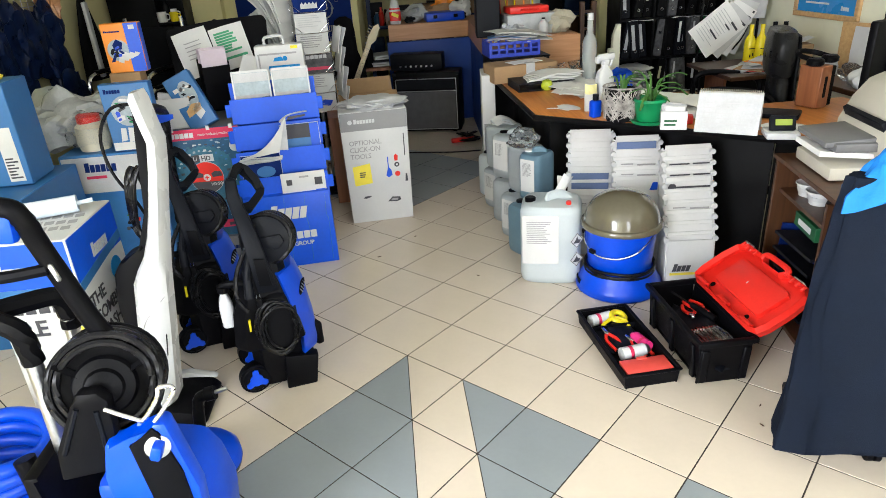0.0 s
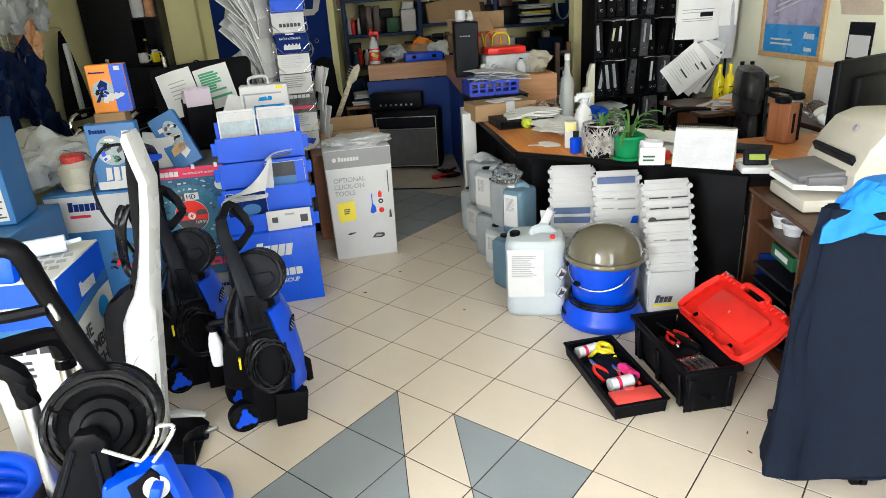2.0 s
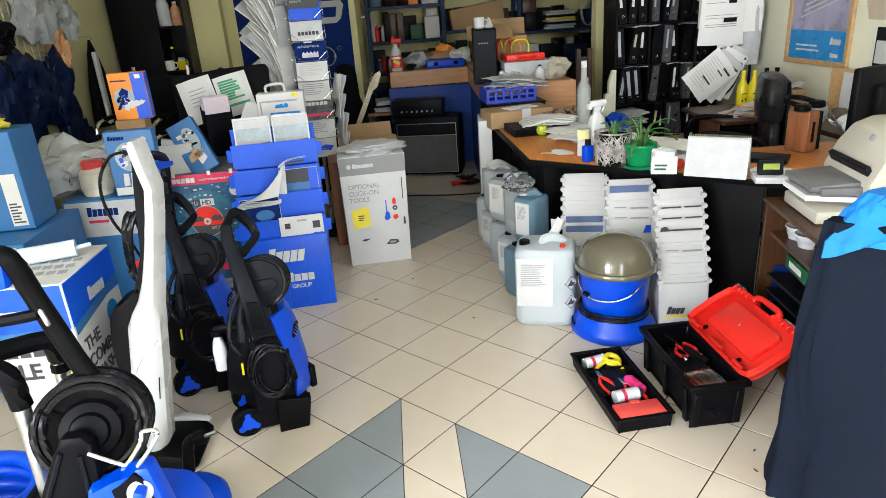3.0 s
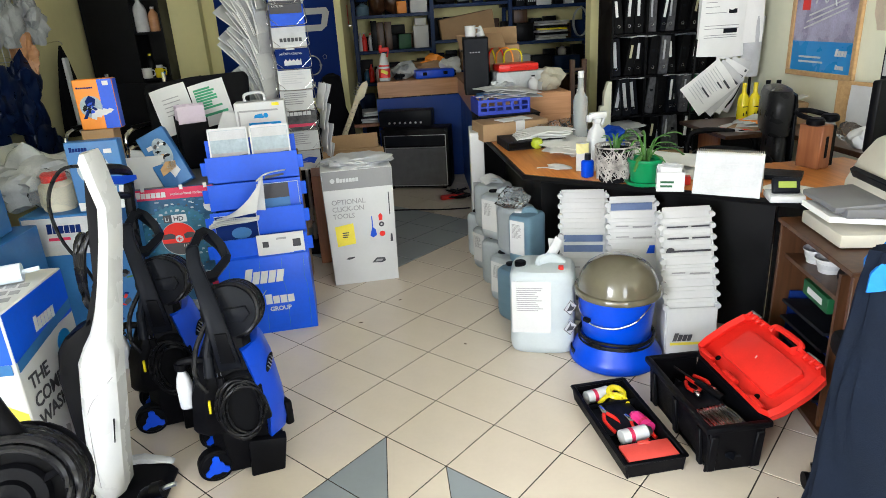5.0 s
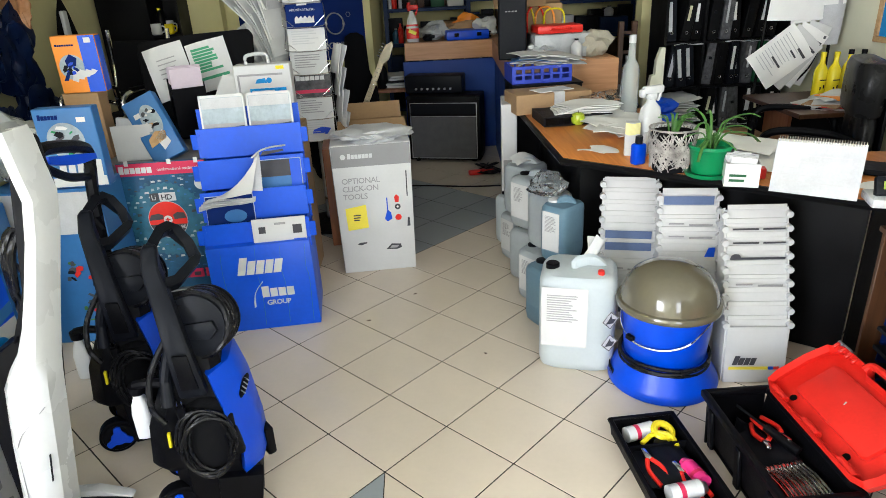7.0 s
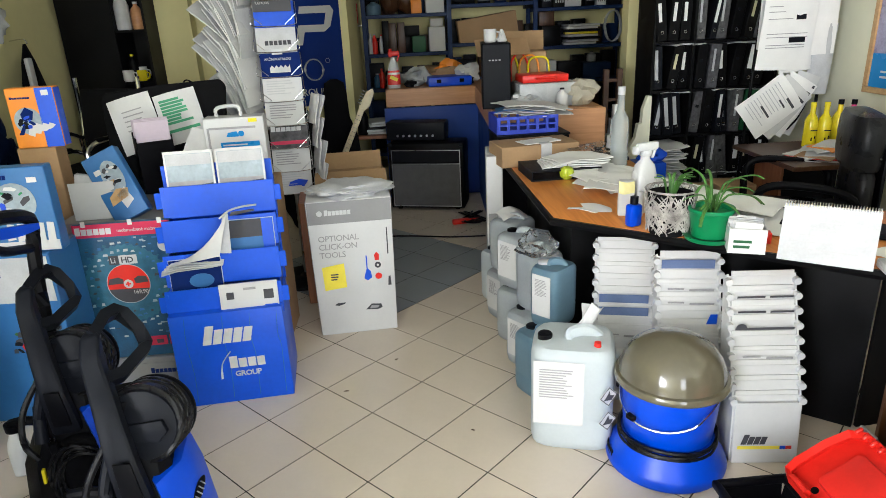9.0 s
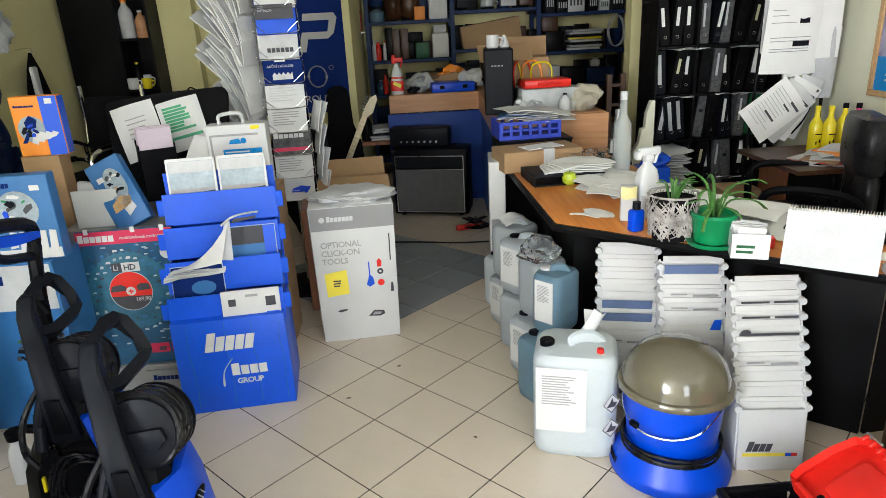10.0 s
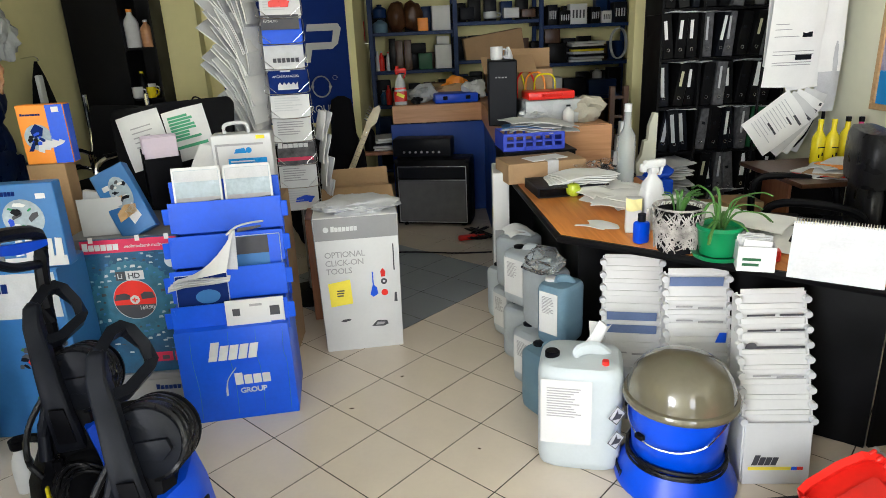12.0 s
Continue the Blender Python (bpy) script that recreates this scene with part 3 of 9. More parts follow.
ROW = [(0.53, 3.22, 0.17, 0.2, 0.29, M_CANBLUE, 0), (0.535, 3.46, 0.18, 0.2, 0.27, M_CANGREY, 0), (0.525, 3.71, 0.18, 0.2, 0.28, M_CANGREY, 0), (0.51, 3.97, 0.18, 0.2, 0.27, M_CANGREY, 0), (0.495, 4.2, 0.16, 0.18, 0.3, M_CAN, 0),
       (0.585, 3.27, 0.14, 0.17, 0.27, M_CANBLUE, 0.292), (0.57, 3.48, 0.15, 0.18, 0.27, M_CANGREY, 0.272), (0.54, 3.73, 0.19, 0.21, 0.27, M_CANGREY, 0.282), (0.53, 3.97, 0.18, 0.2, 0.28, M_CANGREY, 0.272)]
for i, (x, y, w, d, h, body, z) in enumerate(ROW):
    canister(pose(x, y, z, 0, 0, -62 + 7 * (i % 3)), w, d, h, body, [M_WHITE, M_BLACK, M_WHITE][i % 3] if z else M_DKGREY,
             ["bluish translucent detergent canister beside the desk", "greyish plastic detergent canister stacked beside the desk"][body is not M_CANBLUE], group="detergent canisters", paper=i % 2 == 1, seed=i)
solo("plastic_bag", M_CLEAR, "crumpled clear plastic bag over canisters", "bag", pose(0.5, 3.42, 0.56), crumple(0.04, 0, 0.03, 0.16, 0.2, 0.1, 3, 3, 0.5))
solo("paper_note", M_PAPER, "folded white paper on the canisters", "paper", pose(0.55, 3.93, 0.56), bent(0.15, 0.1, 0.02, m=pose(0, 0, 0, -75, 4, 20)))

# ---- open toolbox with its tray ----
tb = thing("toolbox", pose(0.975, 2.1, 0, 0, 0, 1), "black open toolbox with a bright red lid", "toolbox")
TW, TL, TH = 0.212, 0.48, 0.185
part(tb, "bottom", M_BLACK, box(0, 0, 0.008, TW - 0.05, TL - 0.05, 0.016, 0.004))
for sx in (-1, 1):
    part(tb, "long_side", M_BLACK, box(sx * (TW / 2 - 0.02), 0, TH / 2, 0.008, TL - 0.03, TH, 0.003, ry=9 * sx))
    part(tb, "short_side", M_BLACK, box(0, sx * (TL / 2 - 0.012), TH / 2, TW - 0.018, 0.008, TH, 0.003, rx=-7 * sx))
part(tb, "rim", M_BLACK, box(-TW / 2, 0, TH, 0.022, TL + 0.02, 0.024, 0.006), box(TW / 2, 0, TH, 0.022, TL + 0.02, 0.024, 0.006), box(0, -TL / 2, TH, TW, 0.022, 0.024, 0.006), box(0, TL / 2, TH, TW, 0.022, 0.024, 0.006))
for y in (-0.18, 0, 0.18):
    part(tb, "rib", M_BLACK, box(-TW / 2 + 0.006, y, 0.085, 0.014, 0.03, 0.15, 0.004, ry=-5))
for x in (-0.08, 0.08):
    part(tb, "rib", M_BLACK, box(x, -TL / 2 + 0.006, 0.085, 0.03, 0.014, 0.15, 0.004, rx=5))
LW = 0.25
LIDP = [(0.0, -0.2), (0.012, -0.235), (0.05, -0.245), (0.15, -0.245), (0.22, -0.232), (LW, -0.19), (LW, -0.07), (LW - 0.022, -0.055), (LW - 0.022, 0.055), (LW, 0.07), (LW, 0.19), (0.22, 0.232), (0.15, 0.245), (0.05, 0.245), (0.012, 0.235), (0.0, 0.2)]
lid = part(tb, "lid", M_RED, slab(LIDP, -0.006, 0.006, 0.003), label="open bright red lid", m=pose(TW / 2 + 0.005, 0.0, TH + 0.002, 0, -33, 0))
part(lid, "lid_edge", M_RED, tube([(x, y, 0.024) for x, y in LIDP], 0.009, 4, 0, closed=True, flat=2.4))
part(lid, "recess", M_RED, slab([(0.065, -0.165), (0.19, -0.165), (0.2, -0.15), (0.2, 0.15), (0.19, 0.165), (0.065, 0.165), (0.055, 0.15), (0.055, -0.15)], 0.004, 0.026, 0.005))
part(lid, "carry_handle", M_RED, tube([(LW - 0.01, -0.085, 0.035), (LW + 0.012, -0.07, 0.04), (LW + 0.016, 0.0, 0.04), (LW + 0.012, 0.07, 0.04), (LW - 0.01, 0.085, 0.035)], 0.012, 8, 5), label="red carrying handle")
for y in (-0.17, 0.0, 0.17):
    part(lid, "hinge", M_RED, cyl((0.008, y - 0.035, 0.03), (0.008, y + 0.035, 0.03), 0.013, n=10))
for y in (-0.2, -0.165, -0.13, 0.12, 0.15, 0.18, 0.21):
    part(lid, "rim_rib", M_RED, box(LW - 0.012, y, 0.046, 0.024, 0.012, 0.012, 0.003))
for y in (0.2, -0.14):
    part(lid, "latch", M_SILVER, box(LW + 0.006, y, 0.024, 0.01, 0.065, 0.03, 0.003))
for x, y in ((0.035, 0.15), (0.03, -0.12)):
    part(lid, "hole", M_BLACK, cyl((x, y, 0.005), (x, y, 0.009), 0.011, n=12))
part(lid, "mould_mark", M_PAPERG, box(0.13, 0.02, 0.0266, 0.012, 0.004, 0.001, rz=20))
for i in range(11):
    solo("wrench", M_STEEL, "chrome combination wrench lying in the toolbox", "wrench", pose(0.915 + 0.0125 * i, 1.96 + 0.002 * i, 0.138 + 0.002 * (i % 2), 0, 14, 8),
         tube([(0, -0.06, 0), (0, 0.0, 0.006), (0, 0.06, 0)], 0.004, 6, 2, flat=1.8), cyl((-0.004, -0.068, 0), (0.004, -0.068, 0), 0.011, n=10), cyl((-0.004, 0.066, 0.0), (0.004, 0.066, 0.0), 0.01, n=10), group="row of wrenches")


def pliers(m, label):
    p = thing("pliers", m @ Matrix.Scale(0.82, 4), label, "pliers")
    part(p, "handle", M_RED, tube([(0.008, 0.0, 0), (0.028, -0.05, 0), (0.02, -0.13, 0)], 0.009, 8))
    part(p, "handle", M_RED, tube([(-0.008, 0.0, 0), (-0.028, -0.05, 0), (-0.02, -0.13, 0)], 0.009, 8))
    part(p, "jaw", M_STEEL, prism([(-0.014, -0.005), (0.014, -0.005), (0.008, 0.055), (-0.008, 0.055)], -0.006, 0.006, 0.002, m=pose(0, 0, 0, -90)))


pliers(pose(0.965, 2.13, 0.155, 12, 0, 165), "red-handled pliers in the toolbox")
pliers(pose(1.02, 2.15, 0.16, 10, 0, 190), "red-handled pliers in the toolbox")
solo("screwdriver", M_BLACK, "black and red screwdriver in the toolbox", "screwdriver", pose(1.01, 2.13, 0.15, 0, 0, 30), cyl((0, -0.06, 0), (0, 0.05, 0.02), 0.016, 0.012, 12), cyl((0, 0.05, 0.02), (0, 0.15, 0.04), 0.004, n=8))
solo("tool_heap", M_DKGREY, "dark tools heaped in the toolbox", "tools", pose(0.99, 2.1, 0.016), crumple(0, 0.0, 0.06, 0.17, 0.42, 0.12, 7, 3, 0.4), kind="stuff")
tr = thing("tool_tray", pose(0.7, 2.145, 0, 0, 0, 4) @ Matrix.Diagonal((1.0, 0.92, 1.0, 1.0)), "black toolbox tray full of small tools", "tool tray")
part(tr, "tray", M_BLACK, box(0, 0, 0.006, 0.2, 0.53, 0.012, 0.003), box(-0.104, 0, 0.032, 0.008, 0.55, 0.062, 0.003, ry=-8), box(0.104, 0, 0.032, 0.008, 0.55, 0.062, 0.003, ry=8), box(0, -0.27, 0.032, 0.21, 0.008, 0.062, 0.003, rx=8), box(0, 0.27, 0.032, 0.21, 0.008, 0.062, 0.003, rx=-8))
part(tr, "rim", M_BLACK, box(-0.11, 0, 0.063, 0.018, 0.56, 0.008, 0.003), box(0.11, 0, 0.063, 0.018, 0.56, 0.008, 0.003), box(0, -0.275, 0.063, 0.23, 0.018, 0.008, 0.003), box(0, 0.275, 0.063, 0.23, 0.018, 0.008, 0.003))
for y in (-0.15, 0.13):
    part(tr, "divider", M_BLACK, box(0, y, 0.03, 0.2, 0.004, 0.05))
part(tr, "cover", mat("faded_red_plastic", (0.74, 0.08, 0.06), 0.4, var=0.1, scale=10), box(0, -0.215, 0.058, 0.185, 0.1, 0.016, 0.005), box(0, -0.17, 0.066, 0.04, 0.02, 0.006, 0.002), label="red snap cover")


def spray_can(x, y, z, rz, r, l, body, end, label):
    s = thing("small_can", pose(x, y, z, 0, 0, rz), label, "can")
    part(s, "can_body", body, cyl((0, -l / 2, 0), (0, l / 2, 0), r, n=18))
    part(s, "can_end", end, cyl((0, l / 2, 0), (0, l / 2 + 0.02, 0), r * 0.95, r * 0.6, 16))
    part(s, "print_band", M_MAGENTA, cyl((0, -l * 0.2, 0), (0, -l * 0.05, 0), r * 1.01, n=18))


spray_can(0.7, 2.055, 0.052, -80, 0.027, 0.1, M_WHITE, M_SILVER, "small white can with red print in the tray")
spray_can(0.66, 2.345, 0.04, -75, 0.026, 0.1, M_WHITE, M_RED, "small white and red can in the tray")
spray_can(0.765, 2.13, 0.042, 15, 0.027, 0.08, M_PINK, M_PINK, "small bright pink can in the tray")
solo("tape_roll", M_YELPL, "roll of yellow tape in the tool tray", "tape", pose(0.735, 2.33, 0.05, 15, 10, 0), tube([(0.03 * math.cos(a), 0.03 * math.sin(a), 0) for a in [i * 0.785 for i in range(8)]], 0.013, 8, 3, closed=True, flat=0.9))
solo("yellow_strap", M_YELPL, "yellow measuring strap in the tool tray", "strap", pose(0.7, 2.285, 0.04), tube([(-0.05, 0, 0), (0, 0.03, 0.012), (0.05, 0.02, 0.01), (0.06, -0.02, 0)], 0.009, 6))
pliers(pose(0.645, 2.2, 0.05, 5, 0, 10), "red-handled pliers in the tool tray")
pliers(pose(0.73, 2.14, 0.045, 5, 0, 20), "red-handled pliers in the tool tray")
solo("tool_heap", M_DKGREY, "dark small tools heaped in the tray", "tools", pose(0.7, 2.17, 0.012), crumple(0, 0.0, 0.02, 0.17, 0.24, 0.04, 4, 3, 0.5), crumple(0, 0.19, 0.015, 0.17, 0.1, 0.03, 5, 2, 0.4), kind="stuff")


def words_on_front(ob, s, size, x, z, y, material, **k):
    return words(ob, s, size, pose(x, y, z), material, **k)


# ---- things on the desk ----
DZ = 0.7535
cal = thing("desk_calendar", pose(1.285, 2.625, DZ, 0, 0, -36), "white standing desk calendar with wire binding", "calendar")
part(cal, "front_sheet", M_PAPERG, box(0, -0.0, 0.088, 0.26, 0.003, 0.178, rx=-16))
part(cal, "back_sheet", M_PAPER, box(0, 0.055, 0.088, 0.26, 0.003, 0.18, rx=17))
part(cal, "binding", M_STEEL, *[tube([(x, 0.018, 0.168), (x, 0.022, 0.182), (x, 0.034, 0.182), (x, 0.036, 0.168)], 0.0016, 5, 3) for x in np.linspace(-0.125, 0.125, 34)])
bars(cal, -0.1, 0.03, 0.2, 0.11, 5, mat("faint_print", (0.5, 0.5, 0.52), 0.7), y=-0.0016, m=pose(0, 0, 0.088, -16) @ pose(0, 0, -0.088), seed=2, gap=0.85)
term = thing("phone_terminal", pose(1.46, 2.5, DZ, 0, 0, -18), "grey desk terminal with a green display on a white base", "terminal")
part(term, "base", M_WHITE, box(0, 0, 0.015, 0.13, 0.12, 0.03, 0.008))
part(term, "screen_housing", M_DKGREY, box(0, -0.005, 0.058, 0.1, 0.03, 0.062, 0.006, rx=-25))
part(term, "display", M_LCD, box(0, -0.026, 0.068, 0.065, 0.004, 0.026, 0.001, rx=-25), label="green display")
tea = thing("tea_box", pose(1.115, 2.79, DZ, 0, 0, -20) @ Matrix.Scale(1.2, 4), "small cream tea carton full of sachets", "carton")
part(tea, "carton", M_WHITEBOX, box(0, -0.04, 0.035, 0.095, 0.003, 0.07), box(0, 0.04, 0.04, 0.095, 0.003, 0.08), box(-0.046, 0, 0.035, 0.003, 0.08, 0.07), box(0.046, 0, 0.035, 0.003, 0.08, 0.07), box(0, 0, 0.003, 0.09, 0.08, 0.005))
rt = random.Random(12)
for i in range(7):
    part(tea, "sachet", M_PAPERG if i % 2 else M_PAPER, box(rt.uniform(-0.01, 0.01), -0.03 + 0.01 * i, 0.05, 0.07, 0.003, 0.075, rx=rt.uniform(-14, 14), ry=rt.uniform(-12, 12)))
bars(tea, -0.035, 0.012, 0.07, 0.03, 2, M_DKGREEN, y=-0.042, seed=4)
pot = thing("potted_plant", pose(1.045, 2.9, DZ) @ Matrix.Scale(1.2, 4), "spiky aloe in a green plastic pot", "plant")
part(pot, "pot", M_GREEN, lathe([(0.042, 0.012), (0.05, 0.014), (0.06, 0.085), (0.064, 0.09), (0.064, 0.1), (0.058, 0.1), (0.054, 0.085), (0.01, 0.083)], n=28))
part(pot, "saucer", M_GREEN, lathe([(0.05, 0), (0.066, 0.004), (0.074, 0.018), (0.07, 0.018), (0.05, 0.01), (0.01, 0.009)], n=28))
rnd = random.Random(5)
for i in range(16):
    a, L, up = rnd.uniform(0, 6.28), rnd.uniform(0.06, 0.15), rnd.uniform(0.1, 1.25)
    c, s = math.cos(a), math.sin(a)
    part(pot, "leaf", M_LEAF, tube([(0.012 * c, 0.012 * s, 0.085), (0.3 * L * c, 0.3 * L * s, 0.085 + 0.45 * L * up + 0.02), (0.75 * L * c, 0.75 * L * s, 0.085 + 0.75 * L * up), (L * c, L * s, 0.085 + L * (up * 0.9 - 0.25))], 0.0048, 5, 4, flat=0.45))
bk = thing("wicker_basket", pose(0.94, 3.0, DZ) @ Matrix.Scale(1.38, 4), "white and dark woven twig pot with dry plant", "basket")
M_TWIG = mat("whitewashed_twigs", (0.33, 0.31, 0.29), 0.8, var=0.9, scale=40)
part(bk, "inner_pot", M_BLKFAB, lathe([(0.048, 0.002), (0.05, 0.01), (0.057, 0.11), (0.05, 0.11), (0.01, 0.1)], n=20))
sh = []
for i in range(330):
    a0, da, z0, z1 = rnd.uniform(0, 6.28), rnd.uniform(-1.5, 1.5), rnd.uniform(0.004, 0.07), rnd.uniform(0.05, 0.122)
    sh.append(tube([((0.053 + 0.01 * (z0 + (z1 - z0) * k / 3) / 0.12 + rnd.uniform(0, 0.004)) * math.cos(a0 + da * k / 3), (0.053 + 0.01 * (z0 + (z1 - z0) * k / 3) / 0.12) * math.sin(a0 + da * k / 3), z0 + (z1 - z0) * k / 3) for k in range(4)], 0.0015, 4, 2))
part(bk, "weave", M_TWIG, *sh, tube([(0.064 * math.cos(a), 0.064 * math.sin(a), 0.12) for a in [i * 0.628 for i in range(10)]], 0.003, 5, 2, closed=True))
for i in range(12):
    a, L = rnd.uniform(0, 6.28), rnd.uniform(0.04, 0.08)
    part(bk, "leaf", M_LEAF, tube([(0.01 * math.cos(a), 0.01 * math.sin(a), 0.1), (0.5 * L * math.cos(a), 0.5 * L * math.sin(a), 0.145), (L * math.cos(a), L * math.sin(a), 0.15)], 0.004, 5, 3, flat=0.4))
bb = thing("small_blue_bottle", pose(0.845, 3.1, DZ, 0, 0, 20) @ Matrix.Scale(1.35, 4), "small blue plastic ink bottle", "bottle")
part(bb, "bottle", M_BLUE, box(0, 0, 0.032, 0.04, 0.03, 0.064, 0.008))
part(bb, "stopper", M_DKGREY, cyl((0, 0, 0.064), (0, 0, 0.085), 0.011, n=14))
spw = thing("spray_bottle", pose(0.945, 3.28, DZ, 0, 0, 20) @ Matrix.Scale(1.12, 4), "white plastic trigger spray bottle", "spray bottle")
part(spw, "bottle", M_WHITE, sq_lathe([(0.9, 0), (1, 0.01), (1, 0.13), (0.8, 0.17), (0.4, 0.19), (0.36, 0.205)], 0.085, 0.06, 3.5, 24))
part(spw, "trigger_head", M_WHITE, box(0.005, 0, 0.235, 0.09, 0.024, 0.03, 0.008), box(0, 0, 0.212, 0.034, 0.03, 0.024, 0.006), box(0.034, 0, 0.21, 0.012, 0.018, 0.04, 0.004, ry=20), box(-0.042, 0, 0.225, 0.02, 0.024, 0.03, 0.006))
wpk = thing("white_carton", pose(0.865, 3.25, DZ, 0, 0, -15), "upright white carton with a pale yellow note", "carton")
part(wpk, "carton", M_WHITEBOX, box(0, 0, 0.07, 0.06, 0.05, 0.14, 0.003))
part(wpk, "sticky_note", mat("pale_yellow_note", (0.8, 0.75, 0.35), 0.7), bent(0.06, 0.05, 0.008, m=pose(0, -0.03, 0.09, 6)))
part(wpk, "marker_pen", M_WHITE, cyl((0.055, -0.02, 0.0), (0.055, -0.02, 0.1), 0.011, 0.008, 12))
gb = thing("glass_bottle", pose(1.105, 4.07, DZ), "tall frosted clear glass bottle", "bottle")
part(gb, "glass", M_GLASS, lathe([(0.04, 0), (0.045, 0.006), (0.045, 0.23), (0.04, 0.255), (0.02, 0.29), (0.017, 0.37), (0.002, 0.372)], n=24))
part(gb, "cap", M_WHITE, cyl((0, 0, 0.37), (0, 0, 0.41), 0.0185, n=16))
ap = thing("apple", pose(0.785, 3.88, DZ), "yellow-green apple on the desk", "apple")
part(ap, "flesh", M_APPLE, lathe([(0.012, 0.004), (0.022, 0.0), (0.033, 0.015), (0.036, 0.034), (0.03, 0.054), (0.016, 0.061), (0.004, 0.056)], n=20))
part(ap, "stalk", M_WOODBROWN, cyl((0, 0, 0.055), (0.003, 0, 0.072), 0.0018, n=6))
bd = thing("ring_binder", pose(0.78, 4.0, DZ, 0, 0, 4), "dark ring binder lying under loose papers", "binder")
part(bd, "cover", M_DKGREY, box(0, 0, 0.004, 0.36, 0.27, 0.006), box(0, 0, 0.046, 0.35, 0.26, 0.005), box(-0.18, 0, 0.025, 0.006, 0.27, 0.048))
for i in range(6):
    solo("paper_sheet", M_PAPER_LIT, "loose white papers piled on the desk", "papers", pose(0.81 + 0.01 * i, 4.0 - 0.006 * i, DZ + 0.054 + 0.008 * i, 0, 0, -8 + 5 * i), bent(0.29, 0.2, 0.012 - 0.003 * (i % 3), 0.004, m=pose(0, -0.1, 0, -90)), group="papers on the binder")
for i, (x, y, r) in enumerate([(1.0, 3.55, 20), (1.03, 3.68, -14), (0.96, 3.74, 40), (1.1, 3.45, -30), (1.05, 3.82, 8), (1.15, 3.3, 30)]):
    solo("paper_sheet", M_PAPER_LIT, "white paper sheets spread over the desk", "papers", pose(x, y, DZ + 0.003 + 0.005 * i, 0, 0, r), bent(0.21, 0.29, 0.014, 0.003, m=pose(0, -0.14, 0.002, -90)), group="papers spread over the desk")
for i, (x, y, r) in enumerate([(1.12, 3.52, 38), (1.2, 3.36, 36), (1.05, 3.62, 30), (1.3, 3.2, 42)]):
    solo("paper_sheet", M_PAPER_LIT, "long white paper sheets along the desk's inner edge", "paper", pose(x, y, DZ + 0.036 + 0.004 * i, 0, 0, r), bent(0.24, 0.34, 0.01, 0.003, m=pose(0, -0.17, 0.002, -90)), group="papers spread over the desk")
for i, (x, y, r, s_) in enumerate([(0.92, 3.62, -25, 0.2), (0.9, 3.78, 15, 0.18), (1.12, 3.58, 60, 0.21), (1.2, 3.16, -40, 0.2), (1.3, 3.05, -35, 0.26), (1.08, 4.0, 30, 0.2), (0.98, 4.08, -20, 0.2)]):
    solo("paper_sheet", M_PAPER_LIT, "white paper sheet among the desk clutter", "paper", pose(x, y, DZ + 0.034 + 0.004 * i if i < 3 else DZ + 0.003 + 0.003 * i, 0, 0, r), bent(s_, s_ * 1.35, 0.012 * (i % 3), 0.003, m=pose(0, -s_ * 0.6, 0.002, -90)), group="papers spread over the desk")
solo("keyboard", M_DKGREY, "dark grey keyboard behind the calendar", "keyboard", pose(1.55, 2.9, DZ, 0, 0, -38), box(0, 0, 0.012, 0.42, 0.14, 0.02, 0.004))
solo("red_stapler", M_RED, "small red box beside the tea carton", "box", pose(1.2, 2.84, DZ, 0, 0, -20), box(0, 0, 0.02, 0.06, 0.04, 0.04, 0.004))
solo("curled_paper", M_PAPER_LIT, "curled white paper at the desk edge", "paper", pose(0.76, 3.36, DZ + 0.004, 0, 0, -38), bent(0.26, 0.1, 0.018, 0.002, m=pose(0, -0.05, 0, -90)))
cb = thing("cardboard_box", pose(0.71, 4.33, DZ, 0, 0, 9), "shallow brown cardboard box with a white slip on it", "box")
part(cb, "carton", M_CARD, box(0, 0, 0.055, 0.44, 0.24, 0.11, 0.003))
part(cb, "paper_slip", M_PAPER_LIT, box(0.02, -0.02, 0.113, 0.22, 0.12, 0.004, rz=12))
part(cb, "tape", M_PAPERG, box(0.03, -0.1, 0.06, 0.06, 0.05, 0.112))
solo("plastic_bag", M_CLEAR, "crumpled clear plastic packaging on the desk", "bag", pose(1.0, 4.22, DZ), crumple(0, 0, 0.045, 0.24, 0.2, 0.11, 11, 3, 0.6))
solo("dark_tray", M_DKGREY, "dark grey tray on the desk", "tray", pose(1.12, 4.28, DZ), box(0, 0, 0.012, 0.2, 0.14, 0.02, 0.004, rz=-10))
tbx = thing("tall_carton", pose(0.5, 4.43, 0, 0, 0, -6), "tall white cardboard carton beside the desk", "carton")
part(tbx, "carton", M_WHITEBOX, box(0, 0, 0.4, 0.09, 0.3, 0.8, 0.004))
part(tbx, "carton_print", M_GREYBOX, box(-0.0452, 0, 0.3, 0.0006, 0.2, 0.18), box(0, -0.1503, 0.35, 0.07, 0.0006, 0.25))
part(tbx, "label", M_YELLOW, box(-0.046, -0.06, 0.55, 0.0006, 0.08, 0.05))

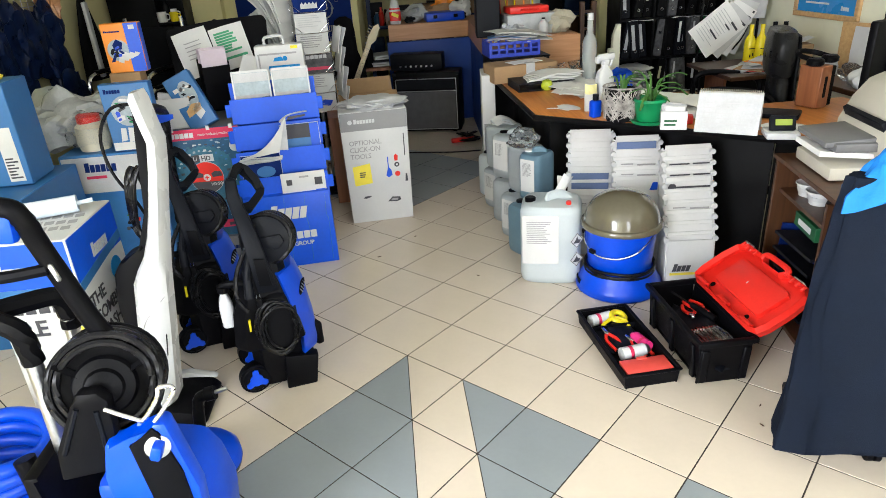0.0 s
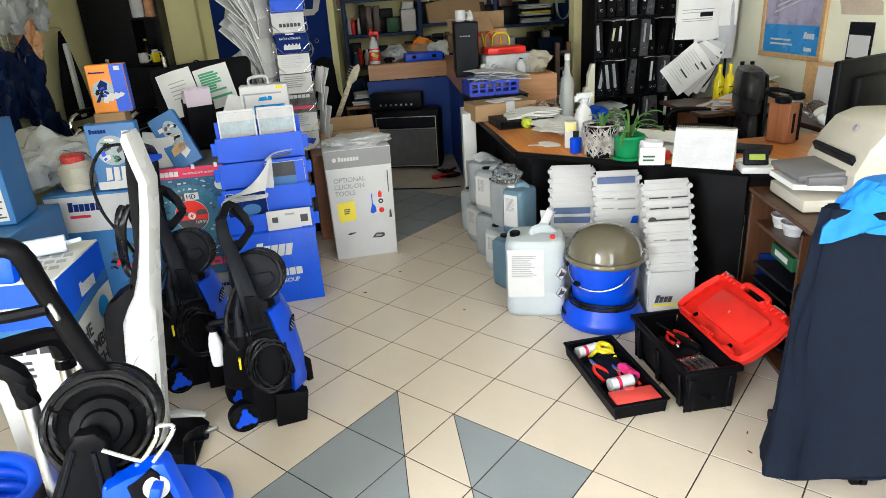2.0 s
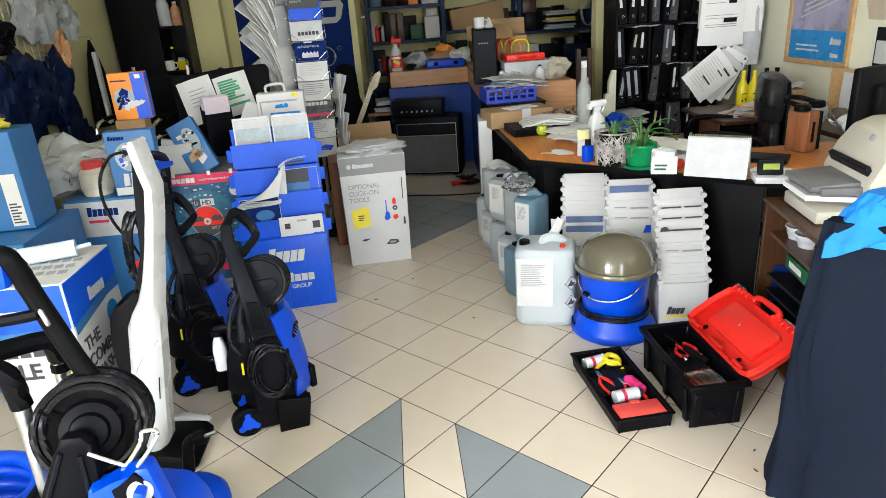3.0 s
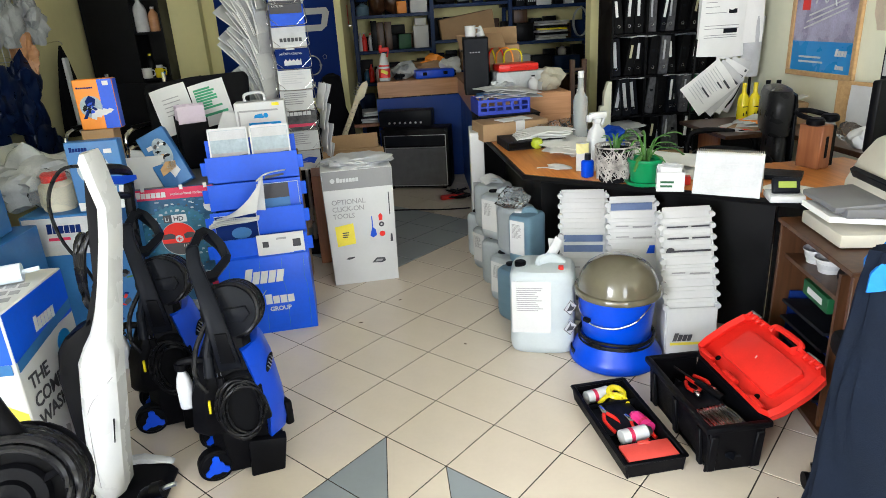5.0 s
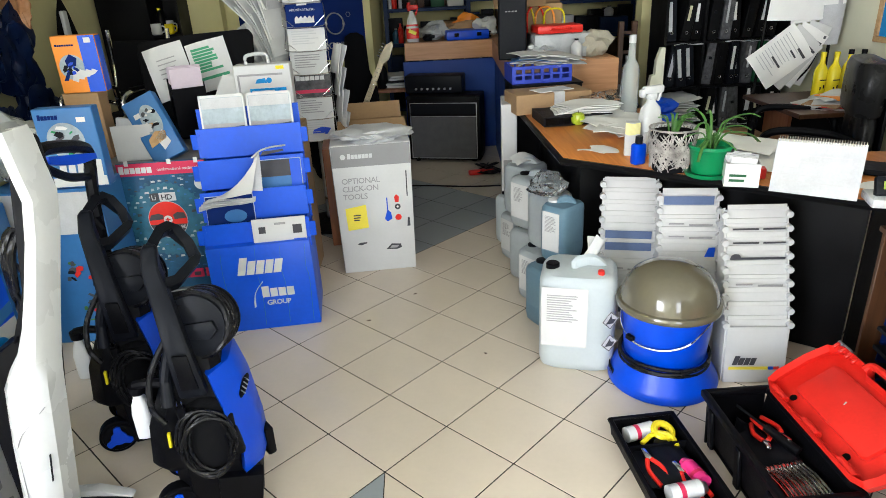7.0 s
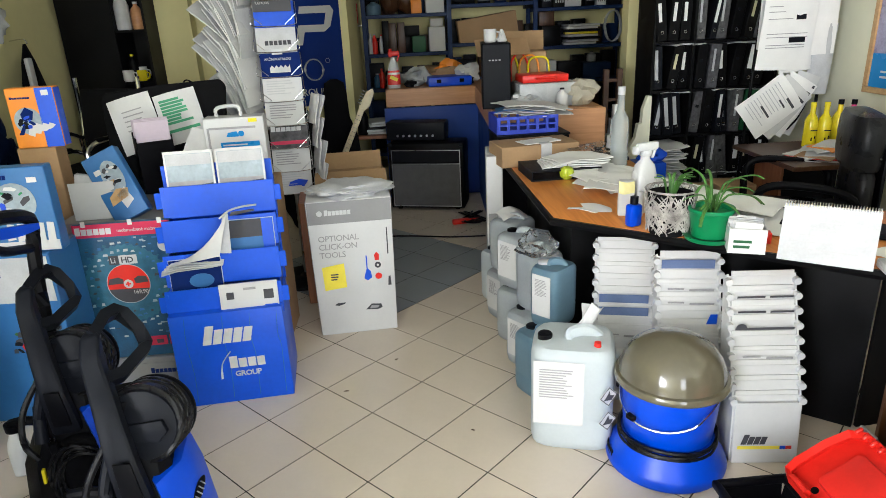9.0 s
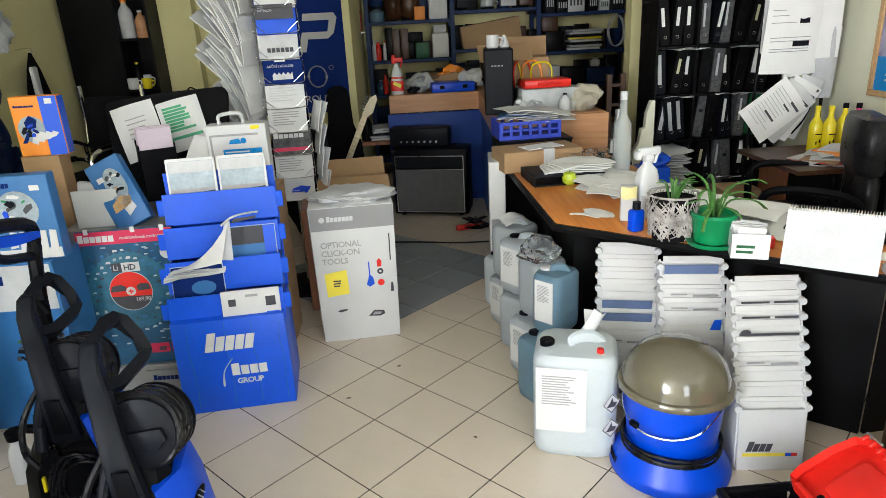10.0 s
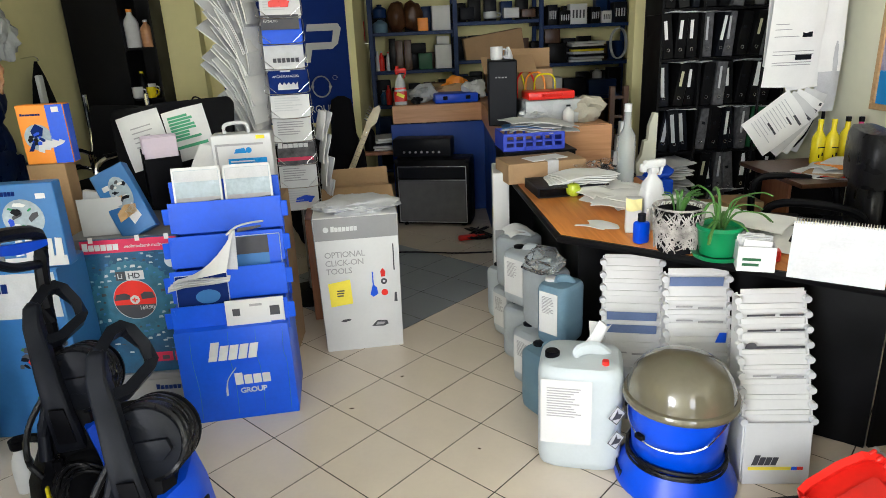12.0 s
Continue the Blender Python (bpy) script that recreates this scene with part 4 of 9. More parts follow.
# ---- low open cabinet with the printer ----
cabm = pose(1.385, 2.185, 0, 0, 0, -11)
kb = thing("open_cabinet", cabm, "low dark brown open-front cabinet with paper trays", "cabinet")
CL, CD, CH = 0.58, 0.85, 0.69
part(kb, "side_panel", M_WOODBROWN, box(CD / 2, CL / 2 - 0.009, CH / 2 - 0.009, CD, 0.018, CH - 0.018, 0.002))
part(kb, "side_panel", M_WOODBROWN, box(CD / 2, -CL / 2 + 0.009, CH / 2 - 0.009, CD, 0.018, CH - 0.018, 0.002))
part(kb, "top", M_WOODBROWN, box(CD / 2, 0, CH - 0.009, CD + 0.02, CL + 0.01, 0.018, 0.002))
part(kb, "bottom", M_WOODBROWN, box(CD / 2, 0, 0.04, CD, CL - 0.038, 0.018))
part(kb, "back_panel", M_WOODBROWN, box(CD - 0.006, 0, CH / 2, 0.008, CL - 0.038, CH - 0.06))
part(kb, "shelf", M_WOODBROWN, box(CD / 2 + 0.01, 0.05, 0.535, CD - 0.03, CL - 0.138, 0.016))
part(kb, "partition", M_WOODBROWN, box(CD / 2, -CL / 2 + 0.1, 0.34, CD - 0.02, 0.016, 0.6))
for i in range(5):
    tn = thing("paper_tray", cabm @ pose(0.2, 0.05, 0.06 + 0.07 * i, 0, 4), "dark blue plastic letter tray in the cabinet", "paper tray", group="letter trays")
    part(tn, "tray", M_NAVY, box(0, 0, 0.004, 0.3, 0.4, 0.006, 0.002), box(0, 0.2, 0.02, 0.3, 0.006, 0.036), box(0, -0.2, 0.02, 0.3, 0.006, 0.036))
    part(tn, "sheet", M_DKGREY, box(-0.03, 0.02, 0.014, 0.3, 0.3, 0.012, rz=5))
gc = solo("green_carton", M_DKGREEN, "dark green printed carton in the cabinet", "carton", cabm @ pose(0.14, 0.06, 0.42), box(0, 0, 0.03, 0.16, 0.2, 0.06, 0.002))
part(gc, "label", M_PAPER, box(-0.081, 0, 0.03, 0.001, 0.12, 0.025))
for dy in (0.12, 0.02):
    tub = thing("plastic_tub", cabm @ pose(0.1, dy + 0.05, 0.5435), "white plastic food tub on the cabinet shelf", "tub", group="plastic tubs")
    part(tub, "tub", M_WHITE, lathe([(0.035, 0), (0.048, 0.05), (0.053, 0.052), (0.052, 0.056), (0.046, 0.052), (0.036, 0.006)], n=24))
    part(tub, "print_band", M_PAPERG, lathe([(0.0405, 0.018), (0.046, 0.036)], n=24))
solo("small_camera", M_BLACK, "small black gadget on the cabinet shelf", "gadget", cabm @ pose(0.14, -0.08, 0.5435), box(0, 0, 0.035, 0.09, 0.1, 0.07, 0.012), cyl((-0.045, 0, 0.045), (-0.07, 0, 0.05), 0.03, 0.026, 18))
pr = thing("laser_printer", pose(1.8, 2.165, 0.692, 0, 0, -11) @ Matrix.Diagonal((1.0, 1.0, 1.12, 1.0)), "cream laser printer with a grey paper tray", "printer")
part(pr, "body", M_BEIGE, prism([(-0.2, 0.05), (0.25, 0.05), (0.25, 0.28), (0.18, 0.3), (-0.06, 0.305), (-0.13, 0.28), (-0.18, 0.22), (-0.22, 0.14), (-0.22, 0.1)], -0.19, 0.19, 0.014))
part(pr, "output_slot", M_DKGREY, box(-0.202, 0, 0.165, 0.06, 0.3, 0.02, 0.003, ry=60))
part(pr, "paper_tray", mat("mid_grey_plastic", (0.16, 0.16, 0.165), 0.4), box(-0.27, 0, 0.125, 0.24, 0.26, 0.02, 0.006, ry=-4), box(-0.22, 0, 0.11, 0.28, 0.3, 0.03, 0.006))
part(pr, "paper_ream", M_PAPER_LIT, box(-0.27, -0.01, 0.078, 0.26, 0.22, 0.018, ry=4))
part(pr, "lower_tray", M_BEIGE, box(-0.16, 0, 0.024, 0.42, 0.31, 0.044, 0.008))
part(pr, "foot", M_DKGREY, *[box(x, y, 0.003, 0.03, 0.03, 0.006) for x in (-0.3, 0.2) for y in (-0.12, 0.12)])
part(pr, "emblem", M_GREYPRINT, cyl((-0.15, -0.02, 0.262), (-0.156, -0.02, 0.266), 0.012, n=14))
solo("paper_sheet", M_PAPER_LIT, "loose white papers behind the terminal", "papers", pose(1.56, 2.62, DZ + 0.001, 0, 0, 12), bent(0.26, 0.18, 0.01, 0.004, m=pose(0, -0.09, 0.003, -90)))

# ---- monitor, headset and speaker at the back of the desk ----
mo = thing("monitor", pose(2.12, 2.76, DZ - 0.03, 0, 0, 24), "black desktop monitor seen from behind", "monitor")
part(mo, "shell", M_BLACK, box(0, 0, 0.3, 0.46, 0.04, 0.3, 0.012), box(0.02, -0.035, 0.27, 0.28, 0.05, 0.2, 0.015))
part(mo, "stand", M_BLACK, box(0, 0, 0.1, 0.06, 0.03, 0.13, 0.006), lathe([(0.11, 0.03), (0.1, 0.042), (0.01, 0.044)], n=24))
sp = thing("speaker", pose(1.87, 2.98, DZ, 0, 0, 20), "small wooden speaker box with a dark slot", "speaker")
part(sp, "cabinet", M_WOODRED, box(0.01, -0.02, 0.1, 0.075, 0.12, 0.2, 0.004))
part(sp, "slot", M_BLACK, box(0.01, -0.081, 0.1, 0.018, 0.004, 0.1, 0.002))
part(sp, "side", M_BLACK, box(0.075, 0.0, 0.095, 0.05, 0.12, 0.19, 0.003))
hs = thing("headphones", pose(1.9, 2.96, DZ + 0.202, 0, 0, 30) @ Matrix.Scale(0.85, 4), "black over-ear headphones lying on the speaker", "headphones")
part(hs, "headband", M_BLACK, tube([(-0.08, 0, 0.03), (-0.07, 0.09, 0.05), (0.0, 0.13, 0.06), (0.08, 0.09, 0.05), (0.09, 0, 0.03)], 0.009, 8, flat=1.6))
for sx in (-1, 1):
    part(hs, "ear_cup", M_BLACK, lathe([(0.03, 0), (0.045, 0.008), (0.046, 0.03), (0.036, 0.042), (0.01, 0.044)], c=(sx * 0.08, -0.01, 0.0), n=20))

# ---- swivel chair behind the desk ----
oc = thing("office_chair", pose(1.985, 3.9, 0, 0, 0, -113), "black leatherette office swivel chair with loop arms", "office chair")
part(oc, "seat", M_LEATHER, box(0, 0, 0.48, 0.5, 0.5, 0.1, 0.04))
part(oc, "backrest", M_LEATHER, sq_lathe([(0.7, 0), (0.96, 0.04), (1.0, 0.2), (0.98, 0.3), (0.85, 0.335), (0.6, 0.34)], 0.44, 0.1, 3.5, 28, c=(0, 0.25, 0.43)))
part(oc, "headrest", M_LEATHER, sq_lathe([(0.6, 0.32), (0.92, 0.335), (1.0, 0.38), (1.02, 0.48), (0.98, 0.55), (0.84, 0.585), (0.4, 0.6)], 0.46, 0.15, 3.5, 28, c=(0, 0.24, 0.43)))
part(oc, "back_shell", M_BLACK, sq_lathe([(0.7, 0.02), (1.0, 0.06), (1.0, 0.5), (0.8, 0.56)], 0.4, 0.03, 4, 24, c=(0, 0.315, 0.43)))
for sx in (-1, 1):
    part(oc, "armrest", M_BLACK, tube([(sx * 0.28, 0.2, 0.5), (sx * 0.31, 0.18, 0.66), (sx * 0.3, 0.0, 0.71), (sx * 0.3, -0.2, 0.69), (sx * 0.28, -0.22, 0.5)], 0.02, 8))
part(oc, "column", M_BLACK, cyl((0, 0, 0.1), (0, 0, 0.43), 0.03, n=14))
for k in range(5):
    a = k * 1.2566
    part(oc, "foot", M_BLACK, tube([(0, 0, 0.12), (0.28 * math.cos(a), 0.28 * math.sin(a), 0.075)], 0.022, 8, 1), cyl((0.28 * math.cos(a), 0.28 * math.sin(a) - 0.02, 0.028), (0.28 * math.cos(a), 0.28 * math.sin(a) + 0.02, 0.028), 0.028, n=14))

# ---- chair with a jacket over its back ----
jc = thing("swivel_chair", pose(1.44, 1.63, 0, 0, 0, -15), "black swivel chair on a five-armed base", "office chair")
part(jc, "seat", M_BLKFAB, box(0, 0, 0.46, 0.46, 0.46, 0.09, 0.035))
part(jc, "backrest", M_BLKFAB, box(0, -0.25, 0.72, 0.42, 0.07, 0.46, 0.03, rx=6))
part(jc, "column", M_BLACK, cyl((0, 0, 0.1), (0, 0, 0.42), 0.028, n=14))
part(jc, "back_bar", M_BLACK, box(0, -0.22, 0.5, 0.07, 0.03, 0.2, 0.006))
for k in range(5):
    a = k * 1.2566 + 0.45
    arm = part(jc, "base_arm", M_BLACK, tube([(0, 0, 0.12), (0.14 * math.cos(a), 0.14 * math.sin(a), 0.105), (0.29 * math.cos(a), 0.29 * math.sin(a), 0.07)], 0.024, 8, 2))
    part(arm, "castor", M_BLACK, *[cyl((0.29 * math.cos(a) + s * 0.012 - 0.008, 0.29 * math.sin(a), 0.028), (0.29 * math.cos(a) + s * 0.012 + 0.008, 0.29 * math.sin(a), 0.028), 0.028, n=16) for s in (-1, 1)])


def draped(w_top, w_bot, z_top, z_bot, thick, folds, seed, arc=1.0):
    """Cloth hanging round a chair back: a closed sleeve-like skin with folds that deepen downward."""
    def f(bm):
        n, rows = 96, 26
        rings = []
        for j in range(rows + 1):
            v = j / rows
            z = z_top + (z_bot - z_top) * v
            ring = []
            for k in range(n):
                a = 2 * math.pi * k / n
                ca, sa = math.cos(a), math.sin(a)
                q = (abs(ca) ** 3 + abs(sa) ** 3) ** (-1 / 3)
                w = w_top + (w_bot - w_top) * v ** 0.8
                d = 0.1 + 0.13 * v
                fold = 1 + (0.02 + 0.06 * v) * math.sin(folds * a + seed + 1.3 * v) + 0.16 * v * noise.noise(Vector((2.2 * ca, 2.2 * sa, 1.1 * v + seed))) + 0.06 * noise.noise(Vector((6 * ca, 6 * sa, 4 * v + seed)))
                zz = z - (0.045 * v * math.sin(3 * a + seed) if j == rows else 0)
                ring.append(bm.verts.new((w / 2 * q * ca * fold, d / 2 * q * sa * fold, zz)))
            rings.append(ring)
        for a, b in zip(rings, rings[1:]):
            for k in range(n):
                bm.faces.new((a[k], a[(k + 1) % n], b[(k + 1) % n], b[k]))
        bm.faces.new(rings[0])
    return f


jk = thing("jacket", pose(1.265, 1.39, 0, 0, 0, 165), "dark navy jacket with bright blue lining hung over the chair back", "jacket")
part(jk, "shell", M_JACKET, draped(0.54, 0.66, 0.955, 0.1, 0.1, 5, 0.6))
part(jk, "lining", M_SKYCLOTH, draped(0.36, 0.5, 1.03, 0.9, 0.1, 3, 1.2), crumple(0.0, 0.03, 1.0, 0.36, 0.13, 0.09, 5, 3, 0.25), label="bright blue turned-out lining")
part(jk, "collar", M_BLKFAB, tube([(-0.23, 0.0, 0.93), (-0.1, 0.075, 0.95), (0.1, 0.075, 0.95), (0.23, 0.0, 0.92)], 0.02, 8))


# ================= pressure washers and cleaning machines =================
def spoke_wheel(parent, c, r, w, ax):
    a = Vector(ax).normalized() * w / 2
    c = Vector(c)
    wh = part(parent, "wheel", M_BLACK, cyl(c - a, c + a, r, n=28), cyl(c + a, c + a * 1.25, r * 0.86, r * 0.8, 28), label="black wheel with blue hub")
    q = (-a).to_track_quat('Y', 'Z').to_matrix().to_4x4()
    star = []
    for k in range(24):
        th = 2 * math.pi * k / 24
        rr = r * (0.42 + 0.34 * max(0, math.cos(3 * th + math.pi / 2)) ** 0.6)
        star.append((rr * math.cos(th), rr * math.sin(th)))
    part(wh, "hub", M_BLUE, prism(star, 0, -0.006, m=Matrix.Translation(c - a) @ q), prism(star, 0, -0.006, m=Matrix.Translation(c + a * 1.4) @ q))


def hose_reel(parent, c, r, w, ax, spokes=3, material=None):
    a = Vector(ax).normalized()
    c = Vector(c)
    q = a.to_track_quat('Z', 'Y').to_matrix().to_4x4()
    M = Matrix.Translation(c) @ q
    rl = part(parent, "hose_reel", material or M_BLACK, lathe([(r * 0.3, -w / 2), (r, -w / 2), (r, -w / 2 + 0.006), (r * 0.55, -w / 2 + 0.01), (r * 0.52, w / 2 - 0.012), (r * 0.5, w / 2 - 0.004), (r * 0.34, w / 2), (r * 0.32, w / 2 + 0.016), (r * 0.16, w / 2 + 0.02), (0.002, w / 2 + 0.02)], n=36, m=M))
    part(rl, "rim", M_BLACK, lathe([(r * 0.86, w / 2 - 0.004), (r * 0.99, w / 2 - 0.004), (r * 1.0, w / 2 + 0.003), (r * 0.88, w / 2 + 0.004), (r * 0.86, w / 2 - 0.004)], n=36, m=M))
    n = max(3, int(w / 0.015))
    for i in range(n):
        z = -w / 2 + 0.012 + (w - 0.02) * (i + 0.5) / n
        for q_ in (0.9, 0.72):
            part(rl, "hose_coil", M_RUBBER, tube([M @ Vector((r * (q_ + 0.03 * (i % 2)) * math.cos(t), r * (q_ + 0.03 * (i % 2)) * math.sin(t), z + 0.004 * math.sin(2 * t + i))) for t in [k * 0.524 for k in range(12)]], 0.0088, 7, 3, closed=True))
    for q_ in (0.94, 0.8):
        part(rl, "hose_coil", M_RUBBER, tube([M @ Vector((r * q_ * math.cos(t), r * q_ * math.sin(t), w / 2 + 0.002 + 0.006 * math.sin(t + 9 * q_))) for t in [k * 0.524 for k in range(12)]], 0.009, 7, 3, closed=True))
    for k in range(spokes):
        t = 2 * math.pi / spokes * k + 0.4
        part(rl, "spoke", M_BLACK, tube([M @ Vector((r * 0.3 * math.cos(t), r * 0.3 * math.sin(t), w / 2)), M @ Vector((r * 0.92 * math.cos(t), r * 0.92 * math.sin(t), w / 2))], r * 0.11, 4, 0, flat=0.5))
    return rl


def upright_washer(m, label):
    w = thing("pressure_washer", m, label, "pressure washer", group="compact pressure washers")
    part(w, "base", M_BLACK, loft([bar_ring(0.02, 0.02, 0.012, 0.115, 0.11), bar_ring(0.02, 0.02, 0.1, 0.12, 0.125), bar_ring(0.01, 0.01, 0.2, 0.11, 0.12)]))
    part(w, "foot", M_BLACK, prism([(0.01, 0.0), (0.128, 0.0), (0.15, 0.13), (0.02, 0.15)], -0.135, -0.085, 0.006))
    part(w, "tower", M_BLACK, loft([bar_ring(-0.02, 0.0, 0.19, 0.125, 0.11), bar_ring(-0.025, -0.005, 0.215, 0.128, 0.118), bar_ring(-0.02, -0.005, 0.34, 0.118, 0.118), bar_ring(0.0, 0.0, 0.45, 0.09, 0.1), bar_ring(0.01, 0.01, 0.52, 0.07, 0.08), bar_ring(-0.01, 0.02, 0.68, 0.05, 0.05)]))
    part(w, "pouch", M_BLKFAB, sq_lathe([(0.5, 0.0), (0.92, 0.02), (1.0, 0.09), (0.96, 0.17), (0.6, 0.225), (0.2, 0.235)], 0.15, 0.09, 2.6, 24, c=(0.025, -0.105, 0.185)), label="black cable pouch")
    shell = []
    for z, ax, ay, bx, by in ((0.135, 0.1, -0.118, 0.158, 0.02), (0.15, 0.1, -0.128, 0.17, 0.03), (0.25, 0.108, -0.135, 0.166, 0.045), (0.29, 0.084, -0.14, 0.16, 0.05), (0.4, 0.076, -0.14, 0.146, 0.056), (0.47, 0.06, -0.132, 0.126, 0.062), (0.492, 0.052, -0.118, 0.112, 0.066)):
        mx, my = (ax + bx) / 2 + 0.022, (ay + by) / 2 - 0.012
        shell.append([(ax - 0.01, ay + 0.02, z), (ax, ay, z), (mx, my, z), (bx, by, z), (bx - 0.012, by + 0.05, z), (ax - 0.01, by + 0.05, z)])
    part(w, "side_shell", M_BLUE, loft(shell), label="glossy blue side shell")
    q = Vector((0.86, -0.5, 0.1)).to_track_quat('Z', 'Y').to_matrix().to_4x4()
    vent = part(w, "shell_vent", M_BLACK, lathe([(0.002, 0.0), (0.024, 0.0), (0.026, 0.003), (0.02, 0.004), (0.002, 0.003)], n=20, sx=1.5, sy=0.62, m=Matrix.Translation((0.132, -0.05, 0.4)) @ q @ pose(0, 0, 0, 0, 0, 35)))
    for k in range(4):
        part(vent, "fin", M_SILVER, box(-0.02 + 0.013 * k, 0, 0.006, 0.003, 0.024, 0.003, m0=Matrix.Translation((0.132, -0.05, 0.4)) @ q @ pose(0, 0, 0, 0, 0, 35)))
    part(w, "side_block", M_BLACK, box(0.086, -0.128, 0.27, 0.045, 0.036, 0.09, 0.01, ry=-10))
    trim = part(w, "lower_trim", M_BLACK, box(0.163, 0.018, 0.15, 0.03, 0.07, 0.1, 0.008, rz=25))
    for k in range(3):
        part(trim, "trim_slot", M_SILVER, box(0.17 + 0.004 * k, -0.012 + 0.01 * k, 0.112, 0.005, 0.004, 0.016, rz=25))
    for x, y in ((-0.105, -0.088), (-0.105, 0.11)):
        spoke_wheel(w, (x, y, 0.062), 0.062, 0.036, (0.15, -1, 0))
    hub, ax = (0.045, 0.015, 0.6), (-0.22, -0.93, 0.24)
    hose_reel(w, hub, 0.1, 0.095, ax)
    mr = Matrix.Translation(hub) @ Vector(ax).to_track_quat("Z", "Y").to_matrix().to_4x4()
    part(w, "reel_plate", M_DKGREY, lathe([(0.06, 0.05), (0.086, 0.052), (0.09, 0.058), (0.088, 0.064), (0.066, 0.07), (0.03, 0.074), (0.002, 0.075)], n=36, m=mr), label="dark grey reel plate")
    part(w, "reel_groove", M_BLACK, tube([mr @ Vector((0.072 * math.cos(t), 0.072 * math.sin(t), 0.0705)) for t in [2.2 + 0.25 * k for k in range(9)]], 0.006, 6, 3, flat=0.5))
    part(w, "reel_grip", M_DKGREY, prism([(-0.03, -0.02), (0.06, -0.028), (0.072, 0.0), (0.05, 0.026), (-0.03, 0.02)], -0.008, 0.008, 0.003, m=mr @ pose(0.0, -0.01, 0.078, 90, 0, 0)))
    part(w, "neck", M_DKGREY, loft([bar_ring(0.008, -0.118, 0.44, 0.034, 0.012, 0.25), bar_ring(0.006, -0.118, 0.452, 0.036, 0.02, 0.25), bar_ring(-0.008, -0.108, 0.56, 0.032, 0.022, 0.25), bar_ring(-0.022, -0.075, 0.655, 0.028, 0.024, 0.25), bar_ring(-0.04, -0.02, 0.725, 0.026, 0.026, 0.25), bar_ring(-0.054, 0.018, 0.785, 0.023, 0.026, 0.25), bar_ring(-0.052, 0.04, 0.835, 0.02, 0.02, 0.25), bar_ring(-0.051, 0.043, 0.842, 0.014, 0.014, 0.25)]), label="dark grey folding neck")
    part(w, "neck_groove", M_BLACK, prism([(-0.02, 0.475), (0.026, 0.47), (0.014, 0.58), (-0.024, 0.585)], -0.1425, -0.136, 0.001))
    part(w, "handle", M_DKGREY, tube([(-0.05, 0.045, 0.832), (-0.032, 0.11, 0.852), (-0.014, 0.15, 0.848), (0.002, 0.16, 0.834), (0.034, 0.152, 0.79), (0.048, 0.132, 0.756), (0.043, 0.118, 0.742), (-0.002, 0.04, 0.722), (-0.03, -0.01, 0.735)], 0.018, 4, 0, flat=1.25), label="angular dark grey loop handle")
    part(w, "trigger_gun", M_DKGREY, cyl((-0.062, -0.135, 0.43), (-0.056, -0.1, 0.53), 0.019, 0.015, 14), tube([(-0.06, -0.12, 0.5), (-0.045, -0.1, 0.56), (-0.03, -0.07, 0.6)], 0.013, 8, 4), label="dark grey spray gun stub")
    part(w, "hose_end", M_RUBBER, tube([(-0.03, -0.06, 0.62), (-0.09, -0.11, 0.53), (-0.105, -0.135, 0.44), (-0.08, -0.14, 0.38)], 0.009, 7, 5))
    for k in range(6):
        a, b = 0.075 - 0.007 * (k % 3), 0.115 - 0.008 * (k % 4)
        part(w, "power_cord", M_RUBBER, tube([(0.012 + 0.004 * k + a * math.cos(t), -0.152 - 0.005 * (k % 4), 0.295 + b * math.sin(t) - 0.012 * math.cos(t + k)) for t in [i * 0.785 for i in range(8)]], 0.0052, 6, 4, closed=True))
    plug = part(w, "plug", M_BLACK, loft([bar_ring(-0.03, -0.145, 0.375, 0.009, 0.009), bar_ring(-0.031, -0.145, 0.41, 0.013, 0.012), bar_ring(-0.032, -0.145, 0.428, 0.012, 0.01)]))
    for x in (-0.038, -0.026):
        part(plug, "pin", M_STEEL, cyl((x, -0.145, 0.426), (x + 0.001, -0.147, 0.448), 0.0024, n=6))
    for x in (-0.082, -0.03):
        part(w, "yellow_clip", M_YELPL, box(x, -0.128, 0.315, 0.009, 0.016, 0.048, 0.002, ry=3))
    bt = part(w, "foam_bottle", M_WHITE, sq_lathe([(0.8, 0), (0.98, 0.006), (1.0, 0.02), (1.0, 0.085), (0.8, 0.115), (0.5, 0.135), (0.45, 0.15)], 0.052, 0.06, 3.5, 20, c=(-0.158, -0.035, 0.285)), label="milky white detergent bottle")
    part(bt, "bottle_cap", M_BLACK, cyl((-0.158, -0.035, 0.43), (-0.155, -0.035, 0.455), 0.02, 0.024, 14), tube([(-0.16, -0.035, 0.455), (-0.12, -0.05, 0.465), (-0.06, -0.06, 0.455)], 0.014, 8, 4))
    return w


upright_washer(pose(-0.725, 2.25, 0, 0, 0, 13), "black compact pressure washer with glossy blue shell and coiled cable")
back_washer = upright_washer(pose(-1.06, 2.595, 0, 0, 0, 15), "black compact pressure washer standing behind its twin, white bottle on it")

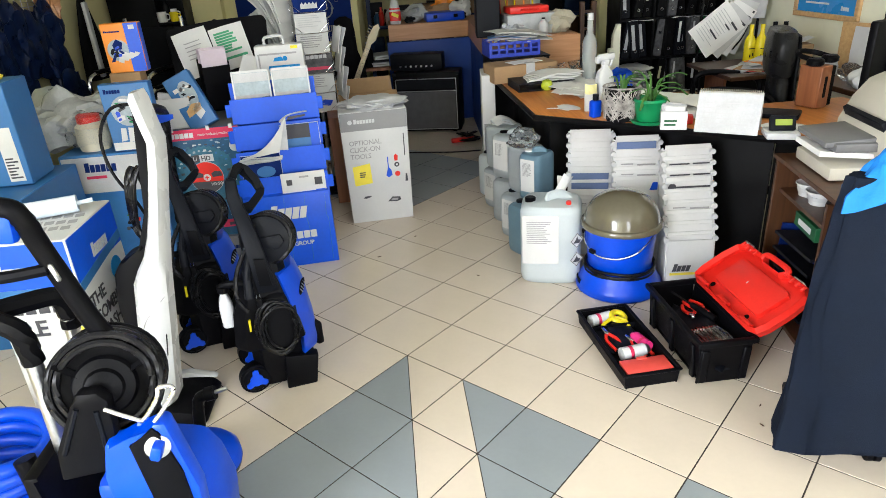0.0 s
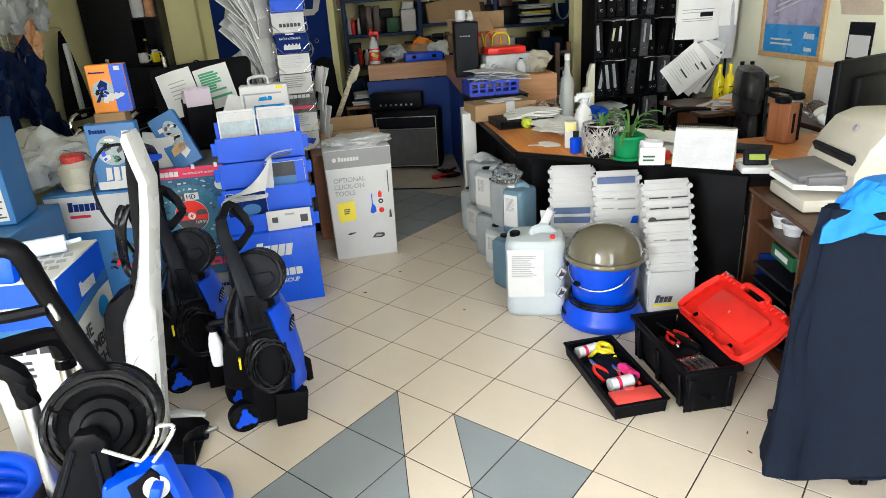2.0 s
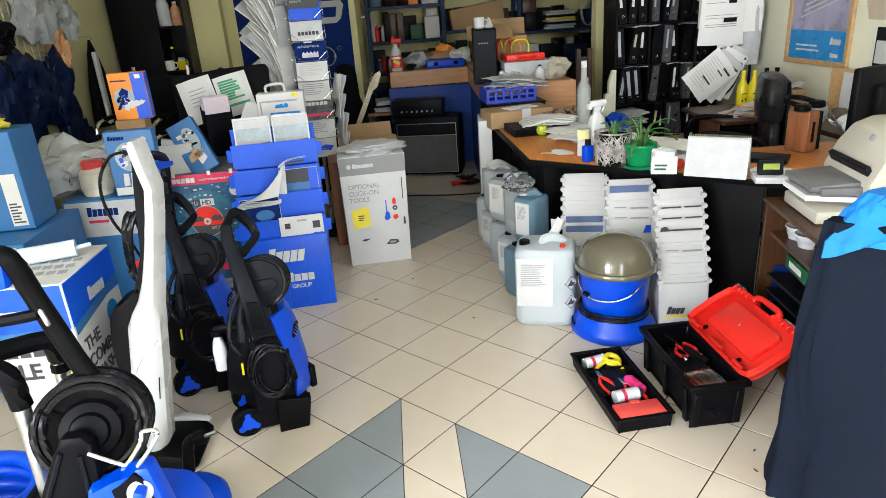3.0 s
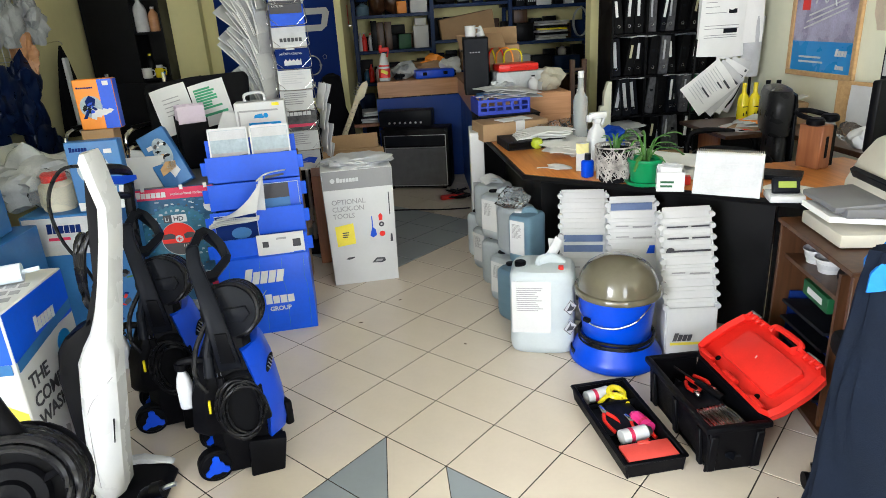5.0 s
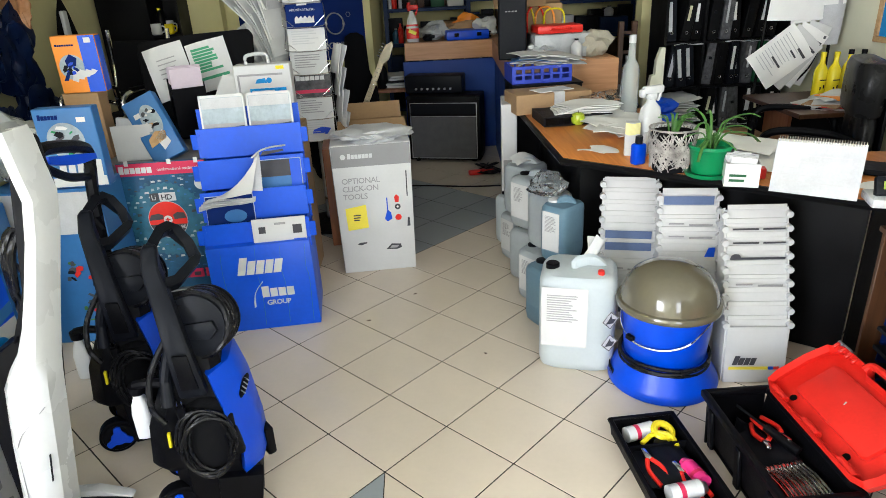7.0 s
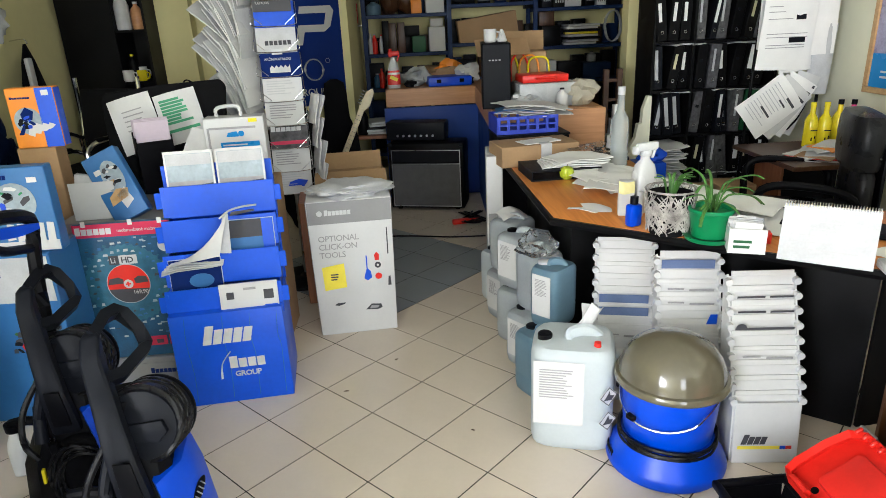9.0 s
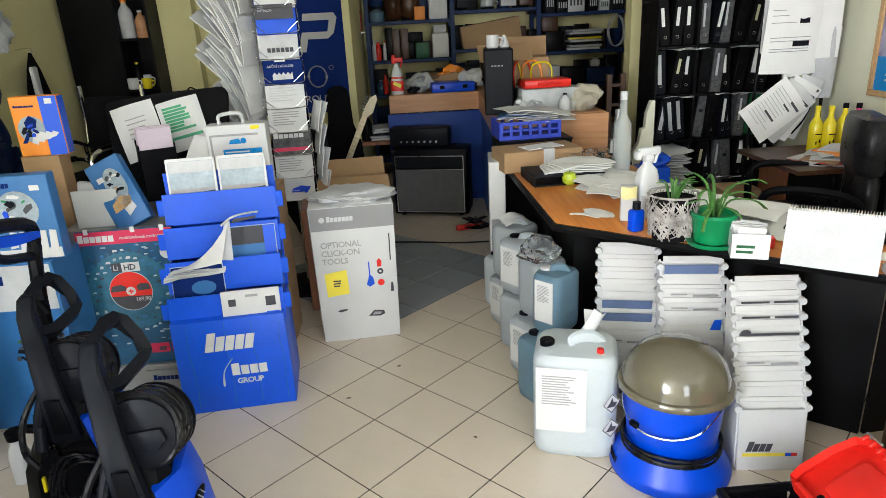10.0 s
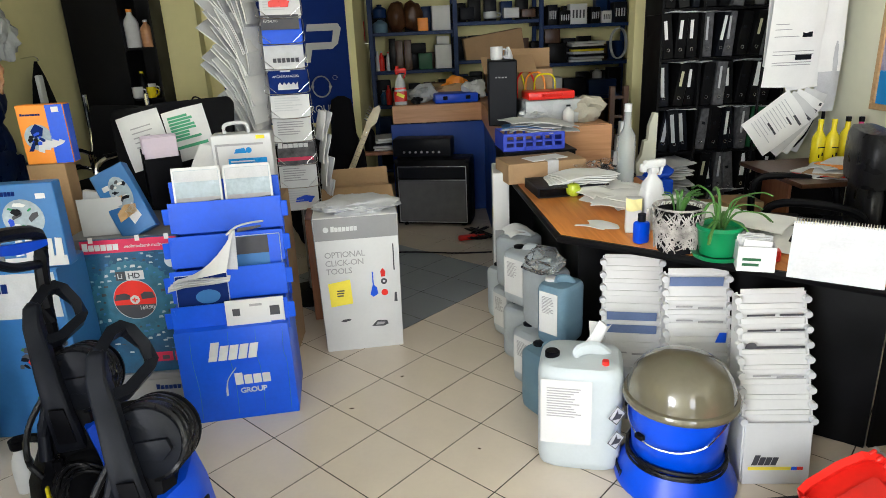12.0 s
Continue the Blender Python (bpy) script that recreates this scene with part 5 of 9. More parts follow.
BWI = back_washer.matrix_basis.inverted()
gun = part(back_washer, "spray_gun", M_BLACK, tube([(-1.09, 2.4, 1.07), (-1.092, 2.44, 1.088), (-1.104, 2.6, 1.06), (-1.114, 2.71, 1.028), (-1.12, 2.735, 0.99), (-1.127, 2.72, 0.9), (-1.13, 2.7, 0.75), (-1.128, 2.69, 0.5)], 0.02, 8, 4),
           tube([(-1.09, 2.4, 1.07), (-1.098, 2.44, 1.036), (-1.112, 2.56, 0.975), (-1.124, 2.66, 0.945), (-1.126, 2.72, 0.93)], 0.014, 8, 4), label="black spray gun with a looped grip", m=BWI)
part(gun, "trigger", M_BLUE, loft([[(-1.1 + 0.022 * u - 0.012, 2.46 + 0.22 * u, 1.062 - 0.045 * u), (-1.1 + 0.022 * u + 0.012, 2.46 + 0.22 * u, 1.062 - 0.045 * u), (-1.1 + 0.022 * u + 0.012, 2.46 + 0.22 * u, 1.04 - 0.04 * u - 0.012 * math.sin(3.14 * u)), (-1.1 + 0.022 * u - 0.012, 2.46 + 0.22 * u, 1.04 - 0.04 * u - 0.012 * math.sin(3.14 * u))] for u in [k / 6 for k in range(7)]]), label="blue trigger")

# white upright floor washer
fw = thing("upright_floor_washer", pose(0, 0, 0), "tall white and black upright floor washer", "floor washer")
SPINE = ((1.19, 2.172), (1.05, 2.15), (0.9, 2.12), (0.74, 2.06), (0.6, 2.02), (0.4, 2.01), (0.0, 2.0))


def leaned(shape, depth=0.0):
    """Bend an upright profile built at y = 0 along the machine's leaning front."""
    def f(bm):
        old = set(bm.verts)
        shape(bm)
        for v in bm.verts:
            if v not in old:
                v.co.y += depth + float(np.interp(-v.co.z, [-z for z, _ in SPINE], [y for _, y in SPINE]))
    return f


def sliced(left, right, t):
    """A moulded cover between two edges, given as (height, left x, right x), bulging forward by t."""
    rings = []
    for z, a, b in zip(left[0], left[1], right):
        c, w = (a + b) / 2, (b - a) / 2
        rings.append([(a, 0.03, z), (a, 0.008, z), (c - 0.6 * w, -t * 0.7, z), (c, -t, z), (c + 0.6 * w, -t * 0.7, z), (b, 0.008, z), (b, 0.085, z)])
    return loft(rings)


FZ = [1.195, 1.17, 1.1, 1.03, 0.93, 0.8, 0.72, 0.66, 0.62, 0.57, 0.4, 0.2, 0.09, 0.075]
FL = [-1.02, -1.034, -1.018, -1.0, -1.012, -1.03, -1.045, -1.065, -1.09, -1.115, -1.14, -1.165, -1.172, -1.155]
FR = [-1.0, -0.99, -0.975, -0.957, -0.966, -0.98, -0.987, -0.993, -0.998, -1.004, -1.026, -1.056, -1.07, -1.085]
part(fw, "white_shell", M_WHITE, leaned(sliced((FZ, FL), FR, 0.022)), label="glossy white front shell")
part(fw, "shell_seam", M_GREYPRINT, leaned(tube([(-1.115, -0.014, 0.4), (-1.085, -0.023, 0.45), (-1.016, -0.008, 0.52)], 0.0012, 5, 3)), leaned(tube([(-1.115, -0.014, 0.4), (-1.125, -0.02, 0.25), (-1.13, -0.02, 0.13)], 0.0012, 5, 3)))
part(fw, "rear_tank", M_BLACK, leaned(prism([(-1.045, 1.175), (-1.03, 1.05), (-1.05, 0.8), (-1.075, 0.67), (-1.155, 0.645), (-1.185, 0.6), (-1.195, 0.5), (-1.19, 0.3), (-1.2, 0.06), (-1.11, 0.06), (-1.06, 0.4), (-1.02, 0.8), (-0.985, 1.03), (-1.005, 1.16)], 0.031, 0.14, 0.012)), label="black rear tank")
part(fw, "side_slot", M_DKGREY, leaned(box(-1.05, -0.006, 0.33, 0.004, 0.006, 0.09, 0.002, ry=10)))
part(fw, "grip_back", M_BLACK, leaned(tube([(-1.03, 0.045, 1.17), (-1.0, 0.05, 1.1), (-0.985, 0.05, 1.02), (-0.995, 0.045, 0.92)], 0.016, 8, 4)))
part(fw, "power_cord", M_RUBBER, tube([(-1.02, 2.21, 1.15), (-1.11, 2.22, 1.14), (-1.17, 2.22, 1.05), (-1.17, 2.23, 0.92), (-1.12, 2.24, 0.8), (-1.07, 2.2, 0.72)], 0.006, 6, 6))
for k in range(6):
    part(fw, "cord_turn", M_RUBBER, tube([(-1.05 - 0.008 * k, 2.2 + 0.01 * (k % 3), 0.93), (-1.085 - 0.006 * k, 2.18, 0.88), (-1.105 - 0.006 * k, 2.17 + 0.006 * k, 0.74 - 0.006 * k), (-1.085, 2.16, 0.69), (-1.05, 2.19, 0.76)], 0.0065, 6, 4, closed=True))
part(fw, "floor_head", M_BLACK, prism([(-1.2, 0.0), (-0.97, 0.0), (-0.955, 0.02), (-0.98, 0.05), (-1.08, 0.072), (-1.18, 0.072), (-1.215, 0.03)], 1.95, 2.19, 0.01))
part(fw, "head_cover", M_WHITE, prism([(-1.22, 0.055), (-1.18, 0.09), (-1.07, 0.093), (-0.98, 0.066), (-0.965, 0.056), (-1.07, 0.075), (-1.18, 0.075)], 2.17, 2.205, 0.004), label="white swept head cover")
part(fw, "swivel_joint", M_WHITE, lathe([(0.04, 0.05), (0.05, 0.07), (0.045, 0.1), (0.02, 0.115)], c=(-1.13, 2.04, 0.0), n=20))

# large pressure washer with hose reel
bw = thing("large_pressure_washer", pose(-0.9, 1.3, 0), "large blue and black pressure washer with a front hose reel", "pressure washer")
part(bw, "body", M_BLUE, prism([(-0.06, 0.1), (0.13, 0.08), (0.19, 0.12), (0.205, 0.26), (0.185, 0.36), (0.15, 0.42), (0.06, 0.44), (-0.06, 0.44)], -0.11, 0.12, 0.025), label="glossy blue moulded body")
part(bw, "nose", M_BLUE, prism([(0.0, 0.2), (0.195, 0.2), (0.205, 0.44), (0.168, 0.635), (0.142, 0.635), (0.09, 0.595), (0.025, 0.595), (0.0, 0.5)], -0.155, -0.1, 0.012), label="glossy blue front nose")
part(bw, "reel_hub", M_BLACK, lathe([(0.06, 0.03), (0.072, 0.05), (0.066, 0.062), (0.045, 0.066), (0.04, 0.078), (0.02, 0.084), (0.002, 0.084)], n=32, m=Matrix.Translation((0, 0, 0.667)) @ Vector((0.25, -0.93, 0.28)).to_track_quat("Z", "Y").to_matrix().to_4x4()))
part(bw, "chassis", M_BLACK, prism([(-0.2, 0.03), (0.14, 0.03), (0.17, 0.09), (-0.15, 0.12), (-0.16, 0.5), (-0.2, 0.5)], -0.13, 0.18, 0.012))
part(bw, "control_panel", M_BLACK, prism([(0.08, 0.588), (0.1, 0.597), (0.138, 0.628), (0.152, 0.615), (0.18, 0.5), (0.185, 0.4), (0.1, 0.4)], -0.161, -0.15, 0.003))
part(bw, "dial_ring", M_SILVER, lathe([(0.0235, 0), (0.028, 0.002), (0.028, 0.005), (0.0235, 0.006)], n=28, m=pose(0.143, -0.16, 0.58, 80, 0, 12)))
part(bw, "dial", M_BLUE, box(0.146, -0.174, 0.58, 0.024, 0.034, 0.038, 0.006, ry=20))
part(bw, "emblem", M_PAPERG, rect(0.1, 0.28, 0.15, 0.292, -0.157), flat(ring_poly(0.085, 0.286, 0.011, 14), -0.157, 0.001))
reel = hose_reel(bw, (0.0, 0.0, 0.667), 0.128, 0.1, (0.25, -0.93, 0.28))
part(bw, "reel_bracket", M_BLACK, prism([(-0.015, 0.715), (0.03, 0.715), (0.05, 0.69), (0.035, 0.5), (-0.11, 0.48), (-0.1, 0.56), (-0.035, 0.68)], -0.128, -0.092, 0.008))
part(bw, "bracket_rib", M_DKGREY, tube([(-0.02, -0.13, 0.68), (-0.08, -0.13, 0.56)], 0.006, 6, 1))
part(bw, "bracket_rib", M_DKGREY, tube([(0.02, -0.13, 0.67), (0.015, -0.13, 0.54)], 0.006, 6, 1))
part(bw, "rear_bracket", M_BLACK, box(0.0, 0.1, 0.56, 0.1, 0.03, 0.3, 0.01))
part(bw, "crank", M_STEEL, tube([(0.045, -0.14, 0.68), (0.11, -0.15, 0.652), (0.128, -0.15, 0.652), (0.158, -0.135, 0.69), (0.165, -0.125, 0.712), (0.194, -0.12, 0.704), (0.176, -0.135, 0.672), (0.146, -0.15, 0.64)], 0.0052, 8, 5))
for x, z0, z1, y in ((-0.141, 0.42, 0.765, -0.02), (-0.123, 0.45, 0.77, 0.14)):
    part(bw, "handle_tube", M_SILVER, cyl((x - 0.012, y, z0), (x, y, z1), 0.0185, n=18), label="brushed aluminium tube")
part(bw, "handle", M_BLACK, tube([(-0.141, -0.02, 0.745), (-0.142, -0.02, 0.79), (-0.15, -0.02, 0.83), (-0.2, -0.015, 0.86), (-0.26, 0.0, 0.87)], 0.025, 8, 4), label="black moulded handle bar")
part(bw, "handle", M_BLACK, tube([(-0.123, 0.14, 0.745), (-0.122, 0.14, 0.79), (-0.13, 0.13, 0.835), (-0.18, 0.08, 0.85), (-0.24, 0.0, 0.865)], 0.025, 8, 4), label="black moulded handle bar")
part(bw, "spray_gun", M_BLACK, tube([(0.02, 0.02, 0.76), (-0.005, 0.015, 0.83), (-0.05, 0.0, 1.02), (-0.058, -0.015, 1.09), (-0.085, -0.02, 1.12), (-0.2, -0.02, 1.13)], 0.023, 10, 6), tube([(-0.045, -0.01, 0.97), (-0.12, -0.02, 0.965), (-0.22, -0.02, 0.96)], 0.014, 8, 4))
part(bw, "gun_cover", M_BLUE, box(-0.145, -0.02, 1.085, 0.15, 0.042, 0.075, 0.016, ry=6), label="blue spray gun cover")
part(bw, "gun_lock", M_SILVER, box(-0.028, -0.021, 0.965, 0.011, 0.012, 0.045, 0.004, ry=-14))
for sx in (-1, 1):
    spoke_wheel(bw, (sx * 0.13 - 0.06, 0.2, 0.12), 0.12, 0.05, (1, 0, 0))
part(bw, "power_cord", M_RUBBER, *[tube([(-0.02, -0.19, 0.36 - 0.01 * k), (0.05, -0.2, 0.35 - 0.012 * k), (0.07, -0.2, 0.25), (0.0, -0.2, 0.2 - 0.008 * k), (-0.05, -0.2, 0.27)], 0.0075, 6, 4, closed=True) for k in range(5)])
part(bw, "cord_hook", M_BLUE, cyl((-0.03, -0.15, 0.37), (-0.03, -0.21, 0.37), 0.028, n=16), label="blue cord hook")
pc = thing("patio_cleaner", pose(-0.93, 1.72, 0), "round blue patio surface cleaner on the floor", "surface cleaner")
part(pc, "dome", M_BLUE, lathe([(0.13, 0.015), (0.142, 0.02), (0.14, 0.05), (0.12, 0.075), (0.08, 0.09), (0.02, 0.095)], n=36))
part(pc, "skirt", M_RUBBER, lathe([(0.136, 0.0), (0.14, 0.016), (0.12, 0.016)], n=36))
part(pc, "joint", M_BLACK, cyl((0, 0, 0.09), (0.02, 0.03, 0.16), 0.03, 0.02, 14), box(-0.02, -0.05, 0.09, 0.07, 0.09, 0.012, 0.004))
part(pc, "lance_stub", M_BLACK, tube([(0.02, 0.03, 0.15), (0.03, 0.05, 0.24), (0.06, 0.05, 0.262)], 0.02, 10, 4), cyl((0.06, 0.05, 0.262), (0.09, 0.05, 0.268), 0.024, n=12))
part(pc, "nozzle_tip", M_SILVER, cyl((0.09, 0.05, 0.268), (0.13, 0.05, 0.28), 0.007, n=10))
hc = thing("blue_hose_coil", pose(-1.5, 1.62, 0), "coiled bright blue suction hose", "hose")
for k in range(6):
    part(hc, "hose_turn", M_BLUE, tube([((0.19 - 0.012 * (k % 2)) * math.cos(t), 0.15 * math.sin(t), 0.03 + 0.045 * k + 0.012 * math.sin(2 * t + k)) for t in [i * 0.524 for i in range(12)]], 0.024, 10, 3, closed=True))
part(hc, "cuff", M_BLACK, cyl((0.17, -0.1, 0.28), (0.2, -0.13, 0.12), 0.03, 0.026, 16))

# ================= cartons on the left =================


def carton(x0, x1, y0, y1, z0, z1, material, label, rz=0.0, name="carton", group=""):
    cx, cy = (x0 + x1) / 2, (y0 + y1) / 2
    c = thing(name, pose(cx, cy, z0, 0, 0, rz), label, "carton", group=group)
    w, d, h = x1 - x0, y1 - y0, z1 - z0
    part(c, "box", material, box(0, 0, h / 2, w, d, h, 0.004))
    c["w"] = w
    return c, w, d, h


cw, w, d, h = carton(-1.56, -1.27, 1.98, 2.37, 0, 0.775, M_WHITEBOX, "white carton with blue header of an upright combi washer")
part(cw, "header_print", M_BLUECARD, box(w / 2 + 0.0008, 0, h - 0.085, 0.0012, d - 0.012, 0.16), box(0, -d / 2 - 0.0008, h - 0.085, w - 0.012, 0.0012, 0.16))
part(cw, "swoosh", M_LTBLUE, prism([(-d / 2 + 0.01, h - 0.2), (d / 2 - 0.01, h - 0.15), (d / 2 - 0.01, h - 0.115), (-d / 2 + 0.01, h - 0.165)], 0, -0.001, m=pose(w / 2 + 0.002, 0, 0, 0, 0, 90)), rect(-w / 2 + 0.01, h - 0.2, w / 2 - 0.01, h - 0.165, -d / 2 - 0.002))
part(cw, "yellow_flash", M_YELLOW, flat([(w / 2 - 0.07, h - 0.3), (w / 2 - 0.005, h - 0.34), (w / 2 - 0.005, h - 0.4), (w / 2 - 0.02, h - 0.4)], -d / 2 - 0.001, 0.001))
part(cw, "round_badge", M_POSTERBLUE, prism(ring_poly(0.09, h - 0.235, 0.045), 0, -0.001, m=pose(w / 2 + 0.0025, 0, 0, 0, 0, 90)))
part(cw, "round_badge", M_POSTERBLUE, flat(ring_poly(0.04, h - 0.5, 0.04), -d / 2 - 0.001, 0.001))
words(cw, "THE\nCOMBI\nWASHER", 0.068, pose(w / 2 + 0.003, -0.16, h - 0.28, 0, 0, 90), M_PRINT, bold=0.001)
words(cw, "PERFECT\nFOR DAILY\nUSE", 0.014, pose(0.006, -d / 2 - 0.003, h - 0.49), M_WHITE)
logo(cw, -0.07, h - 0.13, 0.13, 0.05, 6, M_WHITE, slant=0.1, y=0, m=pose(w / 2 + 0.002, 0.02, 0, 0, 0, 90))
logo(cw, -0.1, h - 0.12, 0.12, 0.045, 6, M_WHITE, slant=0.1, y=-d / 2 - 0.002)
words(cw, "CLE", 0.085, pose(-0.135, -d / 2 - 0.003, h - 0.345), M_PRINT, bold=0.0016)
for k, x in enumerate((-0.1, -0.055, -0.01, 0.035)):
    part(cw, "headline_block", M_PRINT, flat([(x, h - 0.26), (x + 0.036, h - 0.26), (x + 0.036 - 0.006 * (k % 2), h - 0.205), (x + 0.006 * (k % 2), h - 0.205)], -d / 2 - 0.001, 0.001))
part(cw, "product_print", M_GREYPRINT, *[prism([(x, z), (x + 0.03, z + 0.004), (x + 0.034, z + 0.07), (x + 0.01, z + 0.08)], 0, -0.001, m=pose(w / 2 + 0.002, 0, 0, 0, 0, 90)) for x, z in ((-0.12, 0.2), (-0.05, 0.21), (0.02, 0.2), (-0.1, 0.08), (0.04, 0.09))])
part(cw, "top_print", M_GREYPRINT, *[box(-0.1 + 0.04 * i, 0.02 + 0.06 * j - 0.1, h + 0.0006, 0.03, 0.035, 0.0008, rz=15) for i in range(6) for j in range(3)])
solo("paint_roller_sleeve", M_ROLLER, "white roller sleeve with blue flecks on a carton", "roller sleeve", pose(-1.42, 2.2, 0.778, 0, 0, 12), cyl((-0.14, 0, 0.032), (0.1, 0.03, 0.032), 0.031, n=24), tube([(0.1, 0.03, 0.032), (0.15, 0.035, 0.036)], 0.008, 6, 1))

lb, w, d, h = carton(-2.1, -1.81, 2.86, 3.1, 0.72, 1.165, M_LTBLUE, "light blue machine carton with white label strip", 4)
part(lb, "photo_print", M_PHOTO, flat(ring_poly(-0.02, 0.29, 0.08), -d / 2 - 0.001, 0.001), flat(ring_poly(-0.06, 0.1, 0.05, 20, 0.06), -d / 2 - 0.001, 0.001))
picture(lb, -0.02, 0.29, 0.075, -d / 2 - 0.0022, 41, [M_PRINT, M_DKGREY, M_PAPER], 10)
part(lb, "barcode_label", M_PAPER, rect(0.055, 0.02, 0.12, 0.26, -d / 2 - 0.001))
bars(lb, 0.062, 0.03, 0.05, 0.1, 7, M_PRINT, y=-d / 2 - 0.0025, seed=8)
solo("yellow_bag", M_YELLOW, "yellow plastic wrapping on a carton", "bag", pose(-1.94, 2.98, 1.165), crumple(0, 0, 0.02, 0.18, 0.14, 0.05, 9, 2, 0.5))
st, w, d, h = carton(-2.3, -1.76, 2.66, 3.2, 0, 0.715, M_LTBLUE, "large light blue carton standing on the floor", 0)
cm, w, d, h = carton(-1.87, -1.40, 3.26, 3.5, 0, 0.735, M_LTBLUE, "light blue and white carton of a compact washer", 0)
d3 = d
part(cm, "white_panel", M_PAPERG, rect(-w / 2 + 0.01, h - 0.2, w / 2 - 0.01, h - 0.012, -d / 2 - 0.001))
logo(cm, -0.12, h - 0.09, 0.16, 0.05, 6, M_NAVY, slant=0.08, y=-d / 2 - 0.0025)
part(cm, "small_print", M_MAGENTA, rect(-0.12, h - 0.125, -0.02, h - 0.11, -d / 2 - 0.0025))
nb, w, d, h = carton(-1.59, -1.352, 3.28, 3.345, 0.737, 1.07, M_LTBLUE, "light blue carton with photo print and white sheets", 3)
part(nb, "photo_print", M_PHOTO, flat(ring_poly(-0.01, 0.2, 0.075), -d / 2 - 0.001, 0.001))
picture(nb, -0.01, 0.2, 0.075, -d / 2 - 0.0022, 5, [M_PRINT, M_GREEN, M_DKGREY, M_BLUE, M_PAPER], 14)
part(nb, "picture_card", M_WHITEBOX, *[flat([(-0.07 + 0.036 * i, 0.05 - 0.006 * i), (-0.04 + 0.036 * i, 0.055 - 0.006 * i), (-0.035 + 0.036 * i, 0.115), (-0.06 + 0.036 * i, 0.118)], -d / 2 - 0.0035, 0.001) for i in range(5)])
logo(nb, -0.1, h - 0.045, 0.08, 0.022, 6, M_NAVY, slant=0.08, y=-d / 2 - 0.001)
part(nb, "price_sticker", M_PAPER, rect(0.05, h - 0.06, 0.085, h - 0.04, -d / 2 - 0.001))
part(nb, "white_base", M_WHITEBOX, rect(-w / 2 + 0.005, 0.005, w / 2 - 0.005, 0.045, -d / 2 - 0.0009))
for k, (cx, cz) in enumerate(((0.08, 0.2), (0.02, 0.36), (0.15, 0.3), (0.17, 0.42), (0.12, 0.1))):
    picture(cm, cx, cz, 0.07, -d3 / 2 - 0.001, 20 + k, [M_RED, M_PRINT, M_DKGREY, M_LEAF, M_PRINT, M_NAVY], 9)
part(st, "white_panel", M_PAPERG, rect(-0.24, 0.5, 0.24, 0.7, -0.272))
logo(st, -0.05, 0.6, 0.2, 0.06, 6, M_NAVY, slant=0.08, y=-0.274)
for k, (cx, cz) in enumerate(((0.12, 0.12), (0.18, 0.24), (0.1, 0.34), (0.02, 0.2))):
    picture(st, cx, cz, 0.08, -0.271, 30 + k, [M_PRINT, M_RED, M_DKGREY, M_NAVY, M_LEAF], 9)
solo("plastic_bag", M_BAG, "crumpled grey plastic bag on the cartons", "bag", pose(-1.9, 3.55, 0.74), crumple(0, 0.0, 0.12, 0.5, 0.4, 0.3, 2, 4, 0.45))
jr = thing("jar_in_bag", pose(-1.72, 3.38, 0.737), "white plastic jar with a red lid in clear wrap", "jar")
part(jr, "jar", mat("cream_powder", (0.62, 0.58, 0.46), 0.6), lathe([(0.07, 0), (0.075, 0.01), (0.075, 0.12), (0.05, 0.14), (0.01, 0.14)], n=24))
part(jr, "lid", M_RED, lathe([(0.055, 0.14), (0.055, 0.172), (0.045, 0.178), (0.005, 0.178)], n=24))
part(jr, "wrap", M_CLEAR, crumple(0, 0, 0.09, 0.26, 0.2, 0.2, 6, 3, 0.3))

# carton stack carrying the middle display
for i, (z0, z1) in enumerate(((0, 0.36), (0.362, 0.735))):
    carton(-1.56, -1.06, 3.66, 4.2, z0, z1, M_GREYBOX, "grey printed cardboard carton in a stack", 0, group="stacked cartons")
carton(-1.41, -1.02, 3.46, 3.64, 0, 0.148, M_GREYBOX, "low grey carton under the saw blade poster", 0)
pb = thing("poster_board", pose(-1.212, 3.49, 0.15, -1.5, 0, 2), "teal saw blade poster board with red header", "poster")
part(pb, "board", M_TEAL, box(0, 0, 0.312, 0.4, 0.02, 0.624, 0.002))
part(pb, "header_print", M_MAGENTA, rect(-0.198, 0.565, 0.198, 0.622, -0.0105))
logo(pb, -0.19, 0.577, 0.15, 0.034, 6, M_WHITE, y=-0.0125, slant=0.05)
words(pb, "neobmedzené možnosti", 0.0205, pose(-0.02, -0.0128, 0.584), M_WHITE)
BCX, BCZ = -0.015, 0.35
M_BLADE = mat("blue_grey_print", (0.03, 0.13, 0.21), 0.4, var=0.35, scale=30)
part(pb, "saw_blade_print", M_BLADE, flat([(BCX + (0.172 + (0.009 if k % 2 else 0)) * math.cos(math.pi * k / 40), BCZ + (0.172 + (0.009 if k % 2 else 0)) * math.sin(math.pi * k / 40)) for k in range(80)], -0.0105, 0.001))
M_PICT = [M_PHOTO, M_LTBLUE, M_BLADE, M_PAPERG, M_PRINT]
rq = random.Random(33)
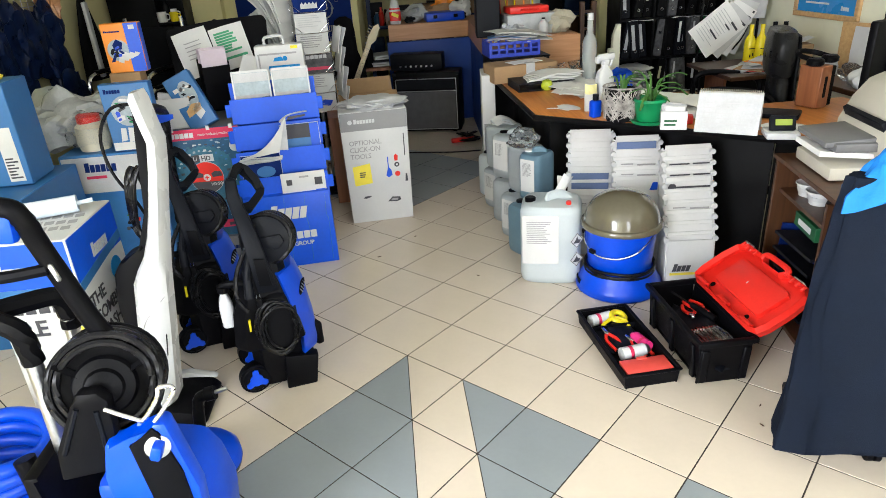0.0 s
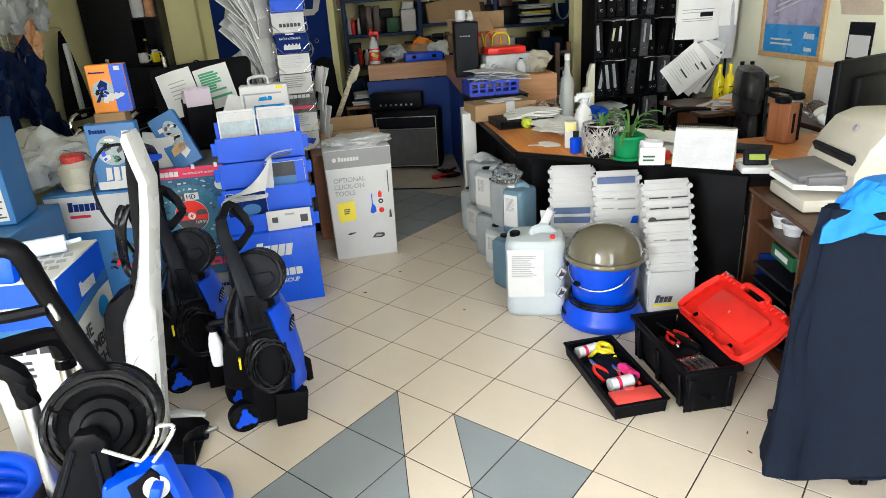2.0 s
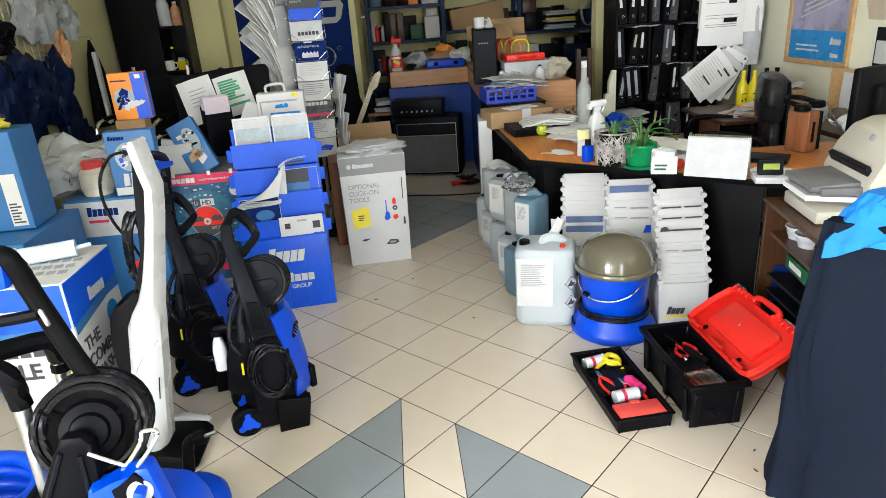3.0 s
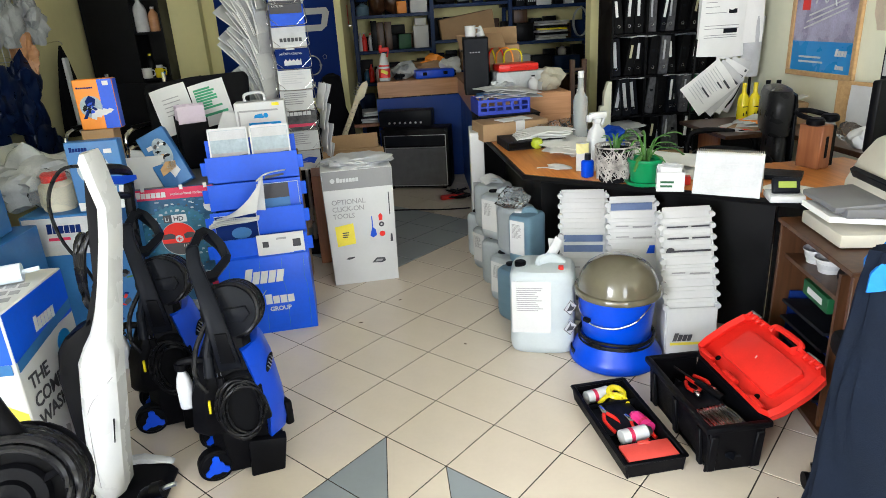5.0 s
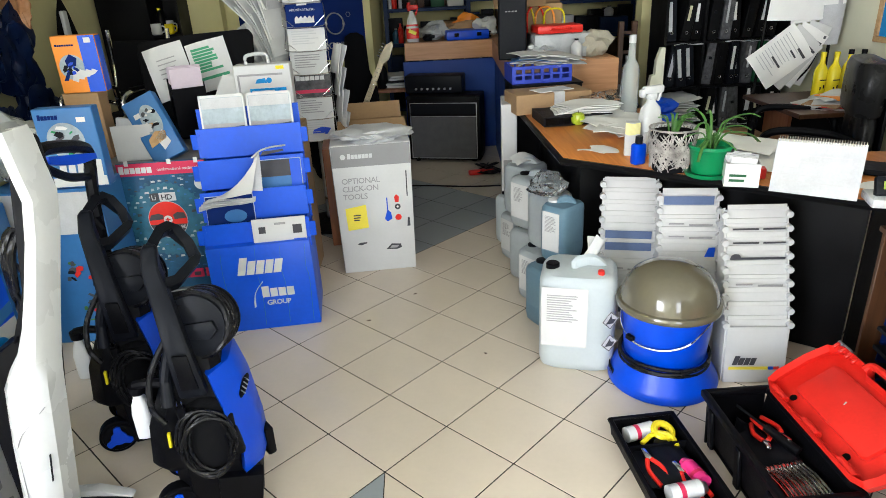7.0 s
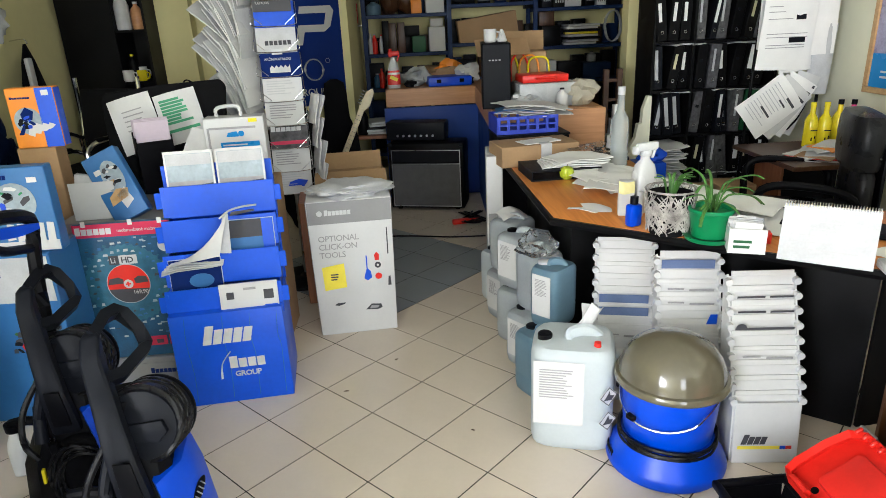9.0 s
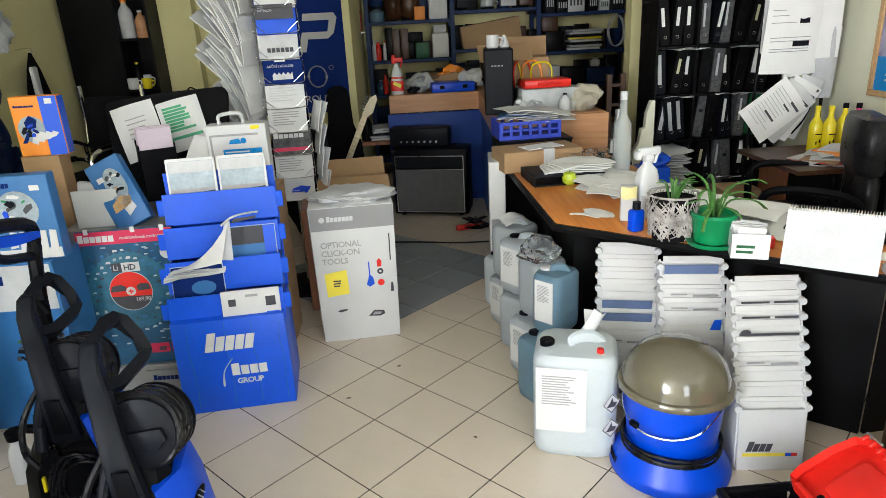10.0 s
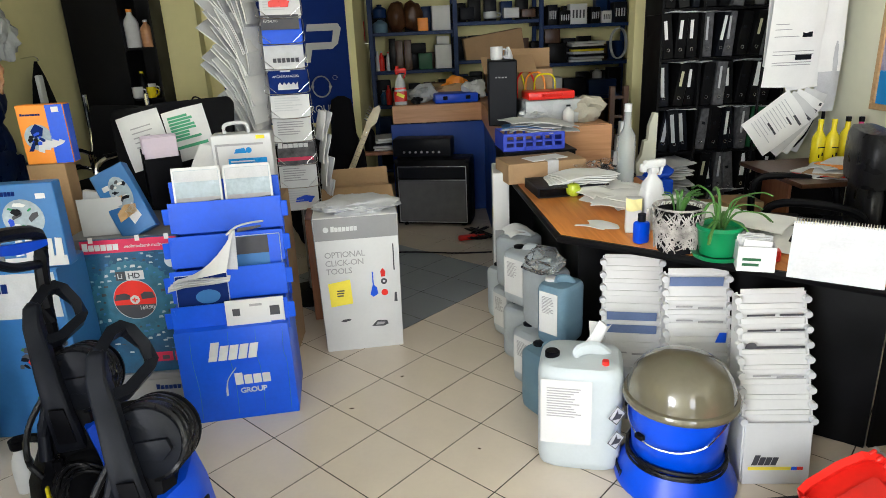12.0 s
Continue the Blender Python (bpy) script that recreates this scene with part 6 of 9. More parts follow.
for rr, n in ((0.128, 24), (0.152, 30), (0.187, 36)):
    for k in range(n):
        t = 2 * math.pi * (k + rq.uniform(-0.2, 0.2)) / n
        x, z, a, b = BCX + rr * math.cos(t), BCZ + rr * math.sin(t), rq.uniform(0.005, 0.011), rq.uniform(0.003, 0.007)
        if abs(x) < 0.18 and z < 0.55:
            part(pb, "product_print", rq.choice(M_PICT), flat([(x - a, z - b), (x + a, z - b * rq.uniform(0.2, 1)), (x + a * rq.uniform(0.3, 1), z + b), (x - a * rq.uniform(0.3, 1), z + b)], -0.0122, 0.001))
for k in range(70):
    x, z = rq.uniform(-0.19, 0.17), rq.choice([rq.uniform(0.05, 0.16), rq.uniform(0.5, 0.556), rq.uniform(0.05, 0.55)])
    if math.hypot(x - BCX, z - BCZ) > 0.2:
        part(pb, "product_print", rq.choice(M_PICT), rect(x, z, x + rq.uniform(0.008, 0.024), z + rq.uniform(0.003, 0.008), -0.0125))
part(pb, "centre_disc", M_RED, flat(ring_poly(BCX, BCZ, 0.088, 32), -0.0125, 0.001))
part(pb, "lower_disc", M_PRINT, flat([(BCX + 0.0875 * math.cos(t), BCZ + 0.0875 * math.sin(t)) for t in [math.pi + 0.25 + 0.2 * k for k in range(14)]], -0.0137, 0.001))
part(pb, "disc_outline", M_PAPERG, tube([(BCX + 0.089 * math.cos(t), -0.014, BCZ + 0.089 * math.sin(t)) for t in [k * 0.393 for k in range(16)]], 0.0015, 5, 2, closed=True))
for p in ([(-0.085, 0.0), (-0.02, 0.003), (-0.018, 0.022), (-0.04, 0.032), (-0.075, 0.026)], [(0.085, 0.004), (0.03, 0.0), (0.026, 0.022), (0.045, 0.034), (0.078, 0.03)], [(-0.03, -0.05), (0.028, -0.046), (0.022, -0.03), (-0.02, -0.032)]):
    part(pb, "tool_print", M_PRINT, flat([(BCX + a, BCZ + b) for a, b in p], -0.015, 0.001))
part(pb, "type_plate", M_PRINT, rect(BCX - 0.062, 0.44, BCX - 0.022, 0.48, -0.0135))
part(pb, "type_plate", M_WHITE, rect(BCX - 0.02, 0.44, BCX + 0.055, 0.48, -0.0135))
words(pb, "Li", 0.034, pose(BCX - 0.056, -0.0148, 0.448), M_WHITE)
words(pb, "HD", 0.036, pose(BCX - 0.012, -0.0148, 0.447), M_PRINT, bold=0.0006)
part(pb, "plus_sign", M_WHITE, flat(ring_poly(BCX, BCZ, 0.02, 18), -0.0152, 0.001))
part(pb, "plus_bar", M_RED, rect(BCX - 0.011, BCZ - 0.003, BCX + 0.011, BCZ + 0.003, -0.0165))
part(pb, "plus_bar", M_RED, rect(BCX - 0.003, BCZ - 0.011, BCX + 0.003, BCZ + 0.011, -0.018))
words(pb, "169,90", 0.026, pose(BCX + 0.012, -0.0162, BCZ - 0.047), M_WHITE)
part(pb, "round_sticker", M_WHITE, flat(ring_poly(0.165, 0.515, 0.03, 20), -0.0137, 0.001))
for x0_, x1_ in ((0.02, 0.1), (0.11, 0.19)):
    part(pb, "footer_print", M_MAGENTA, rect(x0_, 0.05, x1_, 0.095, -0.0137))
    part(pb, "footer_tool", M_PRINT, rect(x0_ + 0.035, 0.06, x1_ - 0.015, 0.078, -0.015))
for x in (0.03, 0.15, -0.16):
    part(pb, "hanging_tab", M_PAPER, rect(x, 0.612, x + 0.018, 0.636, -0.012))
lowb = thing("small_brand_card", pose(-1.13, 3.456, 0.004), "grey card strip with dark brand blocks on a carton", "card")
part(lowb, "card", M_GREYBOX, box(0, 0, 0.06, 0.2, 0.004, 0.12))
logo(lowb, -0.07, 0.07, 0.13, 0.025, 7, M_NAVY, y=-0.003, slant=0.04)

# small goods on the stack
wb = thing("white_bin", pose(-1.4, 3.75, 0.737, 0, 0, 5), "white cardboard dispenser with small packs", "bin")
part(wb, "bin", M_WHITEBOX, box(0, -0.05, 0.085, 0.19, 0.004, 0.17), box(0, 0.05, 0.07, 0.19, 0.004, 0.14), box(-0.093, 0, 0.07, 0.004, 0.1, 0.14), box(0.093, 0, 0.085, 0.004, 0.1, 0.17), box(0, 0, 0.003, 0.18, 0.1, 0.005))
part(wb, "pack", M_PAPERG, box(-0.03, 0.0, 0.15, 0.1, 0.03, 0.09, ry=10), box(0.03, 0.02, 0.14, 0.08, 0.03, 0.1, ry=-12))
part(wb, "price_dot", M_LEAF, rect(-0.03, 0.15, -0.005, 0.17, -0.05))
bp = thing("blister_pack", pose(-1.23, 3.7, 0.737, -18, -24, 8) @ Matrix.Scale(1.15, 4), "light blue blister pack of an accessory leaning back", "blister pack")
part(bp, "card", M_LTBLUE, box(0, 0, 0.14, 0.14, 0.05, 0.28, 0.004))
part(bp, "window", M_PHOTO, flat(ring_poly(0.01, 0.17, 0.04, 20, 0.07), -0.026, 0.001))
picture(bp, 0.01, 0.18, 0.05, -0.0275, 8, [M_DKGREY, M_PRINT, M_FRAME, M_SILVER], 12)
part(bp, "picture_card", M_FRAME, flat([(-0.045, 0.07), (0.03, 0.08), (0.04, 0.11), (0.0, 0.125), (-0.04, 0.105)], -0.0275, 0.001))
part(bp, "white_leaf", M_WHITEBOX, flat([(0, 0.04), (0.04, 0.06), (0.03, 0.12), (-0.01, 0.1)], -0.0275, 0.001))
part(bp, "price_sticker", M_PAPER, rect(-0.045, 0.2, -0.02, 0.22, -0.0275))
rp = thing("red_package", pose(-1.08, 3.9, 0.737, 0, 30, 18), "red and orange flat package", "package")
part(rp, "box", M_RED, box(0, 0, 0.05, 0.15, 0.1, 0.02, 0.003), box(0, -0.02, 0.03, 0.13, 0.05, 0.03, 0.003))
part(rp, "round_print", M_PAPERG, cyl((0.0, 0, 0.06), (0, 0, 0.0612), 0.025, n=16))
brn, w, d, h = carton(-1.74, -1.57, 3.82, 3.92, 0, 1.052, M_CARD, "tall plain brown cardboard carton", 0)
ob_, w, d, h = carton(-1.722, -1.522, 3.81, 3.88, 1.054, 1.316, M_ORANGE, "orange and blue boxed accessory set", 4)
part(ob_, "side_print", M_BLUECARD, rect(w / 2 - 0.075, 0.002, w / 2 - 0.002, h - 0.002, -d / 2 - 0.001), box(w / 2 + 0.0008, 0, h / 2, 0.0012, d - 0.01, h - 0.01))
part(ob_, "photo_print", M_PHOTO, flat(ring_poly(-0.028, 0.12, 0.058), -d / 2 - 0.001, 0.001))
part(ob_, "machine_print", M_NAVY, flat([(-0.05, 0.12), (-0.01, 0.125), (0.0, 0.16), (-0.03, 0.18), (-0.055, 0.15)], -d / 2 - 0.0022, 0.001), flat([(-0.08, 0.06), (-0.06, 0.06), (-0.03, 0.12), (-0.04, 0.125)], -d / 2 - 0.0022, 0.001))
picture(ob_, -0.03, 0.13, 0.05, -d / 2 - 0.0022, 3, [M_NAVY, M_DKGREY, M_PAPER, M_BLUE], 10)
part(ob_, "picture_card", M_WHITEBOX, *[flat([(-0.04 + 0.028 * i, 0.06 + 0.006 * i), (-0.015 + 0.028 * i, 0.05 + 0.012 * i), (0.0 + 0.028 * i, 0.1), (-0.025 + 0.028 * i, 0.11)], -d / 2 - 0.0034 - 0.001 * i, 0.001) for i in range(4)])
part(ob_, "price_sticker", M_PAPER, rect(w / 2 - 0.05, h - 0.035, w / 2 - 0.02, h - 0.012, -d / 2 - 0.0022))
logo(ob_, -0.085, 0.215, 0.085, 0.01, 8, M_NAVY, slant=0.05, y=-d / 2 - 0.001)

# dark easel with sheets
es = thing("sheet_easel", pose(-1.2, 4.14, 0.737, 0, 0, 6), "black sloping easel holding price sheets", "easel")
part(es, "board", M_BLKFAB, prism([(-0.27, 0.0), (0.27, 0.0), (0.31, 0.53), (0.29, 0.56), (-0.02, 0.545), (-0.28, 0.52), (-0.3, 0.49)], 0.0, 0.05, 0.012, m=pose(0, 0, 0, -14)))
part(es, "foot", M_BLKFAB, box(0, 0.14, 0.02, 0.4, 0.3, 0.04, 0.01), box(0, 0.2, 0.2, 0.06, 0.03, 0.42, 0.008, rx=20))
part(es, "price_sheet", M_PAPER, bent(0.21, 0.28, 0.006, m=pose(-0.1, 0.03, 0.22, -14, 0, 0) @ pose(0, 0, 0, 0, -14, 0)))
s2 = part(es, "price_sheet", M_PAPER, bent(0.21, 0.26, 0.006, m=pose(0.11, 0.03, 0.25, -14, 0, 0) @ pose(0, 0, 0, 0, -12, 0)))
bars(es, -0.08, 0.1, 0.15, 0.13, 8, M_GREENPRINT, y=-0.004, m=pose(0.11, 0.03, 0.25, -14, 0, 0) @ pose(0, 0, 0, 0, -12, 0), seed=3, gap=0.25)
part(s2, "green_band", M_GREENPRINT, flat([(-0.08, 0.06), (0.08, 0.06), (0.08, 0.075), (-0.08, 0.075)], -0.004, 0.001, m=pose(0.11, 0.03, 0.25, -14, 0, 0) @ pose(0, 0, 0, 0, -12, 0)))
bars(es, -0.05, 0.1, 0.11, 0.12, 5, M_GREYPRINT, y=-0.004, m=pose(-0.1, 0.03, 0.22, -14, 0, 0) @ pose(0, 0, 0, 0, -14, 0), seed=6, gap=0.75)
lc = thing("leaflet_holder", pose(-1.2, 3.99, 0.79, 0, 0, 30) @ Matrix.Scale(1.1, 4), "black leaflet box with pale lilac leaflets", "leaflet box")
part(lc, "holder", M_BLACK, box(0, -0.035, 0.11, 0.15, 0.004, 0.22), box(0, 0.035, 0.13, 0.15, 0.004, 0.26), box(-0.073, 0, 0.12, 0.004, 0.07, 0.24), box(0.073, 0, 0.12, 0.004, 0.07, 0.24), box(0, 0, 0.003, 0.15, 0.07, 0.006))
for k in range(5):
    part(lc, "folded_leaflet", M_LILAC, box(0.002 * (k % 2), -0.022 + 0.011 * k, 0.168 + 0.004 * (k % 3), 0.14, 0.009, 0.28, 0.002))
for i, (x, z, r) in enumerate(((-0.98, 0.95, 20), (-1.0, 0.9, 32))):
    solo("leaflet", [M_PAPER, M_LTBLUE][i], "printed leaflet lying among the sheets", "leaflet", pose(x, 3.98 + 0.02 * i, z, -35, r, 0), bent(0.18, 0.13, 0.01))

# blue cardboard display stand
ds = thing("display_stand", pose(-0.778, 3.286, 0, 0, 0, 6.3), "blue cardboard tiered leaflet stand", "display stand")
part(ds, "base_box", M_BLUECARD, prism([(-0.232, 0), (0.232, 0), (0.228, 0.425), (-0.228, 0.425)], 0, 0.34, 0.004))
for i_, x in enumerate((-0.17, -0.02, 0.09, 0.2)):
    part(ds, "crease", M_LTBLUE, tube([(x, -0.0005, 0.02), (x + 0.006, -0.001, 0.15 + 0.03 * i_), (x - 0.003, -0.001, 0.3), (x + 0.004, -0.0005, 0.41)], 0.0012, 4, 3))
logo(ds, -0.11, 0.285, 0.2, 0.085, 5, M_WHITE, y=-0.002, slant=0.25)
part(ds, "arc_mark", M_WHITE, tube([(-0.055, -0.003, 0.12), (-0.045, -0.003, 0.19), (-0.005, -0.003, 0.245)], 0.006, 6, 5, flat=0.4))
logo(ds, -0.015, 0.165, 0.15, 0.055, 4, M_WHITE, y=-0.002, slant=0.0)
words(ds, "GROUP", 0.034, pose(0.0, -0.003, 0.125), M_WHITE, bold=0.0008)
for i in range(4):
    z, y = 0.40 + 0.128 * i, 0.05 + 0.075 * i
    tier = part(ds, "tier", M_BLUECARD, box(0, y, z + 0.05, 0.468, 0.006, 0.135, 0.001, rx=-6), box(0, y + 0.06, z - 0.0, 0.44, 0.12, 0.006), label="blue folded tier front")
    for sx in (-1, 1):
        part(tier, "side_tab", M_BLUECARD, box(sx * 0.246, y + 0.005, z + 0.06, 0.03, 0.006, 0.07, 0.004))
        part(tier, "side_wall", M_BLUECARD, box(sx * 0.222, y + 0.08, z + 0.02, 0.006, 0.16, 0.17))
part(ds, "back_wall", M_BLUECARD, box(0, 0.345, 0.7, 0.46, 0.008, 0.56))


def leaflet(x, y, z, w, h, cover, label, extra=None, rx=-8.0, rz=0.0, ry=0.0):
    lf = thing("leaflet", ds.matrix_basis @ pose(x, y, z, rx, ry, rz), label, "leaflet", group="leaflets in the stand")
    part(lf, "pages", M_PAPER, box(0, 0.006, h / 2, w, 0.01, h))
    part(lf, "cover", cover, rect(-w / 2 + 0.002, 0.002, w / 2 - 0.002, h - 0.002, 0.0008))
    if extra:
        extra(lf, w, h)
    return lf


def photo_cover(lf, w, h):
    part(lf, "white_border", M_WHITE, rect(-w / 2, h - 0.012, w / 2, h, -0.0005), rect(-w / 2, 0, -w / 2 + 0.008, h, -0.0005), rect(w / 2 - 0.008, 0, w / 2, h, -0.0005))
    part(lf, "sky_print", M_PAPERG, rect(-w / 2 + 0.01, h * 0.7, w / 2 - 0.01, h - 0.014, -0.0005))
    part(lf, "sea_print", M_GREYPRINT, rect(-w / 2 + 0.01, h * 0.2, w / 2 - 0.01, h * 0.36, -0.0005))
    part(lf, "shore_print", M_PRINT, flat([(0.0, h * 0.2), (w / 2 - 0.01, h * 0.2), (w / 2 - 0.01, h * 0.3), (w * 0.2, h * 0.27)], -0.0016, 0.0008))


leaflet(-0.105, 0.29, 0.845, 0.2, 0.2, M_PHOTO, "leaflet with a grey-blue landscape photo", photo_cover)
leaflet(0.105, 0.29, 0.845, 0.2, 0.2, M_PHOTO, "leaflet with a grey-blue landscape photo", photo_cover)
leaflet(0.115, 0.172, 0.585, 0.21, 0.175, M_LTBLUE, "black and blue product leaflet", lambda lf, w, h: (part(lf, "title_block", M_PRINT, rect(-w / 2 + 0.004, h * 0.55, w / 2 - 0.05, h - 0.004, -0.0005)), part(lf, "corner_block", M_BLUECARD, rect(w / 2 - 0.05, 0.004, w / 2 - 0.003, h - 0.004, -0.0007))))
leaflet(-0.11, 0.098, 0.475, 0.21, 0.155, M_NAVY, "dark blue glossy product leaflet", lambda lf, w, h: part(lf, "glow_print", M_LTBLUE, flat(ring_poly(0.02, 0.06, 0.05, 16, 0.03), -0.0005, 0.001)))
leaflet(0.1, 0.02, 0.385, 0.235, 0.145, M_WHITEBOX, "white product leaflet with a machine photo", lambda lf, w, h: (part(lf, "photo", M_PRINT, rect(-0.09, 0.08, -0.06, 0.11, -0.0005)), part(lf, "photo", M_PRINT, rect(0.06, 0.07, 0.1, 0.11, -0.0005)), part(lf, "photo", M_GREYPRINT, rect(-0.02, 0.115, 0.03, 0.125, -0.0005)), part(lf, "corner_block", M_BLUECARD, rect(0.06, 0.01, 0.112, 0.045, -0.0005))))
npm = ds.matrix_basis @ pose(-0.03, 0.14, 0.61)
npp = thing("newspaper", npm, "curled newspaper hanging out of the stand", "newspaper")
for k in range(4):
    part(npp, "folded_sheet", M_PAPER if k % 2 else M_PAPERG, bent(0.25 - 0.01 * k, 0.06, 0.006, 0.003, m=pose(-0.09 + 0.006 * k, -0.045 + 0.004 * k, -0.02 + 0.007 * k, -72, -5 + 2 * k, 0), n=4))
part(npp, "flopped_page", M_PAPER, loft([[(-0.2 + 0.23 * u, -0.05 - 0.02 * math.sin(3 * u) + e, 0.01 + 0.02 * u), (-0.2 + 0.23 * u + (0.03 + 0.02 * u) * u, -0.045 + e, 0.012 + 0.1 * u * u + 0.09 * u ** 3)] + [(-0.2 + 0.23 * u + (0.03 + 0.02 * u) * u, -0.042 + e, 0.012 + 0.1 * u * u + 0.09 * u ** 3), (-0.2 + 0.23 * u, -0.047 - 0.02 * math.sin(3 * u) + e, 0.01 + 0.02 * u)] for u, e in [(k / 8, 0.0) for k in range(1, 9)]]))
part(npp, "inner_page", M_PAPERG, flat([(0.03, 0.035), (0.075, 0.03), (0.085, 0.2), (0.082, 0.205), (0.06, 0.19)], -0.03, 0.002))
part(npp, "page_edge", M_PAPER, tube([(0.05, -0.04, 0.185), (0.09, -0.03, 0.212), (0.14, -0.02, 0.222), (0.2, -0.02, 0.226)], 0.012, 6, 4, flat=0.3))
part(npp, "picture", M_PRINT, flat([(0.09, 0.19), (0.19, 0.205), (0.19, 0.214), (0.1, 0.208)], -0.034, 0.001))

# tall grey and white carton
ck = thing("tool_carton", pose(-0.29, 3.87, 0, 0, 0, 5), "tall white carton with grey header for click-on tools", "carton")
w, h, d = 0.39, 0.715, 0.3
part(ck, "box", M_WHITEBOX, prism([(-w / 2, 0), (w / 2, 0), (w / 2 + 0.012, h), (-w / 2 - 0.012, h)], 0, d, 0.004))
part(ck, "header_print", M_GREYBOX, rect(-w / 2 - 0.008, h - 0.115, w / 2 + 0.008, h - 0.004, -0.001), box(-w / 2 - 0.0085, d / 2, h / 2, 0.0014, d - 0.01, h - 0.01, ry=-0.95), box(w / 2 + 0.011, d / 2, h - 0.06, 0.0014, d - 0.01, 0.11, ry=0.95))
words(ck, "OPTIONAL\nCLICK-ON\nTOOLS", 0.043, pose(-w / 2 + 0.03, -0.0025, h - 0.205), M_GREYPRINT, bold=0.0003)
part(ck, "round_mark", M_WHITE, flat(ring_poly(-0.145, h - 0.06, 0.014, 18), -0.0025, 0.001))
logo(ck, -0.122, h - 0.072, 0.13, 0.028, 7, M_WHITE, y=-0.0025, slant=0.04)
part(ck, "tool_print", M_BLUECARD, flat([(0.045, 0.3), (0.06, 0.285), (0.085, 0.3), (0.08, 0.335), (0.066, 0.35), (0.066, 0.42), (0.06, 0.42), (0.06, 0.35)], -0.001, 0.001))
for mt_, poly_ in ((M_RED, [(0.105, 0.39), (0.125, 0.39), (0.128, 0.42), (0.115, 0.435), (0.103, 0.42)]), (M_RED, ring_poly(0.118, 0.305, 0.018, 8)), (M_PRINT, ring_poly(0.118, 0.365, 0.016, 16)), (M_PRINT, [(-0.115, 0.165), (-0.095, 0.16), (-0.065, 0.168), (-0.06, 0.176), (-0.1, 0.175)]),
                   (M_PRINT, [(0.04, 0.125), (0.1, 0.12), (0.125, 0.13), (0.12, 0.15), (0.07, 0.155)]), (M_PRINT, [(0.17, 0.42), (0.176, 0.42), (0.178, 0.56), (0.172, 0.56)]), (M_PRINT, [(0.163, 0.25), (0.18, 0.25), (0.178, 0.3), (0.168, 0.3)])):
    part(ck, "tool_print", mt_, flat(poly_, -0.001, 0.001))
part(ck, "tool_detail", M_WHITEBOX, flat(ring_poly(0.118, 0.365, 0.006, 10), -0.0022, 0.001))
part(ck, "tool_detail", M_GREYPRINT, flat([(0.06, 0.13), (0.1, 0.13), (0.11, 0.142), (0.07, 0.146)], -0.0022, 0.001))
yl = part(ck, "yellow_note", M_YELLOW, flat([(-0.155, 0.25), (-0.045, 0.26), (-0.05, 0.39), (-0.16, 0.375)], -0.0025, 0.001), label="yellow paper note")
bars(yl, -0.12, 0.3, 0.05, 0.04, 3, M_PRINT, y=-0.004, seed=9)
part(ck, "top_flap", M_CARD, box(0, d / 2, h - 0.008, w, d - 0.01, 0.008))
solo("crumpled_paper", M_PAPERG, "crumpled packing paper and film on the carton", "paper", pose(-0.29, 4.02, 0.716), crumple(0, 0, 0.02, 0.44, 0.3, 0.075, 13, 4, 0.4))

# carton with handle, behind the stand
hb, w, d, h = carton(-0.945, -0.665, 3.95, 4.06, 0.82, 1.125, M_WHITEBOX, "white carton with carrying handle and blue text panel", 4)
part(hb, "handle", M_WHITE, tube([(-0.08, 0, h - 0.005), (-0.075, 0, h + 0.04), (0.02, 0, h + 0.045), (0.03, 0, h - 0.005)], 0.009, 8, 5))
part(hb, "text_panel", M_POSTERBLUE, rect(-0.07, 0.135, 0.11, 0.19, -d / 2 - 0.001))
bars(hb, -0.06, 0.143, 0.15, 0.04, 3, M_WHITE, y=-d / 2 - 0.0025, seed=11)
part(hb, "emblem", M_POSTERBLUE, flat([(-0.04, 0.215), (0.02, 0.215), (0.01, 0.24), (-0.03, 0.235)], -d / 2 - 0.001, 0.001), flat(ring_poly(0.03, 0.228, 0.014, 12), -d / 2 - 0.001, 0.001))
part(hb, "edge_print", M_GREYPRINT, rect(-0.125, 0.02, -0.115, 0.26, -d / 2 - 0.001), rect(-0.115, 0.252, 0.1, 0.262, -d / 2 - 0.001))
part(hb, "price_dot", M_YELPL, rect(0.07, h - 0.025, 0.11, h - 0.008, -d / 2 - 0.001))
carton(-0.98, -0.64, 3.7, 4.12, 0, 0.818, M_CARD, "brown cardboard carton behind the leaflet stand", 0)
oc_, w, d, h = carton(-0.62, -0.36, 4.28, 4.6, 0, 0.6, M_WOODRED, "reddish brown printed carton", 6)
opn = thing("open_carton", pose(-0.35, 4.78, 0, 0, 0, 6), "open brown cardboard carton", "carton")
part(opn, "box", M_CARD, box(0, -0.16, 0.32, 0.42, 0.005, 0.64), box(0, 0.16, 0.32, 0.42, 0.005, 0.64), box(-0.21, 0, 0.32, 0.005, 0.32, 0.64), box(0.21, 0, 0.32, 0.005, 0.32, 0.64), box(0, 0, 0.005, 0.42, 0.32, 0.01))
part(opn, "flap", M_CARD, box(0, 0.2, 0.68, 0.42, 0.005, 0.12, rx=-35))
part(opn, "flap", M_CARD, box(0, -0.19, 0.66, 0.42, 0.12, 0.005, rx=25))

